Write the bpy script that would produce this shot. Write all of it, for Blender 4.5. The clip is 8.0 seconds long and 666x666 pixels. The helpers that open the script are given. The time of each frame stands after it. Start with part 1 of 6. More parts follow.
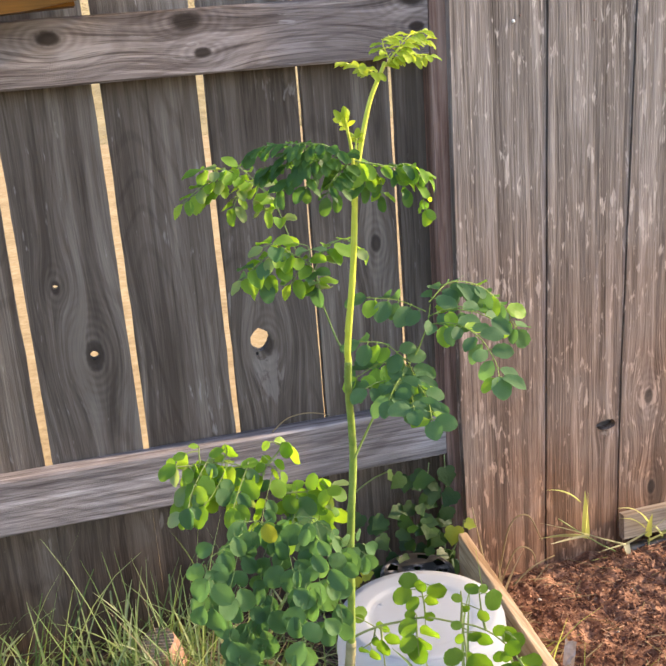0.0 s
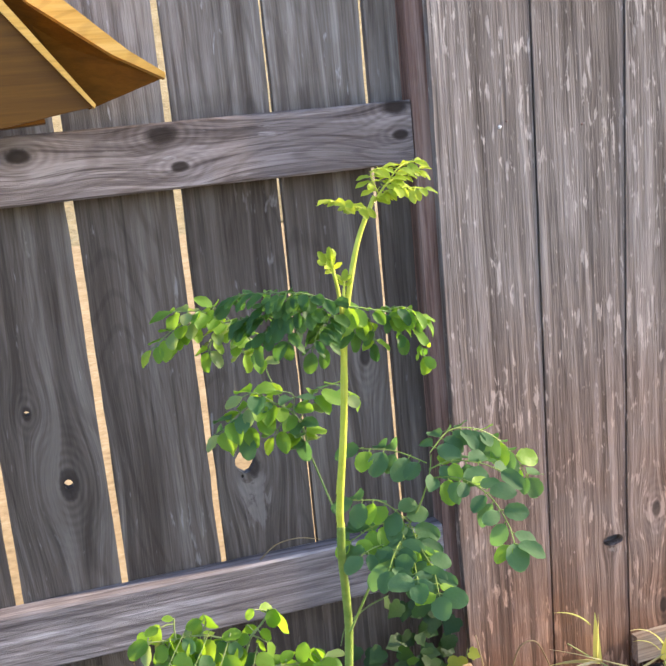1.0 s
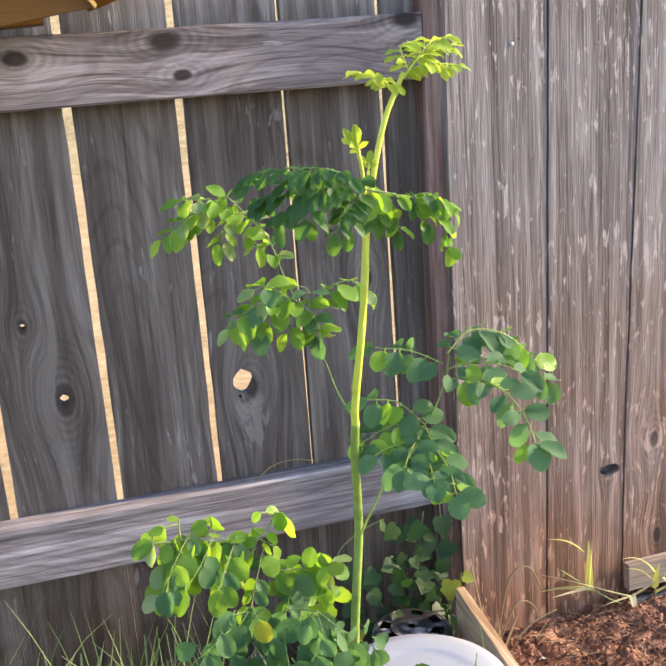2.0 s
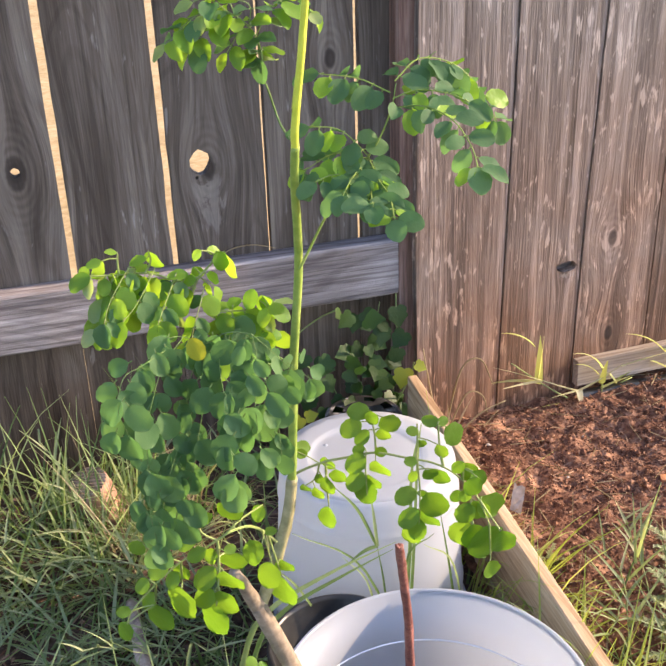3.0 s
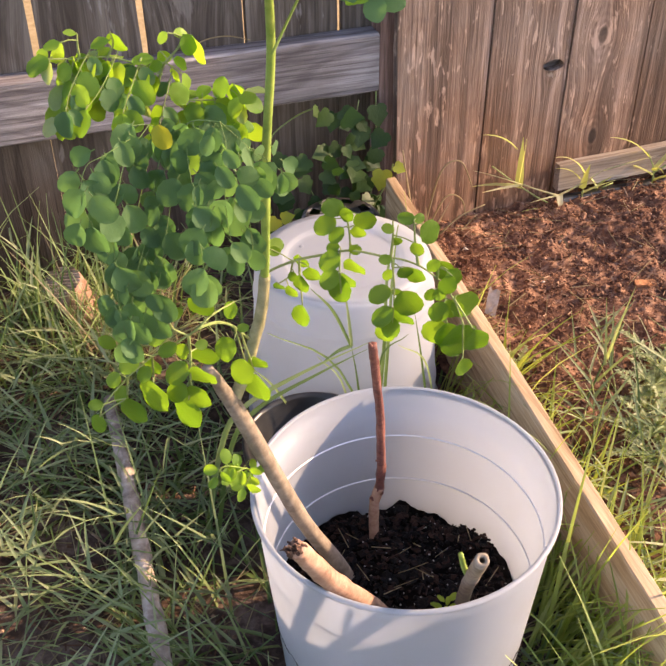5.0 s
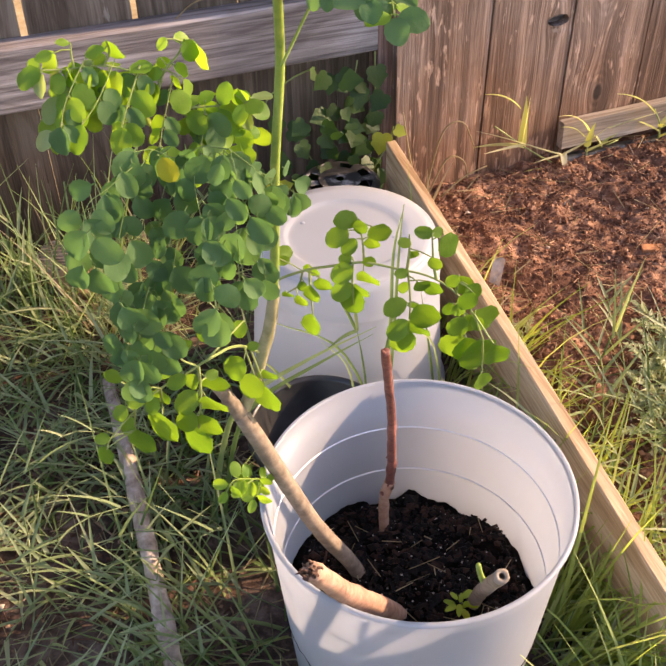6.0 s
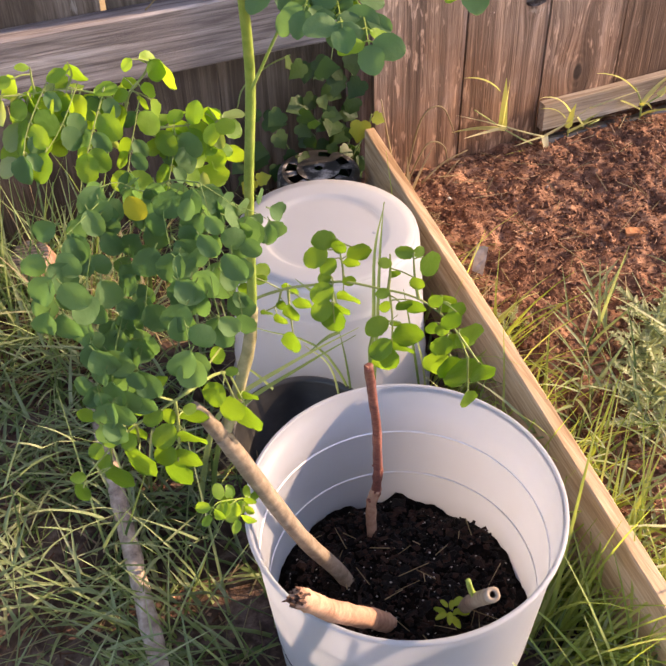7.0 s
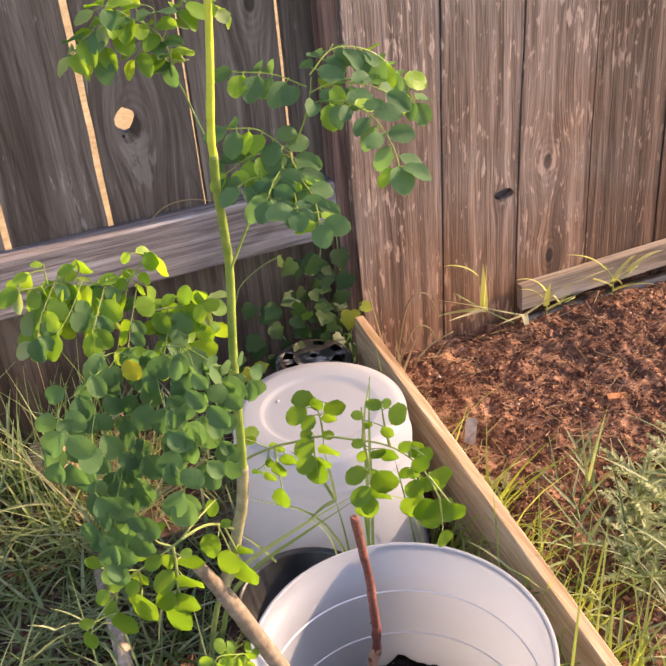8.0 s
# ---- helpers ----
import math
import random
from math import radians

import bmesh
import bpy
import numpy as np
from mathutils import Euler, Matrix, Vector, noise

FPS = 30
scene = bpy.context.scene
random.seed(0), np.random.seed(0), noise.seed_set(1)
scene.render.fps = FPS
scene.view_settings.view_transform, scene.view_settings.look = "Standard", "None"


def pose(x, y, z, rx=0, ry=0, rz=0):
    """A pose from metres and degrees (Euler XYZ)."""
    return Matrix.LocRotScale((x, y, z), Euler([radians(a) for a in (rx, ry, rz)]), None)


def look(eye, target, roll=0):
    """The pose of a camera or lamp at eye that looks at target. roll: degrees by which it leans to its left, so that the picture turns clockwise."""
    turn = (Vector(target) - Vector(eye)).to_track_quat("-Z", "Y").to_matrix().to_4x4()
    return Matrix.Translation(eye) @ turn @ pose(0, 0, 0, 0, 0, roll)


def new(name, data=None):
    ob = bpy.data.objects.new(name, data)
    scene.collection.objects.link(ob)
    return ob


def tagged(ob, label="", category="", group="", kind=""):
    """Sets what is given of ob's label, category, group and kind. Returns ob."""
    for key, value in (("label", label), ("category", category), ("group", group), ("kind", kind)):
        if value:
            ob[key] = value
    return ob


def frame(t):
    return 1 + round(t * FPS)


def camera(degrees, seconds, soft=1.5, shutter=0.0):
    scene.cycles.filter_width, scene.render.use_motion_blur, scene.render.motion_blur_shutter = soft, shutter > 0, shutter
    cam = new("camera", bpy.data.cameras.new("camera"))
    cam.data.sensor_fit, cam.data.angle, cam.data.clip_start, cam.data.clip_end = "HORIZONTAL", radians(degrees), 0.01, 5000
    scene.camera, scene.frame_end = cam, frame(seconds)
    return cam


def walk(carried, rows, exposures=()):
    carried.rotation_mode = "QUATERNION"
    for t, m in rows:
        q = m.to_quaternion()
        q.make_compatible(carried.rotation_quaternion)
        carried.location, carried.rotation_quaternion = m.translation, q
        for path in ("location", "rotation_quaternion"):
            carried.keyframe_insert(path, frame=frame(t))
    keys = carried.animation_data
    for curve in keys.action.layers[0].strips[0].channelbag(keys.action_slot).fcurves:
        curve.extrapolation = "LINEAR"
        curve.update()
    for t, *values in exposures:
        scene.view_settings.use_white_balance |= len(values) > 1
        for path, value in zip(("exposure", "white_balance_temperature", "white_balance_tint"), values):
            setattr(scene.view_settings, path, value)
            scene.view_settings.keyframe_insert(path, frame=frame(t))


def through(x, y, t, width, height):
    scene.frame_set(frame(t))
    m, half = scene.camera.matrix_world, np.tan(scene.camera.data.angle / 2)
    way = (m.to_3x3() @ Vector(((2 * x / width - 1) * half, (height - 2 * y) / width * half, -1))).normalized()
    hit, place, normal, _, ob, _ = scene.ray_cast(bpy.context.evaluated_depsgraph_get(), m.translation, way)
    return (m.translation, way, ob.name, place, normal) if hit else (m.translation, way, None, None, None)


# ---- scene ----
cam = camera(37.3, 8.0, soft=1.9)
PATH = [
    (0, (-0.553, -1.454, 0.948), (-0.079, 0.397, 0.358), -4.4),
    (0.5, (-0.528, -1.396, 0.963), (-0.037, 0.478, 0.465), -5.0),
    (1, (-0.529, -1.375, 0.966), (-0.004, 0.51, 0.551), -5.5),
    (1.2, (-0.529, -1.367, 0.982), (-0.005, 0.52, 0.575), -5.4),
    (2.3, (-0.545, -1.354, 0.912), (-0.021, 0.468, 0.273), -3.5),
    (2.5, (-0.533, -1.358, 0.9), (-0.013, 0.436, 0.184), -3.1),
    (3, (-0.53, -1.366, 0.876), (0.0, 0.357, 0.009), -2.0),
    (3.5, (-0.523, -1.365, 0.861), (0.009, 0.289, -0.129), -0.9),
    (4, (-0.524, -1.362, 0.853), (0.002, 0.239, -0.224), -0.6),
    (4.5, (-0.524, -1.359, 0.85), (-0.009, 0.201, -0.29), -0.6),
    (5, (-0.524, -1.357, 0.862), (-0.024, 0.162, -0.339), -0.8),
    (6.3, (-0.513, -1.279, 0.889), (-0.025, 0.132, -0.441), -1.5),
    (6.5, (-0.508, -1.271, 0.889), (-0.018, 0.129, -0.453), -1.7),
    (7, (-0.504, -1.265, 0.9), (-0.002, 0.118, -0.454), -2.0),
    (7.5, (-0.506, -1.281, 0.906), (0.007, 0.152, -0.392), -3.4),
    (8, (-0.51, -1.347, 0.921), (0.073, 0.266, -0.108), -5.4),
]
EXPOSURES = ((0, 1.80, 6600, 18), (1.2, 1.86, 6050, 19), (2.5, 1.94, 6250, 20), (4.5, 1.80, 7050, 27), (8, 1.76, 7300, 29))
walk(cam, [(t, look(eye, target, roll)) for t, eye, target, roll in PATH], exposures=EXPOSURES)

# world, sun and sky
SUN_EL, SUN_AZ = 24.0, -5.0     # height over the horizon, and turn from +x towards +y, in degrees
world = bpy.data.worlds.new("sky")
scene.world = world
world.use_nodes = True
wn = world.node_tree.nodes
sky = wn.new("ShaderNodeTexSky")
sky.sky_type = "NISHITA"
sky.sun_disc = False
sky.sun_elevation = radians(SUN_EL)
sky.sun_rotation = radians(90 - SUN_AZ)
world.node_tree.links.new(sky.outputs[0], wn["Background"].inputs[0])
wn["Background"].inputs[1].default_value = 0.15
sun_dir = Vector((math.cos(radians(SUN_EL)) * math.cos(radians(SUN_AZ)), math.cos(radians(SUN_EL)) * math.sin(radians(SUN_AZ)), math.sin(radians(SUN_EL))))
sun_data = bpy.data.lights.new("sun", "SUN")
sun_data.energy, sun_data.angle, sun_data.color = 3.1, radians(0.7), (1.0, 0.80, 0.52)
sun = new("sun", sun_data)
sun.matrix_world = look(sun_dir * 20, (0, 0, 0))


# materials
def base(name, rough=0.7):
    m = bpy.data.materials.new(name)
    m.use_nodes = True
    b = m.node_tree.nodes["Principled BSDF"]
    b.inputs["Roughness"].default_value = rough
    return m, m.node_tree, b


def nd(nt, kind, *wires, **props):
    """A node with its properties set and its inputs wired: (socket, value or output)."""
    n = nt.nodes.new("ShaderNode" + kind)
    if "operation" in props:
        n.operation = props["operation"]
    if "data_type" in props:
        n.data_type, n.blend_type = props["data_type"], props["blend_type"]
    for sock, v in wires:
        if isinstance(v, bpy.types.NodeSocket):
            nt.links.new(v, n.inputs[sock])
        else:
            n.inputs[sock].default_value = v
    return n


def maths(nt, op, a, b=0.0):
    return nd(nt, "Math", (0, a), (1, b), operation=op).outputs[0]


def ramp(nt, fac, stops):
    r = nd(nt, "ValToRGB", (0, fac))
    e = r.color_ramp.elements
    while len(e) < len(stops):
        e.new(0.5)
    for el, (p, c) in zip(e, stops):
        el.position = p
        el.color = (*c, 1) if len(c) == 3 else c
    return r.outputs[0]


def mix(nt, fac, a, b, how="MIX"):
    n = nd(nt, "Mix", data_type="RGBA", blend_type=how)
    for sock, v in ((n.inputs[0], fac), (n.inputs[6], a), (n.inputs[7], b)):
        if isinstance(v, bpy.types.NodeSocket):
            nt.links.new(v, sock)
        else:
            sock.default_value = (*v, 1) if isinstance(v, tuple) and len(v) == 3 else v
    return n.outputs[2]


def coords(nt, scale=(1, 1, 1), vector=None):
    v = vector or nd(nt, "TexCoord").outputs["Object"]
    return nd(nt, "VectorMath", (0, v), (1, scale), operation="MULTIPLY").outputs[0]


def noise_of(nt, vec, scale, detail=4.0, rough=0.55, distort=0.0):
    return nd(nt, "TexNoise", ("Vector", vec), ("Scale", scale), ("Detail", detail), ("Roughness", rough), ("Distortion", distort)).outputs[0]


def bump(nt, b, height, strength, distance=0.002):
    n = nd(nt, "Bump", ("Height", height), ("Strength", strength), ("Distance", distance))
    nt.links.new(n.outputs[0], b.inputs["Normal"])


def wood(name, tones, fleck, fleck_at=0.62, along="z", knots=(), rough=0.85, relief=0.9, stain=(0.5, 0.45, 0.4), warm_edge=None, arch=0.07, arch_lines=190.0, streak=0.13, streak_scale=165.0, knot_dark=0.8, cracks=0.35, warm_top=0.75, upper_tint=None, fleck_mix=0.4, scuffs=()):
    """Weathered wood. Its grain runs along one axis and bends round the knots (x, z, radius)."""
    m, nt, b = base(name, rough)
    pos = nd(nt, "TexCoord").outputs["Object"]
    rnd = nd(nt, "ObjectInfo").outputs["Random"]
    sep = nd(nt, "SeparateXYZ", (0, pos))
    x, z = sep.outputs[0], sep.outputs[2]
    across, length = (x, z) if along != "x" else (z, x)
    dark, swirl = None, None
    bent = across
    for kx, kz, kr in knots:
        c0, l0 = (kx, kz) if along != "x" else (kz, kx)
        da, dl = maths(nt, "SUBTRACT", across, c0), maths(nt, "SUBTRACT", length, l0)
        dl2 = maths(nt, "MULTIPLY", dl, 0.55)
        d2 = maths(nt, "ADD", maths(nt, "MULTIPLY", da, da), maths(nt, "MULTIPLY", dl2, dl2))
        fall = maths(nt, "POWER", 2.718, maths(nt, "MULTIPLY", d2, -1.0 / (kr * 2.6) ** 2))
        bent = maths(nt, "SUBTRACT", bent, maths(nt, "MULTIPLY", maths(nt, "MULTIPLY", da, fall), 0.85))
        wavy = maths(nt, "MULTIPLY", d2, maths(nt, "ADD", 0.55, noise_of(nt, pos, 90.0, 2.0)))
        q2 = maths(nt, "MULTIPLY", wavy, wavy)
        spot = maths(nt, "POWER", 2.718, maths(nt, "MULTIPLY", maths(nt, "MULTIPLY", q2, q2), -1.0 / (kr * 0.62) ** 8))
        ring = maths(nt, "MULTIPLY", maths(nt, "SINE", maths(nt, "MULTIPLY", maths(nt, "SQRT", d2), 900.0)), maths(nt, "MULTIPLY", fall, fall))
        swirl = ring if swirl is None else maths(nt, "ADD", swirl, ring)
        dark = spot if dark is None else maths(nt, "MAXIMUM", dark, spot)
    shift = maths(nt, "MULTIPLY", rnd, 7.0)
    if along == "y":
        across, length, bent = maths(nt, "ADD", x, maths(nt, "MULTIPLY", z, 0.8)), sep.outputs[1], maths(nt, "ADD", x, maths(nt, "MULTIPLY", z, 0.8))
    depth = sep.outputs[1] if along != "y" else z
    g = nd(nt, "CombineXYZ", (0, maths(nt, "ADD", bent, shift)), (1, depth), (2, maths(nt, "MULTIPLY", length, 0.035))).outputs[0]
    h = nd(nt, "CombineXYZ", (0, maths(nt, "ADD", bent, shift)), (1, depth), (2, maths(nt, "MULTIPLY", length, streak))).outputs[0]
    grain = noise_of(nt, g, 75.0, 6.0, 0.6, 0.9)
    fine = noise_of(nt, g, 420.0, 3.0, 0.6)
    rings = noise_of(nt, g, 22.0, 2.0, 0.5, 1.6)
    blot = noise_of(nt, pos, 5.0, 4.0, 0.6)
    spots = noise_of(nt, h, streak_scale, 3.0, 0.6, 0.4)
    patch = noise_of(nt, pos, 11.0, 3.0, 0.6)
    spots = maths(nt, "ADD", spots, maths(nt, "MULTIPLY", maths(nt, "SUBTRACT", patch, 0.5), 0.45))
    lo, mid, hi = tones
    field = noise_of(nt, nd(nt, "CombineXYZ", (0, maths(nt, "ADD", bent, shift)), (1, depth), (2, maths(nt, "MULTIPLY", length, 0.14))).outputs[0], 7.0, 1.5, 0.4, 0.3)
    arches = maths(nt, "SINE", maths(nt, "MULTIPLY", field, arch_lines))
    tone = maths(nt, "ADD", maths(nt, "MULTIPLY", grain, 0.42), maths(nt, "ADD", maths(nt, "MULTIPLY", fine, 0.18), maths(nt, "MULTIPLY", rings, 0.40)))
    if swirl is not None:
        tone = maths(nt, "ADD", tone, maths(nt, "MULTIPLY", swirl, 0.032))
    col = ramp(nt, tone, [(0.40, lo), (0.5, mid), (0.60, hi)])
    hair = nd(nt, "CombineXYZ", (0, maths(nt, "ADD", bent, shift)), (1, depth), (2, maths(nt, "MULTIPLY", length, 0.022))).outputs[0]
    crack = ramp(nt, noise_of(nt, hair, 330.0, 2.0, 0.5, 0.5), [(0.56, (0, 0, 0)), (0.63, (1, 1, 1))])
    col = mix(nt, maths(nt, "MULTIPLY", crack, cracks), col, mix(nt, 1.0, col, (0.32, 0.29, 0.27), "MULTIPLY"))
    rim = nd(nt, "MapRange", ("Value", arches), (1, 0.6), (2, 0.95), (3, 0.0), (4, 1.0)).outputs[0]
    col = mix(nt, maths(nt, "MULTIPLY", maths(nt, "MULTIPLY", rim, blot), arch * 7.0), col, mix(nt, 1.0, col, (0.5, 0.47, 0.45), "MULTIPLY"))
    blend = ramp(nt, blot, [(0.35, (0, 0, 0)), (0.7, (1, 1, 1))])
    col = mix(nt, maths(nt, "MULTIPLY", blend, 0.6), col, mix(nt, 1.0, col, stain, "MULTIPLY"))
    flecks = ramp(nt, spots, [(fleck_at, (0, 0, 0)), (fleck_at + 0.08, (1, 1, 1))])
    col = mix(nt, maths(nt, "MULTIPLY", flecks, fleck_mix), col, fleck)
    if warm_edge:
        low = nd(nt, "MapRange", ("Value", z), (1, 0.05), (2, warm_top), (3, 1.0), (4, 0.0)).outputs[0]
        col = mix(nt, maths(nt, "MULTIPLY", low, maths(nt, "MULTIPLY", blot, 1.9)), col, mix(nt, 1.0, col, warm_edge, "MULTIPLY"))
    # tints the wood above roughly z 0.98, across an uneven border
    if upper_tint:
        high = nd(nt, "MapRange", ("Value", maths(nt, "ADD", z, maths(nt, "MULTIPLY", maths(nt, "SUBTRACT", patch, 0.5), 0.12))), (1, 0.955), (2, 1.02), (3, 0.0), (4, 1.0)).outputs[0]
        col = mix(nt, high, col, mix(nt, 1.0, col, upper_tint, "MULTIPLY"))
    for sx, sz, rx, rz in scuffs:
        ax, az = maths(nt, "DIVIDE", maths(nt, "SUBTRACT", x, sx), rx), maths(nt, "DIVIDE", maths(nt, "SUBTRACT", z, sz), rz)
        near = maths(nt, "POWER", 2.718, maths(nt, "MULTIPLY", maths(nt, "ADD", maths(nt, "MULTIPLY", ax, ax), maths(nt, "MULTIPLY", az, az)), -1.0))
        torn = maths(nt, "ADD", noise_of(nt, h, 62.0, 4.0, 0.7, 1.2), maths(nt, "MULTIPLY", near, 0.16))
        worn = maths(nt, "MULTIPLY", ramp(nt, torn, [(0.60, (0, 0, 0)), (0.66, (1, 1, 1))]), ramp(nt, near, [(0.25, (0, 0, 0)), (0.5, (1, 1, 1))]))
        col = mix(nt, maths(nt, "MULTIPLY", worn, 0.30), col, (0.38, 0.345, 0.32))
        pit = maths(nt, "MULTIPLY", ramp(nt, torn, [(0.50, (1, 1, 1)), (0.57, (0, 0, 0))]), ramp(nt, near, [(0.35, (0, 0, 0)), (0.7, (1, 1, 1))]))
        col = mix(nt, maths(nt, "MULTIPLY", pit, 0.7), col, (0.030, 0.022, 0.018))
    if dark is not None:
        col = mix(nt, maths(nt, "MULTIPLY", dark, knot_dark), col, (0.022, 0.016, 0.013))
    bright = maths(nt, "ADD", 0.82, maths(nt, "MULTIPLY", rnd, 0.36))
    col = mix(nt, 1.0, col, nd(nt, "CombineColor", (0, bright), (1, bright), (2, bright)).outputs[0], "MULTIPLY")
    nt.links.new(col, b.inputs["Base Color"])
    b.inputs["Specular IOR Level"].default_value = 0.25
    bump(nt, b, maths(nt, "ADD", grain, maths(nt, "MULTIPLY", fine, 0.5)), relief, 0.0025)
    return m


def leafy(name, tones, through, rough=0.45, gloss=0.35):
    """A thin leaf: a little gloss, and light that shines through it."""
    m, nt, b = base(name, rough)
    rnd = nd(nt, "ObjectInfo").outputs["Random"]
    isl = nd(nt, "NewGeometry").outputs["Random Per Island"]
    pick = nd(nt, "Math", (0, rnd), (1, isl), operation="ADD")
    pick = maths(nt, "FRACT", pick.outputs[0])
    n = noise_of(nt, nd(nt, "TexCoord").outputs["Object"], 60.0, 3.0)
    f = maths(nt, "ADD", maths(nt, "MULTIPLY", pick, 0.7), maths(nt, "MULTIPLY", n, 0.3))
    col = ramp(nt, f, [(0.05, tones[0]), (0.5, tones[1]), (0.95, tones[2])])
    nt.links.new(col, b.inputs["Base Color"])
    tr = nd(nt, "BsdfTranslucent", (0, mix(nt, 1.0, col, through, "MULTIPLY")))
    add = nd(nt, "MixShader", (0, 0.5), (1, b.outputs[0]), (2, tr.outputs[0]))
    nt.links.new(add.outputs[0], nt.nodes["Material Output"].inputs[0])
    b.inputs["Specular IOR Level"].default_value = gloss
    bump(nt, b, noise_of(nt, nd(nt, "TexCoord").outputs["Object"], 7.0, 2.0), 0.1, 0.02)
    return m


def mottled(name, tones, scale, rough=0.8, relief=0.4, distance=0.002, spec=0.3, pieces=False, dry=None, patch=None):
    """An uneven surface in three tones, at two scales."""
    m, nt, b = base(name, rough)
    pos = nd(nt, "TexCoord").outputs["Object"]
    n1, n2 = noise_of(nt, pos, scale, 6.0, 0.65), noise_of(nt, pos, scale * 0.13, 3.0)
    f = maths(nt, "ADD", maths(nt, "MULTIPLY", n1, 0.6), maths(nt, "MULTIPLY", n2, 0.4))
    if pieces:
        f = maths(nt, "ADD", maths(nt, "MULTIPLY", f, 0.4), maths(nt, "MULTIPLY", nd(nt, "NewGeometry").outputs["Random Per Island"], 0.6))
        nt.links.new(ramp(nt, f, [(0.1, tones[0]), (0.5, tones[1]), (0.85, tones[2])]), b.inputs["Base Color"])
    else:
        nt.links.new(ramp(nt, f, [(0.36, tones[0]), (0.5, tones[1]), (0.64, tones[2])]), b.inputs["Base Color"])
    if dry:
        where = ramp(nt, noise_of(nt, pos, 7.0, 3.0, 0.6), [(0.50, (0, 0, 0)), (0.66, (1, 1, 1))])
        if patch:
            x, y, r = patch
            away = nd(nt, "VectorMath", (0, pos), (1, (x, y, 0.03)), operation="DISTANCE").outputs["Value"]
            away = maths(nt, "ADD", maths(nt, "DIVIDE", away, r), maths(nt, "MULTIPLY", n2, 1.3))
            where = maths(nt, "MAXIMUM", where, ramp(nt, away, [(1.0, (1, 1, 1)), (1.75, (0, 0, 0))]))
        old = b.inputs["Base Color"].links[0].from_socket
        nt.links.new(mix(nt, maths(nt, "MULTIPLY", where, 0.6), old, mix(nt, 1.0, old, dry, "MULTIPLY")), b.inputs["Base Color"])
    b.inputs["Specular IOR Level"].default_value = spec
    bump(nt, b, n1, relief, distance)
    return m


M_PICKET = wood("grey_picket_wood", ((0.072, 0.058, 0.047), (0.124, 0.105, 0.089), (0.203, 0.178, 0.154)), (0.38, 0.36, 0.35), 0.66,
                knots=((-0.55, 0.506, 0.022), (-0.591, 0.617, 0.010), (-0.287, 0.482, 0.017), (-0.10, 0.62, 0.014)), stain=(0.68, 0.62, 0.56), arch=0.09, arch_lines=150.0, cracks=0.16, warm_edge=(0.74, 0.56, 0.44), warm_top=0.42, upper_tint=(2.15, 2.25, 2.35), streak=0.2, streak_scale=90.0, scuffs=((-0.292, 0.430, 0.030, 0.050),))
M_PICKET_R = wood("streaked_picket_wood", ((0.100, 0.085, 0.076), (0.190, 0.165, 0.150), (0.305, 0.274, 0.255)), (0.47, 0.42, 0.385), 0.58,
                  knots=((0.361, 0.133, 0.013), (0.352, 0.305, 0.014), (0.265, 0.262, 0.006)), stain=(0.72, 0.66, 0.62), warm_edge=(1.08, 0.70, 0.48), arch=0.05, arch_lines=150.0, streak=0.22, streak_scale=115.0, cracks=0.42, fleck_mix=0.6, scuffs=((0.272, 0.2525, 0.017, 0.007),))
M_PICKET_OLD = wood("dark_picket_wood", ((0.058, 0.047, 0.040), (0.105, 0.088, 0.077), (0.175, 0.152, 0.136)), (0.30, 0.26, 0.23), 0.61,
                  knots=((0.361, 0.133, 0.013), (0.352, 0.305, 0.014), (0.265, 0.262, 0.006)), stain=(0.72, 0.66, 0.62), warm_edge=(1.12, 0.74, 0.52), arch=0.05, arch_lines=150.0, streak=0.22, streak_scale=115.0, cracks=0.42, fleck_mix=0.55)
M_RAIL = wood("grey_rail_wood", ((0.085, 0.070, 0.066), (0.185, 0.158, 0.152), (0.32, 0.285, 0.278)), (0.42, 0.39, 0.38), 0.72, along="x", arch=0.10, arch_lines=170.0, knot_dark=0.95, cracks=0.6,
              knots=((-0.549, 0.961, 0.017), (-0.346, 0.928, 0.0115), (-0.365, 0.972, 0.018), (-0.03, 0.941, 0.0115), (-0.035, 0.98, 0.018), (-0.70, 0.945, 0.016)))
# lower rail: sky light on its top is put into these paler tones
M_RAIL_LOW = wood("skylit_rail_wood", ((0.13, 0.11, 0.11), (0.29, 0.255, 0.25), (0.46, 0.42, 0.415)), (0.52, 0.49, 0.48), 0.72, along="x", arch=0.10, arch_lines=170.0, cracks=0.5)
M_POST = wood("reddish_post_wood", ((0.11, 0.065, 0.05), (0.22, 0.135, 0.11), (0.33, 0.235, 0.20)), (0.4, 0.3, 0.26), 0.7)
M_TIMBER = wood("pale_lumber", ((0.34, 0.21, 0.11), (0.58, 0.41, 0.25), (0.72, 0.57, 0.40)), (0.76, 0.64, 0.50), 0.7, along="y", rough=0.7, relief=0.45, stain=(0.75, 0.66, 0.55), cracks=0.25)
M_BOARD = wood("pale_fence_board", ((0.23, 0.175, 0.13), (0.36, 0.295, 0.235), (0.48, 0.41, 0.345)), (0.54, 0.47, 0.40), 0.7, along="x", rough=0.75, relief=0.5)
M_OLDWOOD = wood("old_grey_wood", ((0.12, 0.085, 0.062), (0.27, 0.205, 0.155), (0.44, 0.36, 0.29)), (0.5, 0.43, 0.36), 0.66, along="y", relief=1.0)
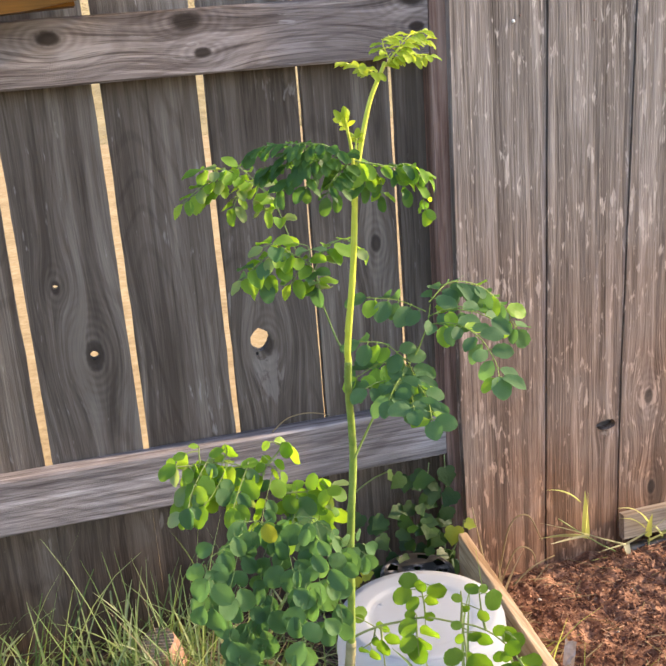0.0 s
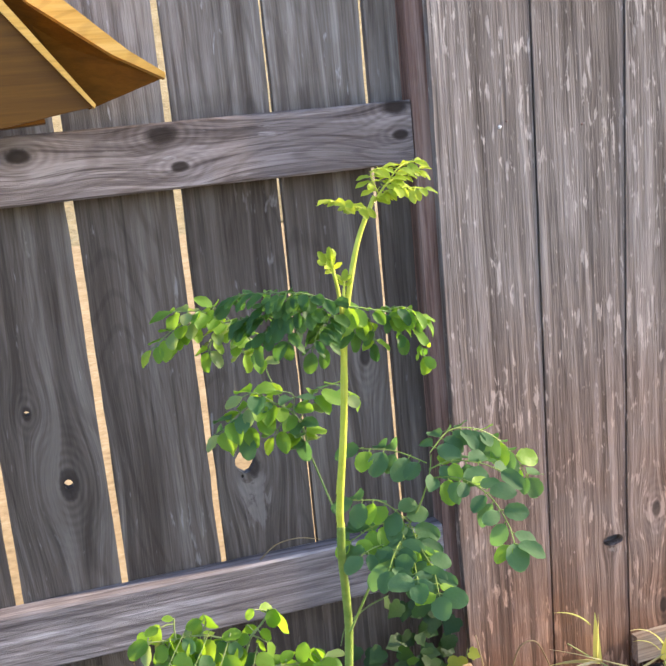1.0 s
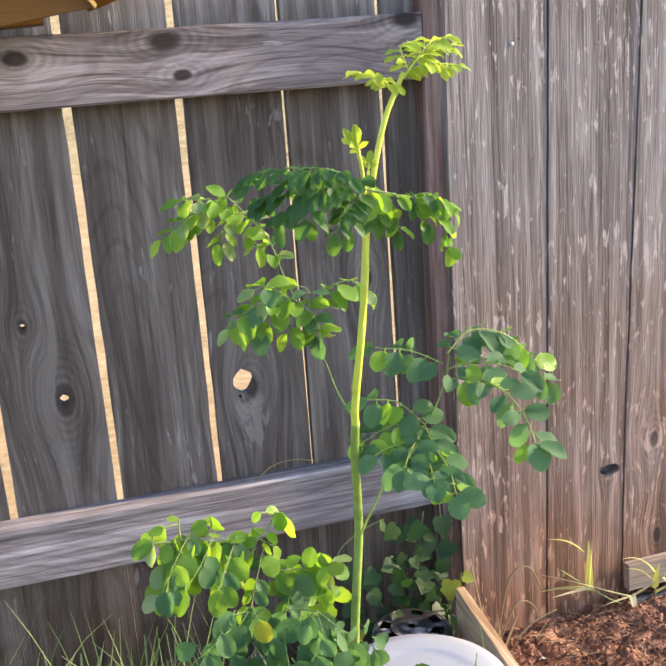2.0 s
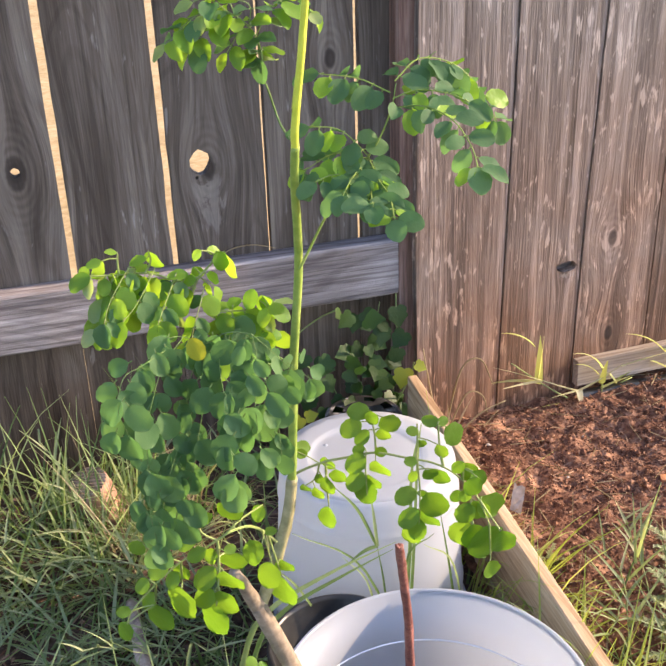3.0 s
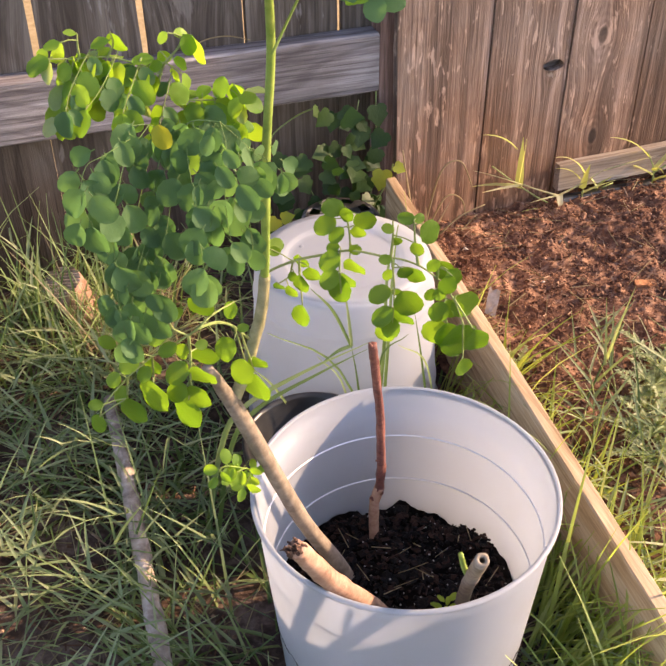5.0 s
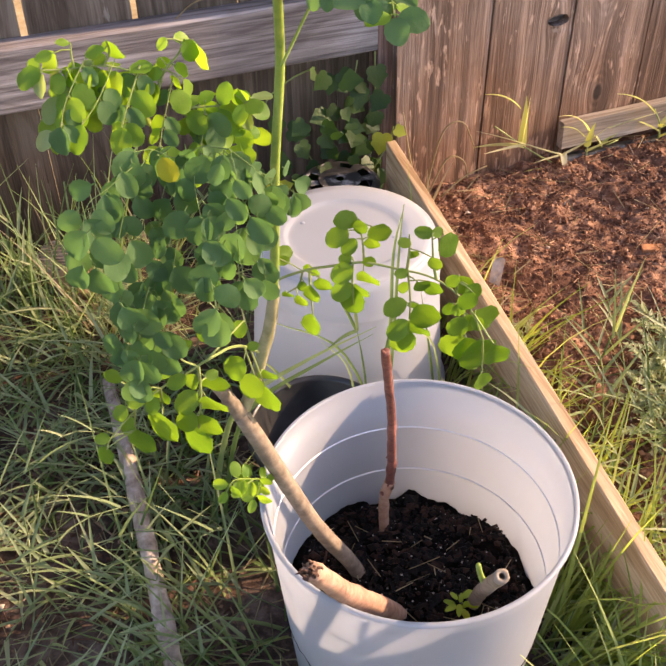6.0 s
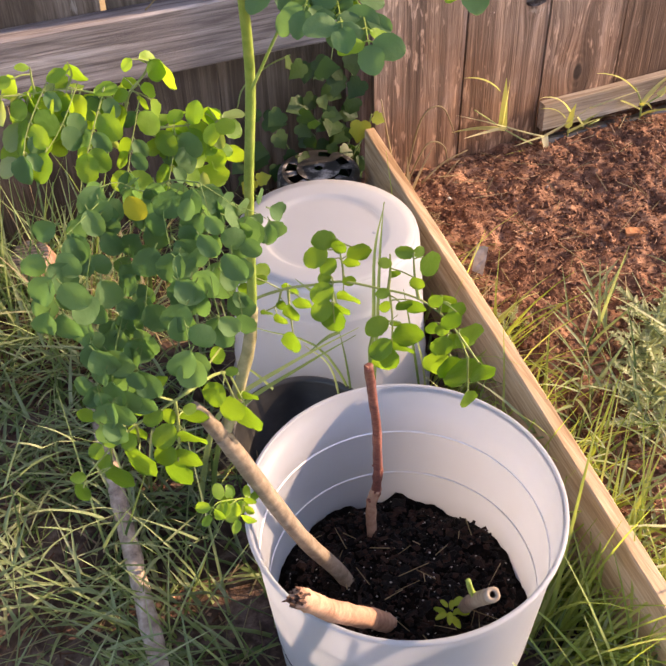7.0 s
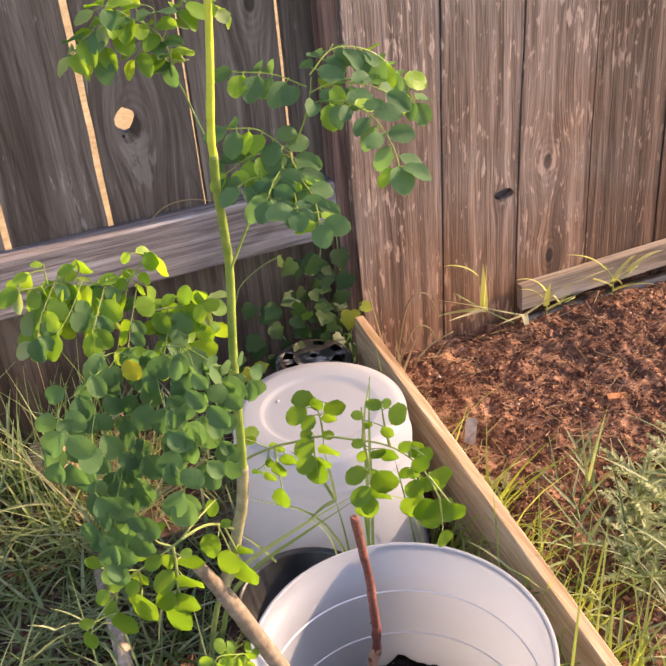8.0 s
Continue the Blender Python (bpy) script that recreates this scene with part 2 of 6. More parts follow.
# birdhouse ochre, darkened in its colour for the shade on its boards
M_ORANGE = wood("shaded_ochre_wood", ((0.115, 0.048, 0.003), (0.145, 0.061, 0.004), (0.18, 0.078, 0.006)), (0.18, 0.082, 0.008), 0.85, along="x", rough=0.55, relief=0.15, stain=(0.85, 0.75, 0.6), cracks=0.08, arch=0.03)
M_YOLK = wood("yellow_sawn_wood", ((0.55, 0.31, 0.06), (0.64, 0.39, 0.09), (0.72, 0.47, 0.14)), (0.72, 0.5, 0.18), 0.78, along="x", rough=0.6, relief=0.2, stain=(0.9, 0.85, 0.75), cracks=0.1)
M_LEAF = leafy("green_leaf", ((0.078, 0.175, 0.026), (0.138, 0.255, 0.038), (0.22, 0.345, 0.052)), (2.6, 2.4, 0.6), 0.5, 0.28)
# leaflet green cooled and dimmed to hold the shade of the hanging leaves
M_LEAF_BLUE = leafy("shade_tinted_leaf", ((0.062, 0.132, 0.062), (0.090, 0.178, 0.080), (0.135, 0.238, 0.102)), (1.45, 1.6, 0.75), 0.6, 0.2)
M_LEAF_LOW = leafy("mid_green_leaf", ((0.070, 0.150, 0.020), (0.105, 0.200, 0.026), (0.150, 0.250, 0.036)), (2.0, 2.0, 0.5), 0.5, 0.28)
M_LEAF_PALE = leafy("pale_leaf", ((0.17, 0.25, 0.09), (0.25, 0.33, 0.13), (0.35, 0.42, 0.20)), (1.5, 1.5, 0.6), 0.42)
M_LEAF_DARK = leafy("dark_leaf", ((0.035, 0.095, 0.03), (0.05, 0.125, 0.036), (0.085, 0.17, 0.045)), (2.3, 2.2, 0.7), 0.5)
# leaflet green brightened to hold the sunlight on the upper leaves
M_SUNNY = leafy("sun_tinted_leaf", ((0.15, 0.285, 0.030), (0.21, 0.36, 0.040), (0.29, 0.43, 0.055)), (1.75, 1.8, 0.6))
M_YOUNG = leafy("young_leaf", ((0.24, 0.36, 0.035), (0.34, 0.45, 0.045), (0.44, 0.52, 0.06)), (1.5, 1.4, 0.6))
M_YELLOW = leafy("yellow_leaf", ((0.24, 0.29, 0.025), (0.30, 0.34, 0.035), (0.36, 0.38, 0.055)), (1.2, 1.1, 0.6))
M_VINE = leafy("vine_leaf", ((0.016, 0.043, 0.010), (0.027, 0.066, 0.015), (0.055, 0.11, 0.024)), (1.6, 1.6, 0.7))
M_GRASS = leafy("grass_blade", ((0.060, 0.110, 0.040), (0.16, 0.240, 0.080), (0.44, 0.50, 0.26)), (1.5, 1.5, 0.8), 0.45)
M_LUSH = leafy("lush_grass_blade", ((0.19, 0.27, 0.055), (0.30, 0.39, 0.09), (0.48, 0.53, 0.22)), (1.5, 1.4, 0.7), 0.4)
M_WEEDGRASS = leafy("pale_weed_blade", ((0.36, 0.40, 0.12), (0.48, 0.49, 0.19), (0.60, 0.58, 0.32)), (1.3, 1.3, 0.7), 0.45)
M_RUNNER = leafy("grey_green_runner", ((0.15, 0.21, 0.10), (0.26, 0.325, 0.17), (0.43, 0.455, 0.28)), (1.4, 1.4, 0.8), 0.45)
M_STRAW = leafy("dry_grass_blade", ((0.20, 0.155, 0.085), (0.33, 0.265, 0.15), (0.50, 0.42, 0.27)), (1.0, 0.95, 0.8), 0.7)
M_WEED = leafy("feathery_weed_leaf", ((0.30, 0.35, 0.19), (0.41, 0.46, 0.26), (0.54, 0.57, 0.37)), (1.2, 1.2, 0.8))
M_PALEWEED = leafy("bleached_weed_blade", ((0.42, 0.40, 0.22), (0.54, 0.52, 0.31), (0.66, 0.64, 0.44)), (1.1, 1.1, 0.8), 0.5)
M_STALK = mottled("green_stalk", ((0.08, 0.15, 0.04), (0.12, 0.19, 0.05), (0.17, 0.24, 0.07)), 120, 0.6, 0.2)
M_STEM = mottled("green_stem", ((0.13, 0.20, 0.035), (0.19, 0.27, 0.05), (0.27, 0.33, 0.08)), 120, 0.5, 0.2)
M_SHOOT = mottled("yellow_green_shoot", ((0.42, 0.48, 0.05), (0.50, 0.56, 0.07), (0.58, 0.62, 0.10)), 120, 0.45, 0.15)
M_TWIG = mottled("leaf_stalk", ((0.15, 0.21, 0.06), (0.21, 0.26, 0.08), (0.28, 0.31, 0.11)), 150, 0.5, 0.2)
M_OLIVE = mottled("olive_bark", ((0.17, 0.16, 0.075), (0.25, 0.23, 0.12), (0.34, 0.30, 0.17)), 130, 0.65, 0.4)
M_BARK = mottled("tan_bark", ((0.125, 0.095, 0.068), (0.225, 0.175, 0.127), (0.31, 0.252, 0.19)), 110, 0.75, 0.4)
M_LOGBARK = mottled("orange_tan_bark", ((0.20, 0.105, 0.068), (0.35, 0.205, 0.14), (0.47, 0.31, 0.225)), 90, 0.75, 0.5)
M_TORN = mottled("torn_dark_wood", ((0.035, 0.018, 0.013), (0.10, 0.052, 0.038), (0.30, 0.18, 0.13)), 260, 0.85, 0.8, 0.002)
M_REDBARK = mottled("red_brown_bark", ((0.070, 0.026, 0.022), (0.150, 0.053, 0.042), (0.26, 0.115, 0.085)), 160, 0.6, 0.6)
M_SOIL = mottled("red_garden_soil", ((0.030, 0.013, 0.009), (0.115, 0.053, 0.034), (0.28, 0.15, 0.097)), 75, 0.95, 1.0, 0.004, 0.15, dry=(1.75, 1.85, 1.75), patch=(0.26, -0.29, 0.085))
M_CLOD = mottled("red_soil_clods", ((0.022, 0.010, 0.007), (0.105, 0.048, 0.031), (0.29, 0.155, 0.10)), 160, 0.95, 0.8, 0.003, 0.15, True, dry=(1.75, 1.85, 1.75), patch=(0.26, -0.29, 0.085))
M_YARD = mottled("brown_yard_soil", ((0.028, 0.016, 0.012), (0.085, 0.051, 0.039), (0.22, 0.15, 0.118)), 70, 0.95, 1.0, 0.004, 0.15)
M_DRYLAWN = mottled("dry_lawn", ((0.27, 0.19, 0.09), (0.38, 0.27, 0.135), (0.47, 0.36, 0.20)), 30, 0.95, 0.6, 0.01, 0.1)
M_LAWN = mottled("thin_dry_lawn", ((0.19, 0.165, 0.085), (0.31, 0.265, 0.145), (0.42, 0.36, 0.21)), 26, 0.95, 0.8, 0.01, 0.1)
M_MULCH = mottled("mulch_flakes", ((0.05, 0.021, 0.013), (0.16, 0.076, 0.048), (0.40, 0.26, 0.17)), 200, 0.9, 0.5, 0.002, 0.2, True)
M_POTSOIL = mottled("black_potting_soil", ((0.0018, 0.0011, 0.0009), (0.0045, 0.0025, 0.0019), (0.012, 0.0062, 0.0044)), 160, 0.95, 1.0, 0.004, 0.12)
M_POTCHIP = mottled("dark_bark_chips", ((0.0018, 0.0011, 0.0009), (0.0055, 0.0028, 0.0021), (0.048, 0.021, 0.014)), 220, 0.75, 0.6, 0.002, 0.22, True)
M_PERLITE = mottled("perlite_grains", ((0.26, 0.24, 0.22), (0.40, 0.38, 0.35), (0.62, 0.60, 0.56)), 300, 0.9, 0.4)
M_BLACK = mottled("black_plastic", ((0.008, 0.008, 0.009), (0.014, 0.014, 0.015), (0.028, 0.027, 0.026)), 60, 0.35, 0.15, 0.001, 0.5)
M_DUSTY = mottled("dusty_black_plastic", ((0.012, 0.012, 0.012), (0.035, 0.032, 0.030), (0.60, 0.55, 0.50)), 46, 0.5, 0.3, 0.001, 0.5)
M_POLE = mottled("tan_pole_bark", ((0.20, 0.145, 0.11), (0.42, 0.325, 0.26), (0.62, 0.52, 0.44)), 70, 0.85, 0.8, 0.003, 0.2)
M_PAPER = mottled("grey_paper_scrap", ((0.22, 0.215, 0.21), (0.33, 0.32, 0.31), (0.48, 0.47, 0.46)), 60, 0.8, 0.4)
M_CHIP = mottled("orange_brick_chip", ((0.38, 0.16, 0.07), (0.48, 0.22, 0.10), (0.56, 0.29, 0.15)), 120, 0.9, 0.5)
M_STONE = mottled("pale_pebble", ((0.30, 0.26, 0.22), (0.42, 0.38, 0.33), (0.55, 0.5, 0.45)), 120, 0.9, 0.4)
M_STEEL = mottled("galvanised_nail", ((0.45, 0.45, 0.45), (0.6, 0.6, 0.6), (0.72, 0.72, 0.72)), 300, 0.4, 0.1)
M_BACKDROP = mottled("backdrop_dry_tone", ((0.26, 0.20, 0.095), (0.36, 0.28, 0.14), (0.46, 0.37, 0.20)), 6, 0.9, 1.0, 0.1, 0.1)


def plastic(name):
    m, nt, b = base(name, 0.38)
    pos = nd(nt, "TexCoord").outputs["Object"]
    n1, n2 = noise_of(nt, pos, 14.0, 5.0, 0.6), noise_of(nt, coords(nt, (1, 1, 0.25), pos), 160.0, 3.0)
    smear = ramp(nt, n1, [(0.45, (0, 0, 0)), (0.72, (1, 1, 1))])
    col = mix(nt, maths(nt, "MULTIPLY", smear, 0.35), (0.575, 0.605, 0.655), (0.545, 0.555, 0.57))
    nt.links.new(col, b.inputs["Base Color"])
    nt.links.new(ramp(nt, n2, [(0.3, (0.32, 0.32, 0.32)), (0.7, (0.5, 0.5, 0.5))]), b.inputs["Roughness"])
    bump(nt, b, n2, 0.06, 0.001)
    tr = nd(nt, "BsdfTranslucent", (0, col))
    both = nd(nt, "MixShader", (0, 0.64), (1, b.outputs[0]), (2, tr.outputs[0]))
    nt.links.new(both.outputs[0], nt.nodes["Material Output"].inputs[0])
    return m


M_WHITE = plastic("white_pail_plastic")
# whiter than the pail: the light its ridges catch, put into their colour
M_RING = mottled("lit_ring_plastic", ((0.80, 0.81, 0.83), (0.84, 0.85, 0.87), (0.88, 0.89, 0.90)), 40, 0.3, 0.05, 0.0005, 0.5)


# mesh helpers
def part(name, bm, material, parent=None, label="", smooth=False):
    """One bmesh as one mesh object, under a thing or a part."""
    bmesh.ops.recalc_face_normals(bm, faces=bm.faces)
    me = bpy.data.meshes.new(name)
    bm.to_mesh(me)
    bm.free()
    me.materials.append(material)
    if smooth:
        me.polygons.foreach_set("use_smooth", [True] * len(me.polygons))
    ob = new(name, me)
    if parent:
        ob.parent = parent
        ob.matrix_parent_inverse = Matrix.Translation(-parent_base(parent))
    return tagged(ob, label)


def parent_base(ob):
    """Where a thing's Empty stands; meshes are built in place, so theirs is the origin."""
    return Vector(ob.location) if ob.data is None else Vector()


def thing(name, place, label, category, group="", kind=""):
    ob = new(name)
    ob.empty_display_size = 0.05
    ob.location = place
    return tagged(ob, label, category, group, kind)


def sheet(name, verts, faces, material, parent=None, label="", smooth=False):
    me = bpy.data.meshes.new(name)
    me.from_pydata(verts, [], faces)
    me.materials.append(material)
    if smooth:
        me.polygons.foreach_set("use_smooth", [True] * len(me.polygons))
    ob = new(name, me)
    if parent:
        ob.parent = parent
        ob.matrix_parent_inverse = Matrix.Translation(-parent_base(parent))
    return tagged(ob, label)


def slab(bm, outline, holes, depth, wobble=0.0):
    """A board cut from an outline in x and z, with holes through it, between two depths y."""
    y0, y1 = depth
    loops = []
    for y in (y0, y1):
        edges, rings = [], []
        for ring in [outline, *holes]:
            vs = [bm.verts.new((x, y + (wobble * noise.noise((x * 9, z * 3, y0 * 50)) if y == y0 else 0), z)) for x, z in ring]
            rings.append(vs)
            edges += [bm.edges.new((vs[i], vs[(i + 1) % len(vs)])) for i in range(len(vs))]
        bmesh.ops.triangle_fill(bm, use_beauty=True, edges=edges)
        loops.append(rings)
    for a, b in zip(*loops):
        for i in range(len(a)):
            j = (i + 1) % len(a)
            bm.faces.new((a[i], a[j], b[j], b[i]))


def edge_line(x0, x1, z0, z1, n, rough, seed):
    """Points up a worn board edge."""
    return [(x0 + (x1 - x0) * i / n + rough * noise.noise((seed, i * 0.7, 3.1)), z0 + (z1 - z0) * i / n) for i in range(n + 1)]


def plank(bm, a, b, half_w, half_t, n=14, rough=0.001, seed=0.0, up=Vector((0, 0, 1))):
    """A sawn board from a to b with softened, slightly uneven edges."""
    a, b = Vector(a), Vector(b)
    d = (b - a).normalized()
    s = d.cross(up).normalized()
    u = s.cross(d)
    c = min(half_w, half_t) * 0.16
    prof = [(-half_w + c, -half_t), (half_w - c, -half_t), (half_w, -half_t + c), (half_w, half_t - c), (half_w - c, half_t), (-half_w + c, half_t), (-half_w, half_t - c), (-half_w, -half_t + c)]
    rings = []
    for i in range(n + 1):
        p = a.lerp(b, i / n)
        rings.append([bm.verts.new(p + s * (q + rough * noise.noise((seed + k, i * 0.6, 1.0))) + u * (r + rough * noise.noise((seed + k, i * 0.6, 8.0)))) for k, (q, r) in enumerate(prof)])
    for r0, r1 in zip(rings, rings[1:]):
        for k in range(8):
            bm.faces.new((r0[k], r0[(k + 1) % 8], r1[(k + 1) % 8], r1[k]))
    bm.faces.new(rings[0])
    bm.faces.new(rings[-1])


def lathe(bm, prof, c, n=64, tilt=None, wob=0.0):
    """A round body from (radius, height) pairs; a radius of 0 closes it."""
    rings = []
    m = tilt or Matrix.Identity(3)
    for r, z in prof:
        if r == 0:
            rings.append([bm.verts.new(Vector(c) + m @ Vector((0, 0, z)))])
        else:
            rings.append([bm.verts.new(Vector(c) + m @ Vector(((r + wob * noise.noise((math.cos(6.2832 * i / n), math.sin(6.2832 * i / n), z * 9))) * math.cos(6.2832 * i / n),
                                                               (r + wob * noise.noise((math.cos(6.2832 * i / n), math.sin(6.2832 * i / n), z * 9))) * math.sin(6.2832 * i / n), z))) for i in range(n)])
    for a, b in zip(rings, rings[1:]):
        for i in range(n):
            j = (i + 1) % n
            q = [a[i % len(a)], a[j % len(a)], b[j % len(b)], b[i % len(b)]]
            q = list(dict.fromkeys(q))
            if len(q) > 2:
                bm.faces.new(q)


def smooth_path(pts, per=6):
    """Points along a soft curve through the given ones."""
    P = [Vector(p) for p in pts]
    if len(P) < 3:
        return [P[0].lerp(P[-1], i / per) for i in range(per + 1)]
    P = [2 * P[0] - P[1], *P, 2 * P[-1] - P[-2]]
    out = []
    for i in range(1, len(P) - 2):
        a, b, c, d = P[i - 1:i + 3]
        for k in range(per):
            t = k / per
            out.append(0.5 * (2 * b + (c - a) * t + (2 * a - 5 * b + 4 * c - d) * t * t + (3 * b - a - 3 * c + d) * t ** 3))
    return [*out, P[-2]]


def tube(bm, pts, r0, r1, n=8, bumps=0.0, seed=0.0, cap=True):
    """A tapered round stem along points."""
    rings, u = [], None
    for i, p in enumerate(pts):
        d = (pts[min(i + 1, len(pts) - 1)] - pts[max(i - 1, 0)]).normalized()
        u = (d.orthogonal() if u is None else u - d * u.dot(d)).normalized()
        w = d.cross(u)
        r = r0 + (r1 - r0) * i / (len(pts) - 1)
        rings.append([bm.verts.new(p + (r * (1 + bumps * noise.noise((seed + i * 0.5, k * 1.7, 0.3)))) * (math.cos(6.2832 * k / n) * u + math.sin(6.2832 * k / n) * w)) for k in range(n)])
    for a, b in zip(rings, rings[1:]):
        for k in range(n):
            bm.faces.new((a[k], a[(k + 1) % n], b[(k + 1) % n], b[k]))
    if cap:
        bm.faces.new(rings[0][::-1])
        bm.faces.new(rings[-1])
    return rings


def blob(verts, faces, p, r, flat=0.7, turn=0.0):
    """Adds a small uneven lump to lists of vertices and faces."""
    k = len(verts)
    c, s = math.cos(turn), math.sin(turn)
    for x, y, z in ((1, 0, 0), (0, 1, 0), (-1, 0, 0), (0, -1, 0), (0, 0, 1), (0, 0, -1)):
        q = r * random.uniform(0.6, 1.25)
        x, y = x * c - y * s, x * s + y * c
        verts.append((p[0] + x * q, p[1] + y * q, p[2] + z * q * flat))
    faces += [(k + a, k + b, k + 4) for a, b in ((0, 1), (1, 2), (2, 3), (3, 0))] + [(k + b, k + a, k + 5) for a, b in ((0, 1), (1, 2), (2, 3), (3, 0))]


def flake(verts, faces, p, length, width, turn, rise, thick=0.0012):
    """Adds a thin splinter."""
    k = len(verts)
    d = Vector((math.cos(turn) * math.cos(rise), math.sin(turn) * math.cos(rise), math.sin(rise)))
    s = Vector((-math.sin(turn), math.cos(turn), random.uniform(-0.5, 0.5))).normalized()
    u = d.cross(s)
    p = Vector(p)
    for a in (-0.5, 0.5):
        w = width * random.uniform(0.5, 1.0)
        for b, c in ((-1, -1), (1, -1), (1, 1), (-1, 1)):
            verts.append(tuple(p + d * a * length + s * b * w * 0.5 + u * c * thick * 0.5))
    faces += [(k, k + 1, k + 5, k + 4), (k + 1, k + 2, k + 6, k + 5), (k + 2, k + 3, k + 7, k + 6), (k + 3, k, k + 4, k + 7), (k, k + 3, k + 2, k + 1), (k + 4, k + 5, k + 6, k + 7)]


def blade(verts, faces, p, heading, length, width, lean, curl, n=5):
    """Adds a grass blade: a tapering strip with a fold along it that bends over."""
    k = len(verts)
    p = Vector(p)
    side = Vector((-math.sin(heading), math.cos(heading), 0))
    ang = lean
    for i in range(n + 1):
        w = width * (1 - (i / n) ** 1.6) * 0.5 + 0.0002
        fold = Vector((0, 0, -w * 0.5))
        verts += [tuple(p - side * w), tuple(p + fold), tuple(p + side * w)]
        p = p + Vector((math.cos(heading) * math.sin(ang), math.sin(heading) * math.sin(ang), math.cos(ang))) * (length / n)
        ang += curl / n
    for i in range(n):
        a = k + 3 * i
        faces += [(a, a + 1, a + 4, a + 3), (a + 1, a + 2, a + 5, a + 4)]


def hill(x, y, amp, seed):
    return amp * (noise.noise((x * 3.1, y * 3.1, seed)) + 0.5 * noise.noise((x * 9, y * 9, seed + 4)) + 0.28 * noise.noise((x * 31, y * 31, seed + 9)))


def terrain(name, x0, x1, y0, y1, step, height, material, **tags):
    nx, ny = int((x1 - x0) / step), int((y1 - y0) / step)
    xs, ys = [x0 + (x1 - x0) * i / nx for i in range(nx + 1)], [y0 + (y1 - y0) * j / ny for j in range(ny + 1)]
    verts = [(x, y, height(x, y)) for y in ys for x in xs]
    faces = [(j * (nx + 1) + i, j * (nx + 1) + i + 1, (j + 1) * (nx + 1) + i + 1, (j + 1) * (nx + 1) + i) for j in range(ny) for i in range(nx)]
    return tagged(sheet(name, verts, faces, material, smooth=True), **tags)


# timber edging: its line on the plan, from the fence towards the viewer
EDGE_A, EDGE_B = Vector((-0.0166, -0.108, 0)), Vector((-0.0918, -1.10, 0))


def edge_x(y):
    """x of the edging's middle at a depth y."""
    t = (y - EDGE_A.y) / (EDGE_B.y - EDGE_A.y)
    return EDGE_A.x + (EDGE_B.x - EDGE_A.x) * t


# ground: one far sheet, and the near yard and bed with their relief
def yard_h(x, y):
    return hill(x, y, 0.007, 2.0) + 0.002


def bed_h(x, y):
    near_edge = min(1.0, max(0.0, (x - edge_x(y) - 0.02) / 0.12))
    return 0.016 + near_edge * 0.012 + hill(x, y, 0.013, 7.0) + 0.012 * (0.45 - abs(noise.noise((x * 21, y * 21, 1.0)))) + 0.005 * noise.noise((x * 52, y * 52, 2.0)) + 0.0022 * noise.noise((x * 120, y * 120, 5.0)) + 0.02 * math.exp(-((x - 0.42) ** 2 + (y + 0.2) ** 2) / 0.02)


bm = bmesh.new()
far = [bm.verts.new(p) for p in ((-400, -400, -0.03), (400, -400, -0.03), (400, 400, -0.03), (-400, 400, -0.03))]
bm.faces.new(far)
tagged(part("ground", bm, M_DRYLAWN), "pale dry lawn beyond the fence in the sun", "ground", kind="structure")
terrain("lawn", -9.0, 9.0, -9.0, 0.02, 0.25, lambda x, y: -0.020 + 0.006 * noise.noise((x * 1.3, y * 1.3, 6.0)), M_LAWN, label="thin dry lawn round the yard bed", category="lawn", kind="structure")
terrain("yard_ground", -2.6, -0.02, -3.0, 0.02, 0.014, yard_h, M_YARD, label="dark brown yard soil under thin grass", category="ground", kind="structure")
terrain("bed_soil", -0.06, 1.9, -1.6, -0.03, 0.0048, bed_h, M_SOIL, label="loose red-brown garden soil in the bed", category="soil", kind="structure")

# fence with its rails towards the viewer
GAPS = [-1.66, -1.515, -1.37, -1.225, -1.08, -0.932, -0.786, -0.642, -0.4935, -0.3475, -0.2035, -0.060]
WIDE = [0.008, 0.009, 0.008, 0.009, 0.008, 0.010, 0.0115, 0.0122, 0.0100, 0.0100, 0.0050, 0.0078]


def blot_ring(cx, cz, r, n, seed, stretch=1.0):
    return [(cx + r * (1 + 0.25 * noise.noise((seed, i * 1.3, 0))) * math.cos(6.2832 * i / n), cz + stretch * r * (1 + 0.25 * noise.noise((seed, i * 1.3, 5))) * math.sin(6.2832 * i / n)) for i in range(n)]


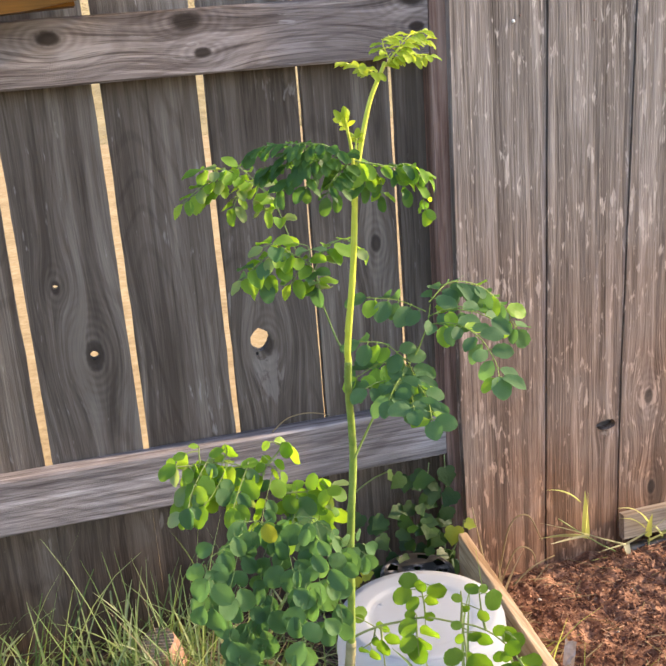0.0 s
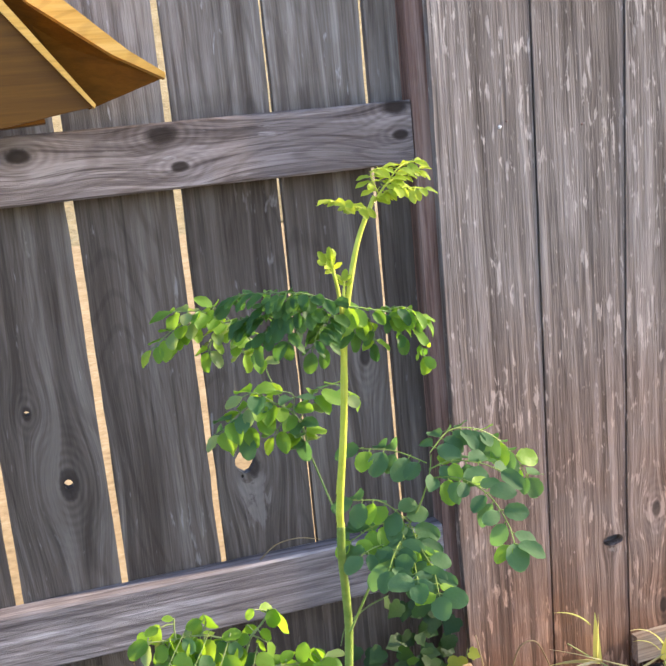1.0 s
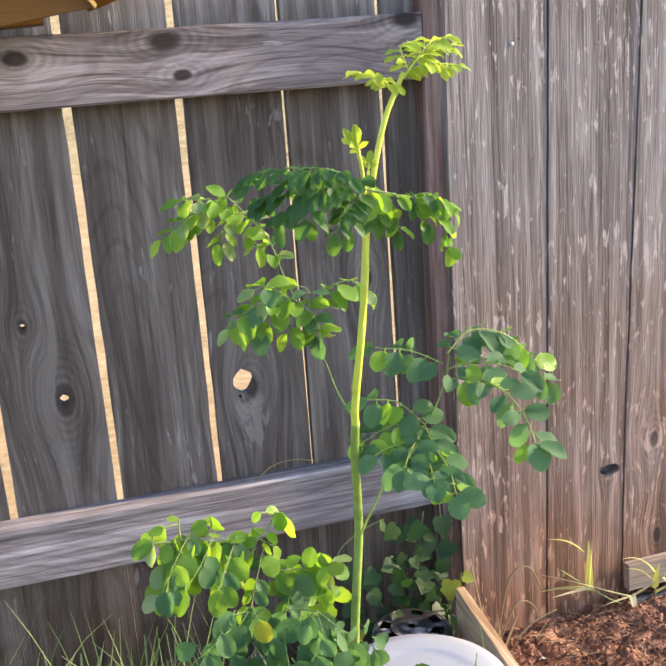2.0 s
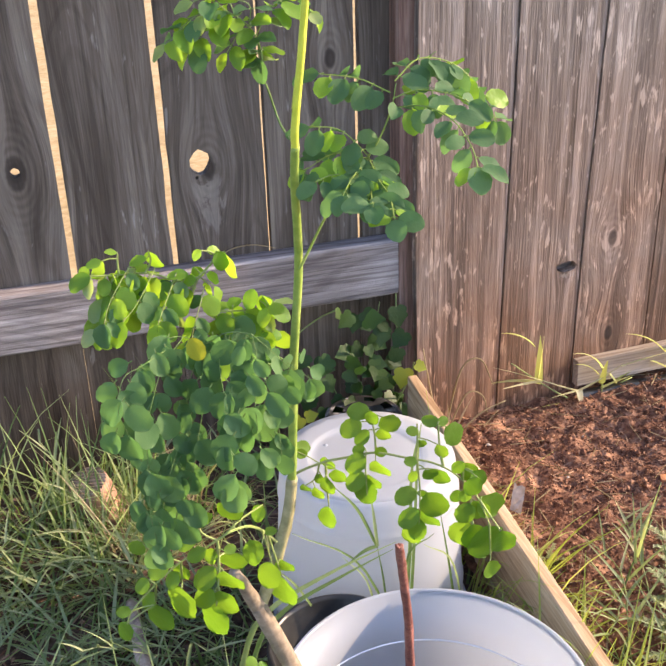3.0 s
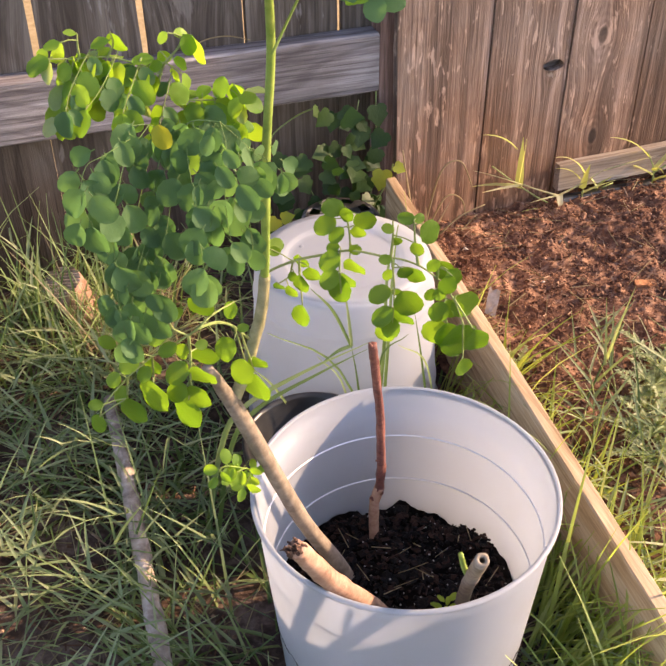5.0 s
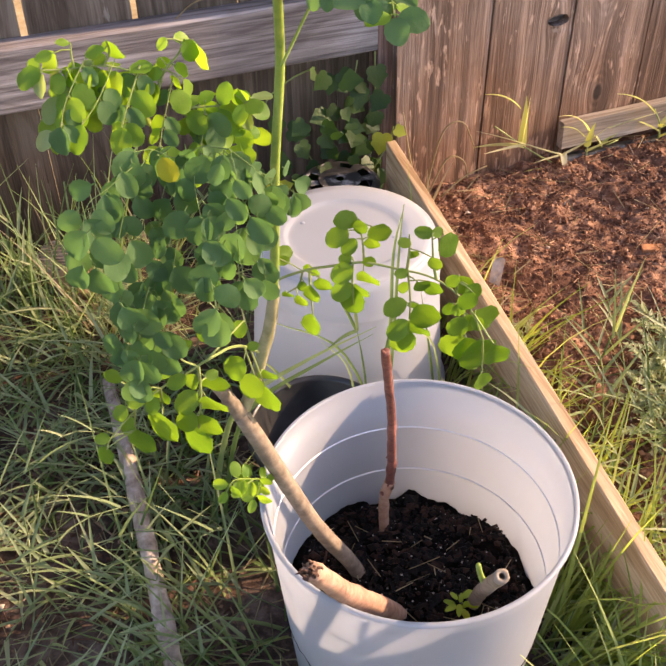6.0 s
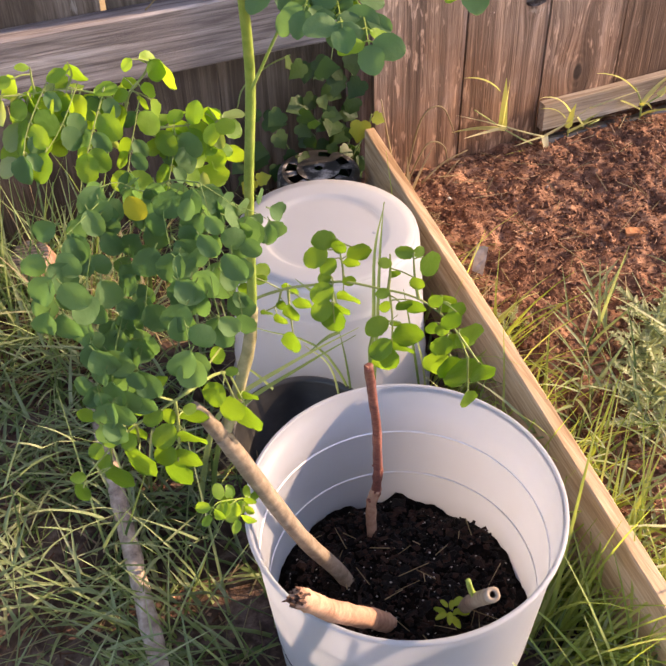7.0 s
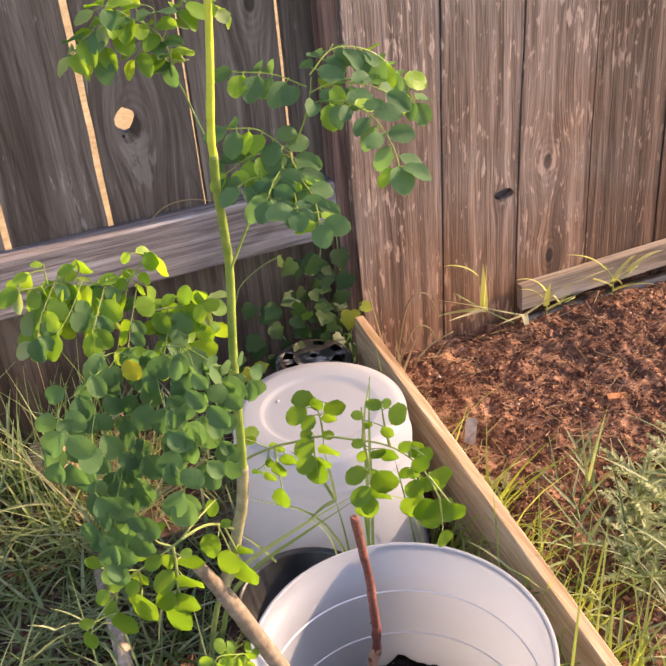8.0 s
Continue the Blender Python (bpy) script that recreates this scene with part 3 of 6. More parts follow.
KNOT_HOLES = [(-0.298, 0.492, 0.0150, 1.22), (-0.5505, 0.5065, 0.0065, 1.1), (-0.591, 0.617, 0.0042, 0.9), (-0.305, 0.470, 0.0022, 1.3)]
fence_left = thing("wooden_fence", (-0.8, 0, 0), "weathered grey picket fence seen from its rail side", "fence")
for i in range(len(GAPS)):
    lo, hi = GAPS[i] + WIDE[i] / 2, (GAPS[i + 1] - WIDE[i + 1] / 2) if i + 1 < len(GAPS) else 0.012
    shut = WIDE[i] - 0.0008
    left = edge_line(lo - shut, lo - shut, 0.008, 0.245, 5, 0.0004, i * 2.1) + edge_line(lo, lo + 0.001, 0.275, 0.93, 16, 0.0016, i * 3.7) + edge_line(lo + 0.001, lo - 0.0015, 0.96, 1.83, 12, 0.0012, i * 5.1)
    right = edge_line(hi, hi, 0.008, 0.245, 5, 0.0004, i * 2.9) + edge_line(hi, hi - 0.001, 0.275, 0.93, 16, 0.0016, i * 7.9 + 1) + edge_line(hi - 0.001, hi + 0.0015, 0.96, 1.83, 12, 0.0012, i * 2.3)
    holes = [blot_ring(cx, cz, r, 11, i + cx, st) for cx, cz, r, st in KNOT_HOLES if lo + r < cx < hi - r]
    bm = bmesh.new()
    slab(bm, left + right[::-1], holes, (0.0, 0.016))
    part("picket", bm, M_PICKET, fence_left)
for n_r, z in enumerate((0.3005, 0.9425, 1.58)):
    bm = bmesh.new()
    plank(bm, (-1.95, -0.0195, z), (-0.0115, -0.0195, z + 0.001), 0.0185, 0.0445, 40, 0.0012, n_r * 11.0)
    part("rail", bm, M_RAIL if n_r else M_RAIL_LOW, fence_left)

bm = bmesh.new()
plank(bm, (0.033, 0.0, -0.2), (0.036, 0.0, 1.85), 0.044, 0.044, 24, 0.0012, 4.0, up=Vector((0, 1, 0)))
tagged(part("fence_post", bm, M_POST), "reddish-brown square fence post between two fence panels", "post")

# fence with its pickets towards the viewer
SEAMS = [(0.012, 0.006, 0.012), (0.156, 0.160, 0.169), (0.2945, 0.2985, 0.319), (0.4345, 0.4355, 0.447), (0.582, 0.583, 0.592), (0.735, 0.737, 0.748), (0.90, 0.905, 0.92), (1.05, 1.05, 1.065),
         (1.20, 1.20, 1.21), (1.35, 1.35, 1.355), (1.50, 1.50, 1.50), (1.65, 1.65, 1.65)]
fence_right = thing("wooden_fence", (0.8, -0.06, 0), "weathered brown picket fence with tight streaked boards", "fence")


def seam_x(s, z):
    a, b, c = s
    if z < 0.35:
        return a + (b - a) * max(0.0, z - 0.03) / 0.32
    return b + (c - b) * (z - 0.35) / 0.65


for i in range(len(SEAMS) - 1):
    zs = [0.012 + 0.004 * (i % 3) + 1.8 * (k / 34) for k in range(35)]
    left = [(seam_x(SEAMS[i], z) + 0.0016 + 0.0011 * noise.noise((i * 4.0, z * 13, 0)), z) for z in zs]
    right = [(seam_x(SEAMS[i + 1], z) - 0.0016 + 0.0011 * noise.noise((i * 4.0 + 2, z * 13, 6)), z) for z in zs]
    holes = [blot_ring(0.2715, 0.2672, 0.0185, 14, 1.0, 0.52)] if i == 1 else []
    bm = bmesh.new()
    front = -0.0605 - 0.0007 * ((i * 7) % 3)
    slab(bm, left + right[::-1], holes, (front, -0.0445))
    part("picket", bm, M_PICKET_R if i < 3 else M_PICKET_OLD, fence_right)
for n_r, z in enumerate((0.30, 0.94, 1.58)):
    bm = bmesh.new()
    plank(bm, (0.081, -0.0255, z), (1.66, -0.0255, z), 0.018, 0.0445, 20, 0.001, n_r * 5.0 + 2)
    part("rail", bm, M_RAIL, fence_right)
for x, z, r in ((0.113, 0.9375, 0.0026), (0.124, 0.945, 0.0015), (0.245, 0.930, 0.0016), (0.2, 0.262, 0.0016)):
    nail = thing("nail", (x, -0.061, z), "small pale nail head in the fence board", "nail", "nails in the fence")
    bm = bmesh.new()
    lathe(bm, [(0, 0.0012), (r * 0.6, 0.0011), (r, 0.0004), (r, -0.003)], (x, -0.0612, z), 12, Matrix.Rotation(radians(90), 3, "X"))
    part("nail_head", bm, M_STEEL if r > 0.002 else M_POST, nail, smooth=True)

# pale board along the foot of the fence, and the black edging strip under it
bm = bmesh.new()
plank(bm, (0.297, -0.0725, 0.074), (1.64, -0.0725, 0.098), 0.0085, 0.0235, 24, 0.0012, 9.0)
tagged(part("fence_board", bm, M_BOARD), "pale board nailed along the foot of the fence", "board")
strip_v, strip_f = [], []
for i in range(41):
    x = 0.30 + 1.3 * i / 40
    y = -0.086 - 0.004 * noise.noise((x * 9, 0, 0))
    z = 0.045 + 0.006 * noise.noise((x * 12, 3, 0)) + 0.01 * (x - 0.3)
    strip_v += [(x, y, z), (x, y - 0.012, z - 0.002), (x, y - 0.016, z - 0.03), (x, y + 0.004, z - 0.03)]
for i in range(40):
    a = 4 * i
    strip_f += [(a + k, a + (k + 1) % 4, a + 4 + (k + 1) % 4, a + 4 + k) for k in range(4)]
tagged(sheet("edging_strip", strip_v, strip_f, M_BLACK, smooth=True), "black plastic edging strip half sunk in soil", "edging")

# timber edging between yard and bed
bm = bmesh.new()
rings = []
for i in range(31):
    y = EDGE_A.y + (EDGE_B.y - EDGE_A.y) * i / 30
    x, top = edge_x(y), 0.147 - 0.006 * i / 30
    w = 0.0080 if i else 0.0076
    q = [(-w + 0.0015, 0.0), (w - 0.0015, 0.0), (w, 0.002), (w, top - 0.002), (w - 0.0015, top), (-w + 0.0015, top), (-w, top - 0.002), (-w, 0.002)]
    rings.append([bm.verts.new((x + a + 0.0006 * noise.noise((k, i * 0.7, 0)), y, c + 0.0006 * noise.noise((k, i * 0.7, 4)))) for k, (a, c) in enumerate(q)])
for a, b in zip(rings, rings[1:]):
    for k in range(8):
        bm.faces.new((a[k], a[(k + 1) % 8], b[(k + 1) % 8], b[k]))
bm.faces.new(rings[0])
bm.faces.new(rings[-1])
tagged(part("edging_board", bm, M_TIMBER), "pale sawn board standing on edge beside the bed", "board")

# old timber on the grass side
bm = bmesh.new()
pts = smooth_path([(-0.497, -0.36, 0.044), (-0.498, -0.47, 0.048), (-0.499, -0.53, 0.052), (-0.501, -0.64, 0.052), (-0.506, -0.765, 0.05), (-0.514, -1.05, 0.046)], 7)
tube(bm, pts, 0.0080, 0.0105, 10, 0.4, 3.0)
tagged(part("old_pole", bm, M_POLE, smooth=True), "pale tan weathered pole lying in the grass", "pole")
stump = thing("log", (-0.503, -0.105, 0.0), "short old log with a ridged grey cut end in the grass", "log")
LOG_FOOT, LOG_TOP = Vector((-0.500, -0.100, -0.02)), Vector((-0.523, -0.132, 0.086))
bm = bmesh.new()
tube(bm, [LOG_FOOT.lerp(LOG_TOP, q / 6) for q in range(7)], 0.030, 0.0265, 18, 0.16, 2.0)
part("log_bark", bm, M_LOGBARK, stump, "brown bark", True)
axis = (LOG_TOP - LOG_FOOT).normalized()
across = Vector((0.25, 0.75, 0.3))
across = (across - axis * across.dot(axis)).normalized()
along = axis.cross(across)
bm = bmesh.new()
rows = []
for q in range(37):
    mid = -0.0255 + 0.051 * q / 36
    half = math.sqrt(max(0.0265 ** 2 - mid * mid, 0.00001)) * 0.98
    tall = (-0.001, 0.0014, 0.0020 + 0.0006 * (q // 4 % 3), 0.0010)[q % 4]
    rows.append([bm.verts.new(LOG_TOP + across * mid + along * e * half + axis * (tall + 0.001 * noise.noise((q, e * 3, 0)))) for e in (-1, -0.4, 0.3, 1)])
for u, v in zip(rows, rows[1:]):
    for e in range(3):
        bm.faces.new((u[e], u[e + 1], v[e + 1], v[e]))
part("cut_end", bm, M_OLDWOOD, stump, "ridged grey end grain")


# planted pail
PAIL = Vector((-0.284, -0.817, 0.0))
pail = thing("bucket", PAIL, "upright white plastic bucket half filled with potting soil", "bucket", "white buckets")


def pail_wall(z):
    """The inner radius at a height."""
    return 0.1150 + (0.1262 - 0.1150) * (z - 0.11) / 0.142


bm = bmesh.new()
lathe(bm, [(0, 0.004), (0.104, 0.004), (0.1075, 0.006), (0.1085, 0.010), (0.1178, 0.130), (0.1262, 0.238), (0.1274, 0.2575), (0.1266, 0.2580), (pail_wall(0.20), 0.20), (pail_wall(0.13), 0.13), (pail_wall(0.06), 0.06), (0, 0.06)], PAIL, 96)
part("pail_body", bm, M_WHITE, pail, smooth=True)
bm = bmesh.new()
lathe(bm, [(0.1268, 0.2574), (0.1272, 0.2586), (0.1282, 0.2591), (0.1298, 0.2588), (0.1307, 0.2578), (0.1309, 0.2563), (0.1304, 0.2550), (0.1292, 0.2545), (0.1274, 0.2548), (0.1268, 0.2574)], PAIL, 96)
part("rim", bm, M_WHITE, pail, "rolled white rim", True)
# inner ridges, their highlight painted in by the whiter plastic
for z in (0.2025, 0.1485):
    bm = bmesh.new()
    r = pail_wall(z)
    lathe(bm, [(r + 0.0004, z + 0.0012), (r - 0.0007, z + 0.0004), (r - 0.0008, z - 0.0003), (r + 0.0004, z - 0.0008)], PAIL, 96)
    part("moulded_ring", bm, M_RING, pail, "thin ridge round the inner wall, whitened as if catching light", True)
POT_Z = 0.115


def pot_h(x, y):
    d = math.hypot(x, y) / 0.117
    return POT_Z + 0.004 * max(0.0, y / 0.117) + 0.010 * noise.noise((x * 22, y * 22, 3)) + 0.009 * noise.noise((x * 60, y * 60, 5)) + 0.004 * noise.noise((x * 140, y * 140, 8)) + 0.006 * (1 - d * d) - 0.07 * max(0, d - 0.80 - 0.10 * noise.noise((x * 35, y * 35, 1.0))) * (1 if x > 0 else 0.5)


verts, faces = [], []
for j in range(31):
    for i in range(110):
        r, a = 0.1165 * j / 30, 6.2832 * i / 110
        verts.append((PAIL.x + r * math.cos(a), PAIL.y + r * math.sin(a), pot_h(r * math.cos(a), r * math.sin(a))))
for j in range(30):
    faces += [(110 * j + i, 110 * j + (i + 1) % 110, 110 * j + 110 + (i + 1) % 110, 110 * j + 110 + i) for i in range(110)]
tagged(sheet("potting_soil", verts, faces, M_POTSOIL, smooth=True), "black potting soil with bark in the bucket", "soil")
verts, faces = [], []
random.seed(5)
for _ in range(3000):
    r, a = 0.106 * math.sqrt(random.random()), random.uniform(0, 6.2832)
    x, y = r * math.cos(a), r * math.sin(a)
    if random.random() < 0.82:
        blob(verts, faces, (PAIL.x + x, PAIL.y + y, pot_h(x, y) + 0.001), random.choice((0.0010, 0.0014, 0.0018, 0.0024, 0.0036, 0.0055)) * random.uniform(0.8, 1.25), 0.7, a * 3)
    else:
        flake(verts, faces, (PAIL.x + x, PAIL.y + y, pot_h(x, y) + 0.003), random.uniform(0.003, 0.013), random.uniform(0.001, 0.0042), random.uniform(0, 6.28), random.uniform(-0.5, 0.5), 0.0016)
tagged(sheet("bark_chips", verts, faces, M_POTCHIP), "dark bark chips and crumbs on the potting soil", "bark chips", kind="stuff")
verts, faces = [], []
for _ in range(210):
    r, a = 0.106 * math.sqrt(random.random()), random.uniform(0, 6.2832)
    x, y = r * math.cos(a), r * math.sin(a)
    blob(verts, faces, (PAIL.x + x, PAIL.y + y, pot_h(x, y) + 0.0035), random.uniform(0.0005, 0.0013), 0.9, a)
tagged(sheet("perlite", verts, faces, M_PERLITE), "white perlite grains scattered on black potting soil", "perlite", kind="stuff")
verts, faces = [], []
for _ in range(38):
    r, a = 0.105 * math.sqrt(random.random()), random.uniform(0, 6.2832)
    x, y = r * math.cos(a), r * math.sin(a)
    flake(verts, faces, (PAIL.x + x, PAIL.y + y, pot_h(x, y) + 0.006), random.uniform(0.007, 0.03), 0.0008, random.uniform(0, 6.28), random.uniform(-0.2, 0.2), 0.0006)
tagged(sheet("dry_roots", verts, faces, M_STRAW), "thin pale dry roots lying on potting soil", "roots", kind="stuff")

# cuttings in the pail
def cutting(name, pts, r0, r1, material, label, bumps=0.25, seed=0.0, n=12):
    bm = bmesh.new()
    tube(bm, smooth_path(pts, 6), r0, r1, n, bumps, seed)
    return tagged(part(name, bm, material, smooth=True), label, "cutting", "cuttings in the bucket")


stick = thing("cutting", (-0.285, -0.746, 0.115), "upright red-brown stick cutting with a cut tip", "cutting", "cuttings in the bucket")
bm = bmesh.new()
tube(bm, smooth_path([(-0.2835, -0.748, 0.105), (-0.2842, -0.747, 0.14), (-0.2835, -0.746, 0.168), (-0.279, -0.747, 0.188)], 6), 0.0052, 0.0048, 12, 0.22, 2.0)
part("stick_foot", bm, M_LOGBARK, stick, "tan bark at the foot of the stick", True)
bm = bmesh.new()
tube(bm, smooth_path([(-0.2795, -0.7468, 0.180), (-0.2785, -0.7485, 0.21), (-0.283, -0.757, 0.25), (-0.291, -0.772, 0.31), (-0.303, -0.790, 0.372), (-0.3085, -0.7985, 0.401)], 6), 0.0045, 0.0034, 12, 0.3, 6.0)
tube(bm, smooth_path([(-0.2835, -0.747, 0.170), (-0.2885, -0.749, 0.178)], 2), 0.003, 0.0012, 6)
tube(bm, smooth_path([(-0.280, -0.751, 0.225), (-0.2855, -0.752, 0.228)], 2), 0.0018, 0.0008, 6)
tube(bm, smooth_path([(-0.3085, -0.7985, 0.398), (-0.3120, -0.800, 0.405)], 2), 0.0022, 0.0008, 6)
part("stick_shoot", bm, M_REDBARK, stick, "red-brown bark", True)

log = thing("cutting", (-0.312, -0.832, 0.115), "thick tan branch stub with torn end leaning on bucket rim", "cutting", "cuttings in the bucket")
bm = bmesh.new()
tube(bm, smooth_path([(-0.276, -0.806, 0.030), (-0.300, -0.830, 0.095), (-0.318, -0.847, 0.142), (-0.348, -0.872, 0.205), (-0.380, -0.896, 0.27), (-0.402, -0.916, 0.325), (-0.410, -0.922, 0.342)], 6), 0.0100, 0.0068, 14, 0.22, 1.0)
part("stub_bark", bm, M_LOGBARK, log, "", True)
bm = bmesh.new()
random.seed(11)
for k in range(22):
    a = 6.2832 * k / 22 + random.uniform(-0.2, 0.2)
    o = Vector((math.cos(a) * 0.0058, math.sin(a) * 0.0056, math.cos(a) * 0.003)) * random.choice((1.0, 1.0, 0.6, 0.3))
    tip = Vector((-0.005, -0.004, 0.012)) * random.uniform(0.1, 0.9) + o * random.uniform(-0.3, 0.15) + Vector((-0.007, 0.0, -0.003)) * (k == 8)
    tube(bm, smooth_path([Vector((-0.408, -0.9205, 0.338)) + o, Vector((-0.410, -0.922, 0.342)) + o + tip * 0.6, Vector((-0.410, -0.922, 0.342)) + o + tip], 2), 0.0015, 0.0003, 5)
part("torn_end", bm, M_TORN, log, "frayed dark torn fibres")

STUB = [(-0.236, -0.846, 0.105), (-0.249, -0.873, 0.165), (-0.268, -0.915, 0.245), (-0.2825, -0.953, 0.315)]
STUB_END = Vector(STUB[-1])
stub = thing("cutting", (-0.233, -0.848, 0.118), "pale stub with hollow cut end leaning on the bucket rim", "cutting", "cuttings in the bucket")
bm = bmesh.new()
r = tube(bm, smooth_path(STUB, 6), 0.0064, 0.0054, 14, 0.15, 3.0, cap=False)
inner = [bm.verts.new((Vector(v.co) - STUB_END) * 0.42 + STUB_END) for v in r[-1]]
deep = [bm.verts.new(v.co + Vector((0.003, 0.007, -0.012))) for v in inner]
for k in range(14):
    bm.faces.new((r[-1][k], r[-1][(k + 1) % 14], inner[(k + 1) % 14], inner[k]))
    bm.faces.new((inner[k], inner[(k + 1) % 14], deep[(k + 1) % 14], deep[k]))
bm.faces.new(deep)
part("stub_bark", bm, M_BARK, stub, "", True)
bm = bmesh.new()
tube(bm, smooth_path([(-0.268, -0.915, 0.245), (-0.2755, -0.916, 0.262), (-0.2815, -0.9195, 0.284)], 3), 0.0030, 0.0020, 7, 0.2)
part("side_twig", bm, M_STEM, stub, "", True)

# upturned pail
UP = Vector((-0.2025, -0.423, 0.0))
pail2 = thing("bucket", UP, "white plastic bucket turned upside down on the ground", "bucket", "white buckets")


def up_wall(z):
    """The outer radius at a height; the pail narrows towards its bottom, which is up."""
    return 0.1215 - (0.1215 - 0.1058) * z / 0.235


bm = bmesh.new()
prof = [(0.0990, 0.2348), (0.1020, 0.2340), (0.1042, 0.2318), (0.1056, 0.2275)]
for z in (0.192, 0.062):
    prof += [(up_wall(z + 0.010), z + 0.010), (up_wall(z + 0.004), z + 0.004), (up_wall(z) + 0.0014, z + 0.0015), (up_wall(z) + 0.0014, z - 0.0015), (up_wall(z - 0.004), z - 0.004), (up_wall(z - 0.010), z - 0.010)]
prof += [(up_wall(0.018), 0.018), (up_wall(0.004) - 0.0015, 0.006)]
lathe(bm, prof, UP, 96, wob=0.0010)
part("pail_body", bm, M_WHITE, pail2, smooth=True)
bm = bmesh.new()
lathe(bm, [(0, 0.2302), (0.060, 0.2302), (0.0655, 0.2305), (0.0685, 0.2318), (0.0705, 0.2338), (0.0735, 0.2347), (0.0900, 0.2349), (0.0995, 0.2349), (0.0990, 0.2325)], UP, 96)
for a0, r0 in ((2.3, 0.058), (5.9, 0.055), (4.1, 0.057)):
    lathe(bm, [(0, 0.0012), (0.0020, 0.0011), (0.0031, 0.0)], UP + Vector((r0 * math.cos(a0), r0 * math.sin(a0), 0.2302)), 12)
part("base_disc", bm, M_WHITE, pail2, "flat white bucket bottom with a shallow recess", True)
bm = bmesh.new()
lathe(bm, [(0.1205, 0.0180), (0.1245, 0.0172), (0.1252, 0.0150), (0.1248, 0.0060), (0.1258, -0.0030), (0.1200, -0.0030), (0.1205, 0.0180)], UP, 96)
part("rim", bm, M_WHITE, pail2, "", True)

# nursery pots
def nursery_pot(c, r_top, r_base, h, upside, label, material):
    pot = thing("plant_pot", c, label, "plant pot", "black nursery pots")
    bm = bmesh.new()
    if upside:
        holes = 8
        n = 48
        lathe(bm, [(r_top, 0), (r_top, 0.012), (r_top - 0.004, 0.014), (r_base + 0.002, h - 0.004), (r_base - 0.004, h)], c, n)
        # bottom disc with drain holes: an outer and an inner band with gaps between spokes
        def pt(r, a, z=h):
            return bm.verts.new((c[0] + r * math.cos(a), c[1] + r * math.sin(a), c[2] + z))
        for k in range(holes):
            a0, a1, a2 = 6.2832 * k / holes, 6.2832 * (k + 0.55) / holes, 6.2832 * (k + 1) / holes
            for lo, hi, b0, b1 in ((r_base * 0.84, r_base - 0.004, a0, a2), (r_base * 0.55, r_base * 0.84, a1, a2), (0.006, r_base * 0.55, a0, a2)):
                m = 4
                ring = [[pt(rr, b0 + (b1 - b0) * q / m, h + (0.003 if lo < 0.01 else 0)) for q in range(m + 1)] for rr in (lo, hi)]
                for q in range(m):
                    bm.faces.new((ring[0][q], ring[0][q + 1], ring[1][q + 1], ring[1][q]))
    else:
        lathe(bm, [(0, 0.004), (r_base, 0.004), (r_top - 0.006, h - 0.016), (r_top - 0.001, h - 0.015), (r_top, h - 0.012), (r_top, h), (r_top - 0.003, h + 0.001), (r_top - 0.006, h - 0.004), (r_base - 0.003, 0.02), (0, 0.02)], c, 56)
    part("pot_body", bm, material, pot, smooth=not upside)
    return pot


nursery_pot((-0.300, -0.603, 0.0), 0.077, 0.058, 0.13, False, "black plastic nursery pot squeezed between two white buckets", M_BLACK)
nursery_pot((-0.099, -0.112, 0.0), 0.074, 0.058, 0.10, True, "dusty black nursery pot turned upside down by the fence", M_DUSTY)


# the young tree in the pail
VIEW = Vector((-0.22, -0.85, 0.45)).normalized()


def leaf_mesh(name, wide, fold, bend, material, skew=0.0):
    """A round leaflet of length 1 along x, folded along its rib, with a faintly scalloped rim."""
    prof = [(0.0, 0.03), (0.04, 0.34), (0.12, 0.63), (0.23, 0.85), (0.36, 0.96), (0.50, 1.0), (0.63, 0.97), (0.75, 0.87), (0.86, 0.69), (0.94, 0.46), (0.985, 0.22), (0.995, 0.03)]
    verts, faces = [], []
    for i, (x, w) in enumerate(prof):
        z = -bend * x * x
        w *= wide * 0.87 / 2 * (1 + (0.035 if i % 2 else -0.03))
        q, r = w * (1 + skew), w * (1 - skew)
        ripple = 0.035 * math.sin(9 * x + 20 * wide)
        verts += [(x - skew * 0.1, -q, z + fold * q + ripple), (x, -q * 0.5, z + fold * q * 0.3), (x, 0, z - 0.015), (x, r * 0.5, z + fold * r * 0.3), (x + skew * 0.1, r, z + fold * r - ripple)]
    for i in range(len(prof) - 1):
        a = 5 * i
        faces += [(a + k, a + k + 1, a + k + 6, a + k + 5) for k in range(4)]
    me = bpy.data.meshes.new(name)
    me.from_pydata(verts, [], faces)
    me.materials.append(material)
    me.polygons.foreach_set("use_smooth", [True] * len(me.polygons))
    return me


LEAVES = [leaf_mesh("leaflet", w, f, b, M_LEAF) for w, f, b, in ((0.80, 0.28, 0.12), (0.90, 0.12, 0.22), (0.72, 0.42, 0.08), (0.86, -0.14, 0.28))] + [leaf_mesh("leaflet", w, f, b, M_LEAF, k) for w, f, b, k in ((0.84, 0.5, 0.3, 0.14), (0.78, 0.2, 0.35, -0.16))]
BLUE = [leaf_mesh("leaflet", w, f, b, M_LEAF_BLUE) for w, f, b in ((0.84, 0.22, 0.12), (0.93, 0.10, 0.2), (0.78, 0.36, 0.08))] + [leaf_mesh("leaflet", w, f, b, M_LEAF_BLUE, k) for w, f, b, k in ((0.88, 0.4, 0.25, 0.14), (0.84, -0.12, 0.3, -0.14))]
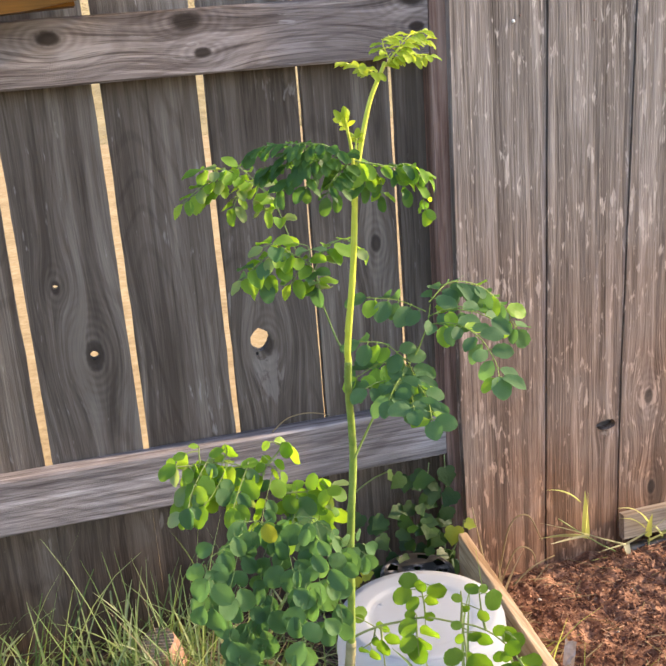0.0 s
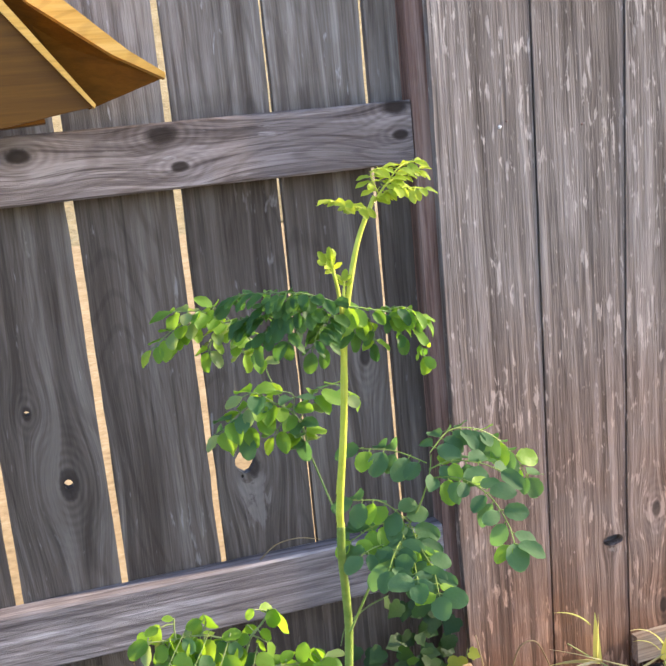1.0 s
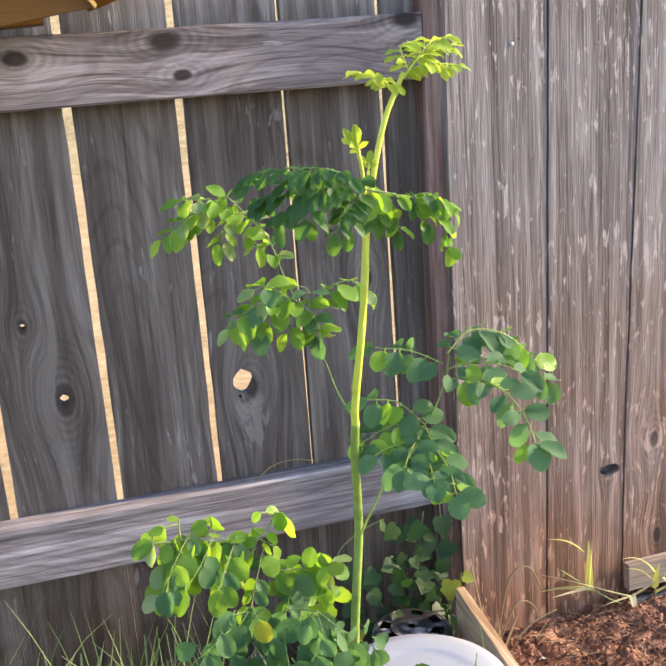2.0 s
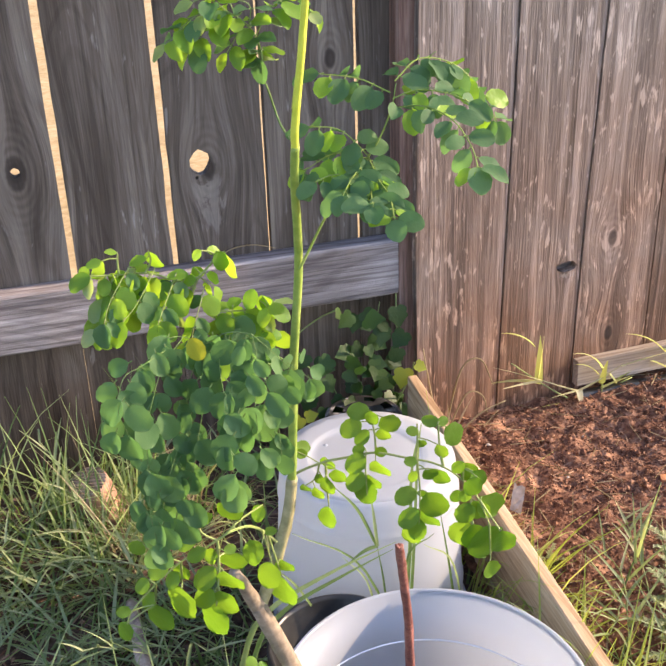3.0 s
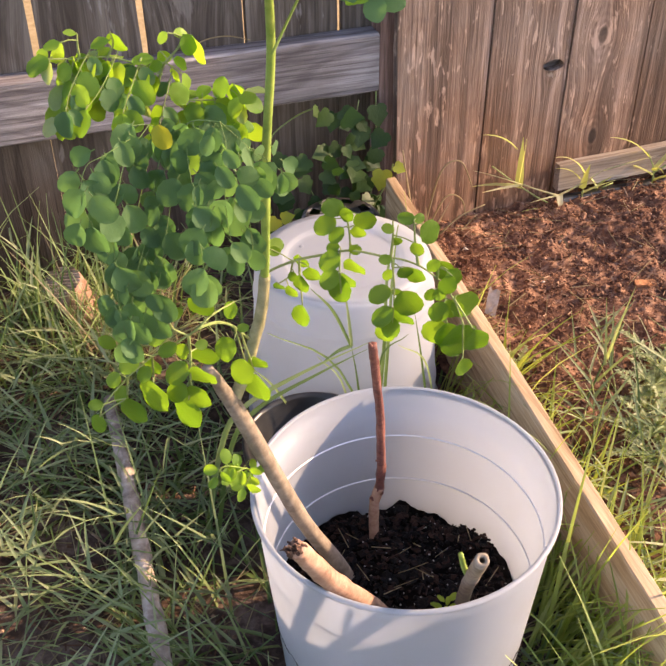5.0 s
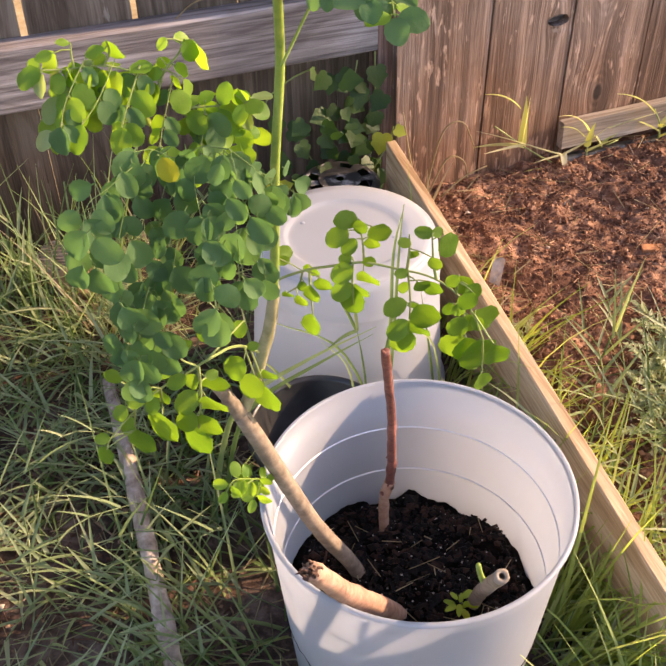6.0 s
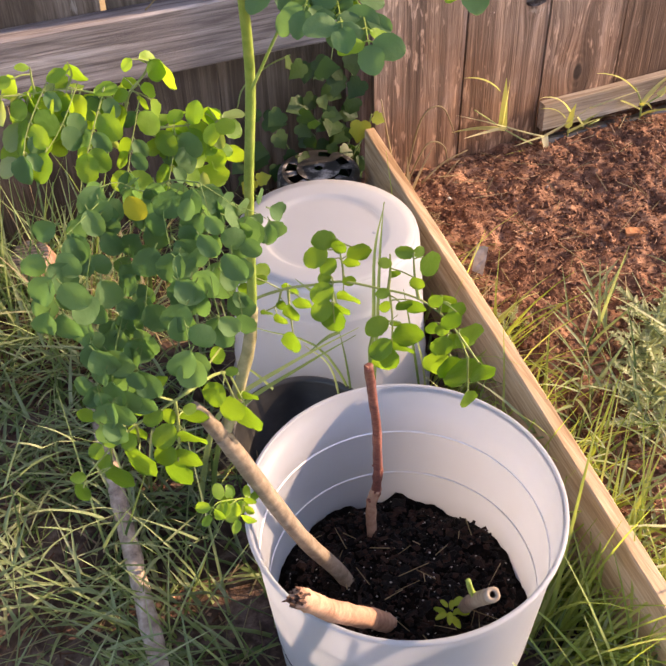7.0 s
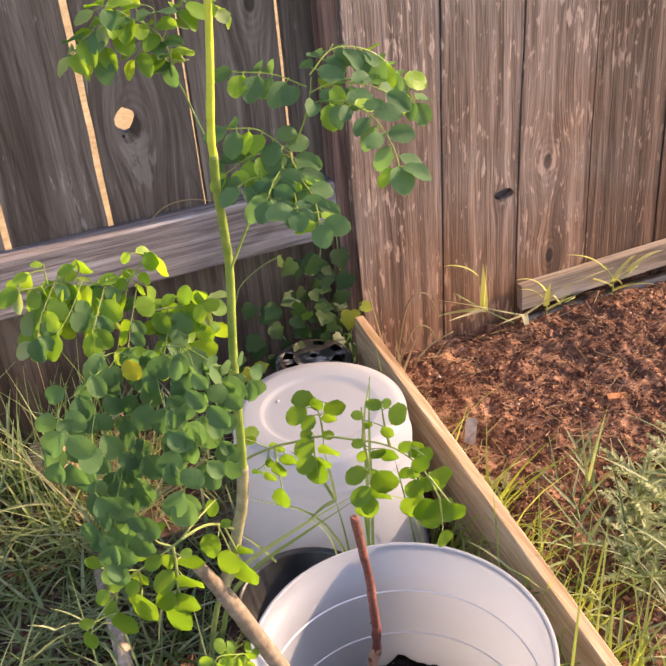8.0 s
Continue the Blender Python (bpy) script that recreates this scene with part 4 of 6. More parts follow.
ROUND = [leaf_mesh("leaflet", w, f, b, M_LEAF, k) for w, f, b, k in ((0.86, 0.10, 0.06, 0.0), (0.94, 0.16, 0.12, 0.05), (0.80, 0.22, 0.10, -0.05), (0.90, -0.08, 0.14, 0.04))]
LOW_ROUND = [leaf_mesh("leaflet", w, f, b, M_LEAF_LOW, k) for w, f, b, k in ((0.86, 0.10, 0.06, 0.0), (0.94, 0.16, 0.12, 0.05), (0.80, 0.22, 0.10, -0.05), (0.90, -0.08, 0.14, 0.04))]
BACKLIT = Vector((-0.55, -0.68, 0.42)).normalized()
UPWARD = Vector((-0.15, -0.38, 0.9)).normalized()
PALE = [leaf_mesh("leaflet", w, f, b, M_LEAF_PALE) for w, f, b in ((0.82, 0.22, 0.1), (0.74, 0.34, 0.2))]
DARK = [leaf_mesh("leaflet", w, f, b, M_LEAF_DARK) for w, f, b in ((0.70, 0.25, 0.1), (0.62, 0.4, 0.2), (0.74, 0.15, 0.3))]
YELLOW_LEAF = leaf_mesh("leaflet", 0.8, 0.15, 0.1, M_YELLOW)
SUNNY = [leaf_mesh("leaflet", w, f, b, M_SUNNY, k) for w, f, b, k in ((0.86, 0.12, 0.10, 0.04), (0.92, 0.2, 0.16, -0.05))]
YOUNG = [leaf_mesh("young_leaflet", w, f, b, M_YOUNG) for w, f, b in ((0.6, 0.4, 0.2), (0.7, 0.2, 0.3))]


def leaf_frame(p, d, normal, length):
    d = d.normalized()
    side = normal.cross(d).normalized()
    up = d.cross(side)
    return Matrix(((d.x, side.x, up.x, p.x), (d.y, side.y, up.y, p.y), (d.z, side.z, up.z, p.z), (0, 0, 0, 1))) @ Matrix.Diagonal((length, length, length, 1))


tree = thing("young_tree", (-0.329, -0.788, 0.12), "slender young tree with round green leaflets in a white bucket", "plant")
bm = bmesh.new()
tube(bm, smooth_path([(-0.322, -0.785, 0.105), (-0.332, -0.787, 0.140), (-0.366, -0.789, 0.214), (-0.400, -0.797, 0.315), (-0.4215, -0.799, 0.378)], 6), 0.0072, 0.0066, 14, 0.14, 4.0)
trunk = part("trunk", bm, M_BARK, tree, "pale tan bark", True)
bm = bmesh.new()
tube(bm, smooth_path([(-0.4195, -0.799, 0.372), (-0.428, -0.801, 0.394), (-0.438, -0.805, 0.418)], 4), 0.0060, 0.0046, 12, 0.2, 9.0)
part("pruned_stub", bm, M_BARK, tree, "brown pruned stub", True)
bm = bmesh.new()
tube(bm, smooth_path([(-0.4205, -0.798, 0.374), (-0.411, -0.795, 0.392), (-0.399, -0.791, 0.422), (-0.3915, -0.792, 0.452), (-0.3885, -0.794, 0.480)], 6), 0.0052, 0.0040, 12, 0.14, 2.0)
part("lower_stem", bm, M_OLIVE, tree, "olive-brown bark", True)
bm = bmesh.new()
tube(bm, smooth_path([(-0.3885, -0.7940, 0.4780), (-0.3865, -0.7960, 0.5120), (-0.3840, -0.8000, 0.5750), (-0.3790, -0.8060, 0.6450), (-0.3850, -0.8291, 0.7069), (-0.3863, -0.8390, 0.7308)], 6), 0.0032, 0.0025, 12, 0.10, 5.0)
part("middle_stem", bm, M_STEM, tree, "fresh green stem", True)
bm = bmesh.new()
tube(bm, smooth_path([(-0.3861, -0.8380, 0.7285), (-0.3870, -0.8439, 0.7454), (-0.3843, -0.8594, 0.7992), (-0.3826, -0.8693, 0.8455), (-0.3794, -0.8733, 0.8718), (-0.3718, -0.8768, 0.9036), (-0.3611, -0.8787, 0.9263)], 6), 0.0025, 0.0012, 10, 0.06, 8.0)
tube(bm, smooth_path([(-0.3875, -0.8438, 0.7530), (-0.3839, -0.8675, 0.8186), (-0.3854, -0.8752, 0.8539)], 5), 0.0013, 0.0016, 8)
tube(bm, smooth_path([(-0.3833, -0.8730, 0.8650), (-0.3860, -0.8790, 0.8800), (-0.3885, -0.8828, 0.8895)], 4), 0.0012, 0.0009, 7)
tube(bm, smooth_path([(-0.3825, -0.8725, 0.8620), (-0.3812, -0.8745, 0.8790)], 3), 0.0010, 0.0008, 7)
part("shoot", bm, M_SHOOT, tree, "bright yellow-green shoot", True)


def frond(paths, label="", size=0.015, gap=0.010, droop=0.35, stalk=0.0011, loose=True, leaves=None, tone=None, seed=0, bare=(), spread=0.9, face=VIEW, lift=0.12, tilt=1.0, scatter=0.0):
    """A leaf of the tree: thin stalks along paths, with leaflets in pairs along all of them but the bare ones."""
    rng = random.Random(seed)
    bm = bmesh.new()
    curves = []
    for k, pts in enumerate(paths):
        c = smooth_path(pts, 6)
        curves.append(c)
        tube(bm, c, stalk * (1.1 if k == 0 else 0.6), stalk * 0.4, 6)
    made = []
    for k, c in enumerate(curves):
        if k in bare:
            continue
        run, want, flip = 0.0, gap * rng.uniform(0.4, 0.9), 1
        for a, b in zip(c, c[1:]):
            seg = (b - a).length
            while run + seg > want:
                p = a.lerp(b, (want - run) / seg)
                t = (b - a).normalized()
                for sgn in (1, -1):
                    if rng.random() < 0.08:
                        continue
                    n = (face + tilt * Vector((rng.uniform(-0.65, 0.65), rng.uniform(-0.45, 0.45), rng.uniform(-0.4, 0.7)))).normalized()
                    side = n.cross(t).normalized() * sgn
                    d = side * spread + t * 0.35 + Vector((0, 0, -1)) * (droop + rng.uniform(-0.2, 0.25))
                    if d.z > lift:
                        d += Vector((0.25 * sgn, -0.45, 0)) * (d.z - lift)
                        d.z = lift
                    foot = p + d.normalized() * size * 0.14 + Vector((rng.uniform(-1, 1), rng.uniform(-1, 1), rng.uniform(-1, 1))) * scatter
                    made.append((foot, d, n, size * rng.uniform(0.72, 1.15)))
                want += gap * rng.uniform(0.85, 1.2)
            run += seg
        t = (c[-1] - c[-2]).normalized()
        made.append((c[-1], t + Vector((0, 0, -droop)), (face + Vector((rng.uniform(-0.3, 0.3), 0, rng.uniform(-0.2, 0.4)))).normalized(), size * rng.uniform(0.9, 1.2)))
    for foot, d, n, s in made:
        back = foot - d.normalized() * s * 0.18
        tube(bm, [back, foot], 0.0004, 0.0004, 4, cap=False)
    ob = part("frond", bm, tone or M_TWIG, tree, label)
    kinds = leaves or LEAVES
    if loose:
        for foot, d, n, s in made:
            me = kinds[rng.randrange(len(kinds))]
            lf = new("leaflet", me)
            lf.parent = ob
            lf.matrix_basis = leaf_frame(foot, d, n, s)
    else:
        verts, faces = [], []
        for foot, d, n, s in made:
            me = kinds[rng.randrange(len(kinds))]
            m = leaf_frame(foot, d, n, s)
            k = len(verts)
            verts += [tuple(m @ v.co) for v in me.vertices]
            faces += [tuple(k + i for i in f.vertices) for f in me.polygons]
        tagged(sheet("leaf_cluster", verts, faces, kinds[0].materials[0], ob, smooth=True), kind="stuff")
    return ob


OVER = Vector((-0.28, -0.55, 0.78)).normalized()


def spray(stalks, leaves, label, plane, tone, kinds, seed, face, tilt=0.8):
    """A leaf of the tree whose leaflets stand singly: each from its foot to its tip in x and z; plane gives the depth y at an x."""
    rng = random.Random(seed)
    bm = bmesh.new()
    nodes = []
    for k, pts in enumerate(stalks):
        c = smooth_path(pts, 6)
        nodes += c
        tube(bm, c, 0.0011 if k == 0 else 0.0008, 0.0005, 6)
    made = []
    for x0, z0, x1, z1 in leaves:
        foot = Vector((x0, plane(x0), z0)) + Vector((0.15, 0.80, -0.58)) * rng.uniform(-0.006, 0.006)
        flat = math.hypot(x1 - x0, z1 - z0)
        d = Vector((x1 - x0, flat * rng.uniform(-0.10, 0.28), z1 - z0))
        n = (face + tilt * Vector((rng.uniform(-0.5, 0.5), rng.uniform(-0.4, 0.4), rng.uniform(-0.35, 0.6)))).normalized()
        near = min(nodes, key=lambda q: (q - foot).length)
        if (near - foot).length < 0.022:
            tube(bm, [near, near.lerp(foot, 0.5) + Vector((0, 0, 0.0008)), foot], 0.0005, 0.0004, 5, cap=False)
        made.append((foot, d, n, max(d.length * 0.96, 0.008)))
    ob = part("frond", bm, tone, tree, label)
    for foot, d, n, s in made:
        lf = new("leaflet", kinds[rng.randrange(len(kinds))])
        lf.parent = ob
        lf.matrix_basis = leaf_frame(foot, d, n, s)
    return ob


# crown
frond([[(-0.3611, -0.8785, 0.9237), (-0.3518, -0.8792, 0.9332), (-0.3307, -0.8695, 0.9375)], [(-0.3586, -0.8787, 0.9272), (-0.3623, -0.8795, 0.9384), (-0.3546, -0.8797, 0.9410)], [(-0.3594, -0.8786, 0.9254), (-0.3511, -0.8839, 0.9298), (-0.3367, -0.8888, 0.9281)],
       [(-0.3670, -0.8782, 0.9193), (-0.3762, -0.8885, 0.9238), (-0.3913, -0.8988, 0.9282)], [(-0.3544, -0.8791, 0.9315), (-0.3440, -0.8746, 0.9401), (-0.3334, -0.8697, 0.9418)]],
      "bright yellow-green young leaves at the tip", 0.0078, 0.0030, 0.05, 0.0007, True, YOUNG, M_SHOOT, 1, face=UPWARD, tilt=0.7, lift=0.05)
frond([[(-0.3885, -0.8828, 0.8895), (-0.3902, -0.8862, 0.8965)], [(-0.3885, -0.8828, 0.8895), (-0.3935, -0.8860, 0.8955)], [(-0.3812, -0.8745, 0.8790), (-0.3805, -0.8748, 0.8830)]], "tiny yellow-green buds", 0.0062, 0.0026, -0.5, 0.0010, True, YOUNG, M_SHOOT, 2, lift=1.0)
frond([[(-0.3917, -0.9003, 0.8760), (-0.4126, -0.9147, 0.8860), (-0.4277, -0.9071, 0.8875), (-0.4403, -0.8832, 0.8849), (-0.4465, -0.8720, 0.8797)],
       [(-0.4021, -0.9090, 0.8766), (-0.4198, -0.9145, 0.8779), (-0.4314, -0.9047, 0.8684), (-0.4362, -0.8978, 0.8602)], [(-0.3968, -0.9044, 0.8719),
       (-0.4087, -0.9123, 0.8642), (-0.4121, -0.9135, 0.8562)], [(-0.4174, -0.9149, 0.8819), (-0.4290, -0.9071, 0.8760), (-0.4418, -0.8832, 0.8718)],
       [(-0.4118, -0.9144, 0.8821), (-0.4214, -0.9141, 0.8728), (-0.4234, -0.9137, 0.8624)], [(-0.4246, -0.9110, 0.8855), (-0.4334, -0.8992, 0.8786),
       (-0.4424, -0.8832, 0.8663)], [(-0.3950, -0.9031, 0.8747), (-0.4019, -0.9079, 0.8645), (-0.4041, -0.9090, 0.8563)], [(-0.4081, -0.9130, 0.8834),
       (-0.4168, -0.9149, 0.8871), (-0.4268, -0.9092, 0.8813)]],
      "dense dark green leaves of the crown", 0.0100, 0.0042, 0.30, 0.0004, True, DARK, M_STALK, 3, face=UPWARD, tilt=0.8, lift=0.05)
frond([[(-0.3833, -0.8750, 0.8699), (-0.3680, -0.8750, 0.8659), (-0.3537, -0.8750, 0.8609), (-0.3422, -0.8750, 0.8497), (-0.3389, -0.8750, 0.8346)],
       [(-0.3729, -0.8750, 0.8661), (-0.3670, -0.8750, 0.8558), (-0.3669, -0.8750, 0.8463)], [(-0.3609, -0.8750, 0.8632), (-0.3485, -0.8750, 0.8644),
       (-0.3367, -0.8750, 0.8556)], [(-0.3776, -0.8750, 0.8668), (-0.3776, -0.8750, 0.8538)], [(-0.3526, -0.8750, 0.8596), (-0.3510, -0.8750, 0.8486)]],
      "green leaves arching from the crown", 0.0108, 0.0050, 0.30, 0.0005, True, LEAVES + DARK, M_STALK, 4, face=UPWARD, lift=0.05)
# long-stalked leaf with two groups
frond([[(-0.3870, -0.8400, 0.7330), (-0.3739, -0.7600, 0.7246), (-0.3829, -0.7600, 0.7537), (-0.4023, -0.7600, 0.8042), (-0.4054, -0.7600, 0.8148)],
       [(-0.4054, -0.7600, 0.8148), (-0.4131, -0.7600, 0.8345), (-0.4257, -0.7600, 0.8462), (-0.4415, -0.7600, 0.8527), (-0.4609, -0.7600, 0.8487),
       (-0.4771, -0.7600, 0.8375)], [(-0.4259, -0.7600, 0.8449), (-0.4410, -0.7600, 0.8568), (-0.4609, -0.7600, 0.8597)], [(-0.4211, -0.7600, 0.8385),
       (-0.4184, -0.7600, 0.8254)], [(-0.4339, -0.7600, 0.8474), (-0.4414, -0.7600, 0.8305)], [(-0.4443, -0.7600, 0.8518), (-0.4591, -0.7600, 0.8416)],
       [(-0.4131, -0.7600, 0.8345), (-0.4204, -0.7600, 0.8440), (-0.4351, -0.7600, 0.8601)]],
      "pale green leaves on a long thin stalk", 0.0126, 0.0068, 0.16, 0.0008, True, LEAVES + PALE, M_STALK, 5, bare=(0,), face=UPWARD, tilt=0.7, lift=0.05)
frond([[(-0.3892, -0.7900, 0.7639), (-0.3935, -0.7900, 0.7845), (-0.4073, -0.7900, 0.7981), (-0.4263, -0.7900, 0.7987), (-0.4455, -0.7900, 0.7842)],
       [(-0.4073, -0.7900, 0.7981), (-0.4199, -0.7900, 0.8072), (-0.4282, -0.7900, 0.8058)], [(-0.3996, -0.7900, 0.7926), (-0.4111, -0.7900, 0.7764)],
       [(-0.3935, -0.7900, 0.7845), (-0.3821, -0.7900, 0.8007), (-0.3676, -0.7900, 0.8039), (-0.3593, -0.7900, 0.7954)], [(-0.3920, -0.7900, 0.7800),
       (-0.3921, -0.7900, 0.7715)], [(-0.4100, -0.7900, 0.7986), (-0.4218, -0.7900, 0.7909), (-0.4325, -0.7900, 0.7804)], [(-0.3972, -0.7900, 0.7894),
       (-0.3959, -0.7900, 0.8017), (-0.4064, -0.7900, 0.8063)]],
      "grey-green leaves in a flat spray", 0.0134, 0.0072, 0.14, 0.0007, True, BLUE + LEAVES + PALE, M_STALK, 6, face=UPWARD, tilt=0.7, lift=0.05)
# leaf towards the fence corner
frond([[(-0.3800, -0.8120, 0.6450), (-0.3570, -0.8150, 0.6870), (-0.3328, -0.8200, 0.7182), (-0.3215, -0.8200, 0.7403), (-0.3162, -0.8150, 0.7548)],
       [(-0.3196, -0.8150, 0.7497), (-0.3368, -0.8050, 0.7579), (-0.3576, -0.7950, 0.7606)],
       [(-0.3170, -0.8150, 0.7563), (-0.3000, -0.8100, 0.7668), (-0.2794, -0.8100, 0.7631), (-0.2621, -0.8100, 0.7488), (-0.2465, -0.8100, 0.7236)],
       [(-0.3214, -0.8200, 0.7417), (-0.3089, -0.8400, 0.7458), (-0.3010, -0.8650, 0.7418), (-0.2991, -0.8850, 0.7314), (-0.3025, -0.9000, 0.7250)],
       [(-0.3360, -0.8200, 0.7146), (-0.3531, -0.8200, 0.7319), (-0.3708, -0.8150, 0.7349)], [(-0.3370, -0.8200, 0.7133), (-0.3587, -0.8250, 0.7199), (-0.3761, -0.8200, 0.7103)],
       [(-0.3360, -0.8200, 0.7140), (-0.3392, -0.8450, 0.7081), (-0.3395, -0.8650, 0.7027), (-0.3462, -0.8900, 0.6981)],
       [(-0.3383, -0.8200, 0.7107), (-0.3558, -0.8450, 0.7089), (-0.3656, -0.8600, 0.7052)],
       [(-0.3203, -0.8200, 0.7472), (-0.3076, -0.8250, 0.7519), (-0.2919, -0.8350, 0.7507), (-0.2825, -0.8450, 0.7464)],
       [(-0.3383, -0.8200, 0.7107), (-0.3457, -0.8500, 0.7032), (-0.3548, -0.8800, 0.7034)], [(-0.3457, -0.8250, 0.7071), (-0.3659, -0.8350, 0.7099), (-0.3759, -0.8400, 0.7086)]],
      "dark green leaves on a side stalk", 0.0152, 0.0080, 0.26, 0.0008, True, BLUE + SUNNY[:1], M_STEM, 7, bare=(0,), face=Vector((-0.2, -0.55, 0.8)).normalized(), tilt=0.8, lift=0.05)
# big drooping leaf: its hanging curtain coloured for shade, then the sprays over it coloured for sun
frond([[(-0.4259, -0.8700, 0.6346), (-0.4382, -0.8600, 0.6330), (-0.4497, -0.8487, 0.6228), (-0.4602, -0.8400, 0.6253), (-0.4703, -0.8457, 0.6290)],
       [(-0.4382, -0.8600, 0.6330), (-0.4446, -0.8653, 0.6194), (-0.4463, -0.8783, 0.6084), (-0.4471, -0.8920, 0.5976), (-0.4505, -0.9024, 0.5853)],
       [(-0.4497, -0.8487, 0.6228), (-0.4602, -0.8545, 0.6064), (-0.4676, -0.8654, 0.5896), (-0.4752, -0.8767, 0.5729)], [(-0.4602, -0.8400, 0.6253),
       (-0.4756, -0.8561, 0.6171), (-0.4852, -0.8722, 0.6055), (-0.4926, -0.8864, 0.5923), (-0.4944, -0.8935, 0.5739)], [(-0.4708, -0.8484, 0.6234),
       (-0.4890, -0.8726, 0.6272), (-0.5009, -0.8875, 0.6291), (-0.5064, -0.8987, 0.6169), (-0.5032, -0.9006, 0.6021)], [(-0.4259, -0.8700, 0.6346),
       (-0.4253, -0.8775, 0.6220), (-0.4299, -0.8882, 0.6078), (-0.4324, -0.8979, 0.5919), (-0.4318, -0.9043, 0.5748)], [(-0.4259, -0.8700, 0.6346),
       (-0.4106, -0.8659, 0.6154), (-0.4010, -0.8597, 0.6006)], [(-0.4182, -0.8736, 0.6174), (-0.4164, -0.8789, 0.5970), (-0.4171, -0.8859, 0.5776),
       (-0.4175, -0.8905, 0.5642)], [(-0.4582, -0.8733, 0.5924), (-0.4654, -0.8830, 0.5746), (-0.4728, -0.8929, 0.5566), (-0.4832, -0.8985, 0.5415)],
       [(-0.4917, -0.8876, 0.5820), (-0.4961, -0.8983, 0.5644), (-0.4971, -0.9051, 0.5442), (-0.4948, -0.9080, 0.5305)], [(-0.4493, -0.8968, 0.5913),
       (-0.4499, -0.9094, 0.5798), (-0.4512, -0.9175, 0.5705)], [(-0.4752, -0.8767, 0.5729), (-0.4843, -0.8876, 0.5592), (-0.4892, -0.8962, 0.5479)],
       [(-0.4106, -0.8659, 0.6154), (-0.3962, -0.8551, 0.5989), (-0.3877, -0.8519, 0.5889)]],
      "leaves hanging in a curtain, coloured blue-green for shade", 0.0168, 0.0096, 1.15, 0.0004, True, BLUE, M_STALK, 10, tilt=0.5, lift=0.0, scatter=0.007)
TOP_STALKS = [[(-0.3851, -0.7850, 0.5202), (-0.3918, -0.7650, 0.5366), (-0.4008, -0.7452, 0.5538), (-0.4164, -0.7452, 0.5794), (-0.4293, -0.7452, 0.5961), (-0.4398, -0.7452, 0.6072),
              (-0.4539, -0.7452, 0.6108), (-0.4805, -0.7452, 0.6111)], [(-0.4398, -0.7452, 0.6072), (-0.4347, -0.7452, 0.6204), (-0.4241, -0.7452, 0.6307),
              (-0.4203, -0.7452, 0.6375)], [(-0.4358, -0.7452, 0.6149), (-0.4531, -0.7452, 0.6249), (-0.4683, -0.7452, 0.6310), (-0.4888, -0.7452, 0.6326),
              (-0.5042, -0.7452, 0.6344)], [(-0.4683, -0.7452, 0.6310), (-0.4640, -0.7452, 0.6388), (-0.4647, -0.7452, 0.6456)], [(-0.4293, -0.7452, 0.5961),
              (-0.4155, -0.7452, 0.5943), (-0.4027, -0.7452, 0.5924)], [(-0.4208, -0.7452, 0.5850), (-0.4013, -0.7452, 0.5831), (-0.3884, -0.7452, 0.5897),
              (-0.3872, -0.7650, 0.6038)], [(-0.4013, -0.7452, 0.5831), (-0.3955, -0.7452, 0.5802), (-0.3904, -0.7452, 0.5723)], [(-0.4805, -0.7452, 0.6111),
              (-0.4805, -0.7452, 0.6065)], [(-0.4661, -0.7452, 0.6110), (-0.4661, -0.7452, 0.6059)], [(-0.4854, -0.7452, 0.6324), (-0.4855, -0.7452, 0.6405),
              (-0.4848, -0.7452, 0.6470)], [(-0.4891, -0.7452, 0.6316), (-0.4951, -0.7452, 0.6185), (-0.4973, -0.7452, 0.6064), (-0.5030, -0.7452, 0.5947)],
              [(-0.4164, -0.7452, 0.5794), (-0.4093, -0.7452, 0.5731), (-0.3999, -0.7452, 0.5615)]]
TOP_A = [(-0.4888, 0.6326, -0.4896, 0.6170), (-0.4660, 0.6401, -0.4784, 0.6371), (-0.4647, 0.6456, -0.4577, 0.6308), (-0.4848, 0.6470, -0.4910, 0.6487),
         (-0.4397, 0.6258, -0.4547, 0.6263), (-0.4742, 0.6353, -0.4823, 0.6310), (-0.4772, 0.6283, -0.4673, 0.6209), (-0.4678, 0.6188, -0.4814, 0.6124),
         (-0.4650, 0.6205, -0.4533, 0.6137), (-0.4512, 0.6206, -0.4467, 0.6124), (-0.4515, 0.6104, -0.4549, 0.6008), (-0.4465, 0.6085, -0.4412, 0.6004),
         (-0.4695, 0.6117, -0.4726, 0.5942), (-0.4661, 0.6059, -0.4651, 0.5888), (-0.4805, 0.6065, -0.4825, 0.5889), (-0.4973, 0.6064, -0.4997, 0.5935),
         (-0.5030, 0.5947, -0.4996, 0.5787), (-0.4500, 0.6003, -0.4494, 0.5848), (-0.4951, 0.6422, -0.5059, 0.6400), (-0.4942, 0.6336, -0.5011, 0.6218)]
TOP_B = [(-0.4295, 0.6401, -0.4363, 0.6338), (-0.4258, 0.6407, -0.4151, 0.6392), (-0.4191, 0.6374, -0.4145, 0.6223), (-0.4143, 0.6370, -0.4093, 0.6156),
         (-0.4360, 0.6317, -0.4299, 0.6222), (-0.4347, 0.6204, -0.4462, 0.6181), (-0.4273, 0.6226, -0.4178, 0.6149), (-0.4289, 0.6181, -0.4273, 0.6071),
         (-0.4229, 0.6145, -0.4196, 0.5989)]
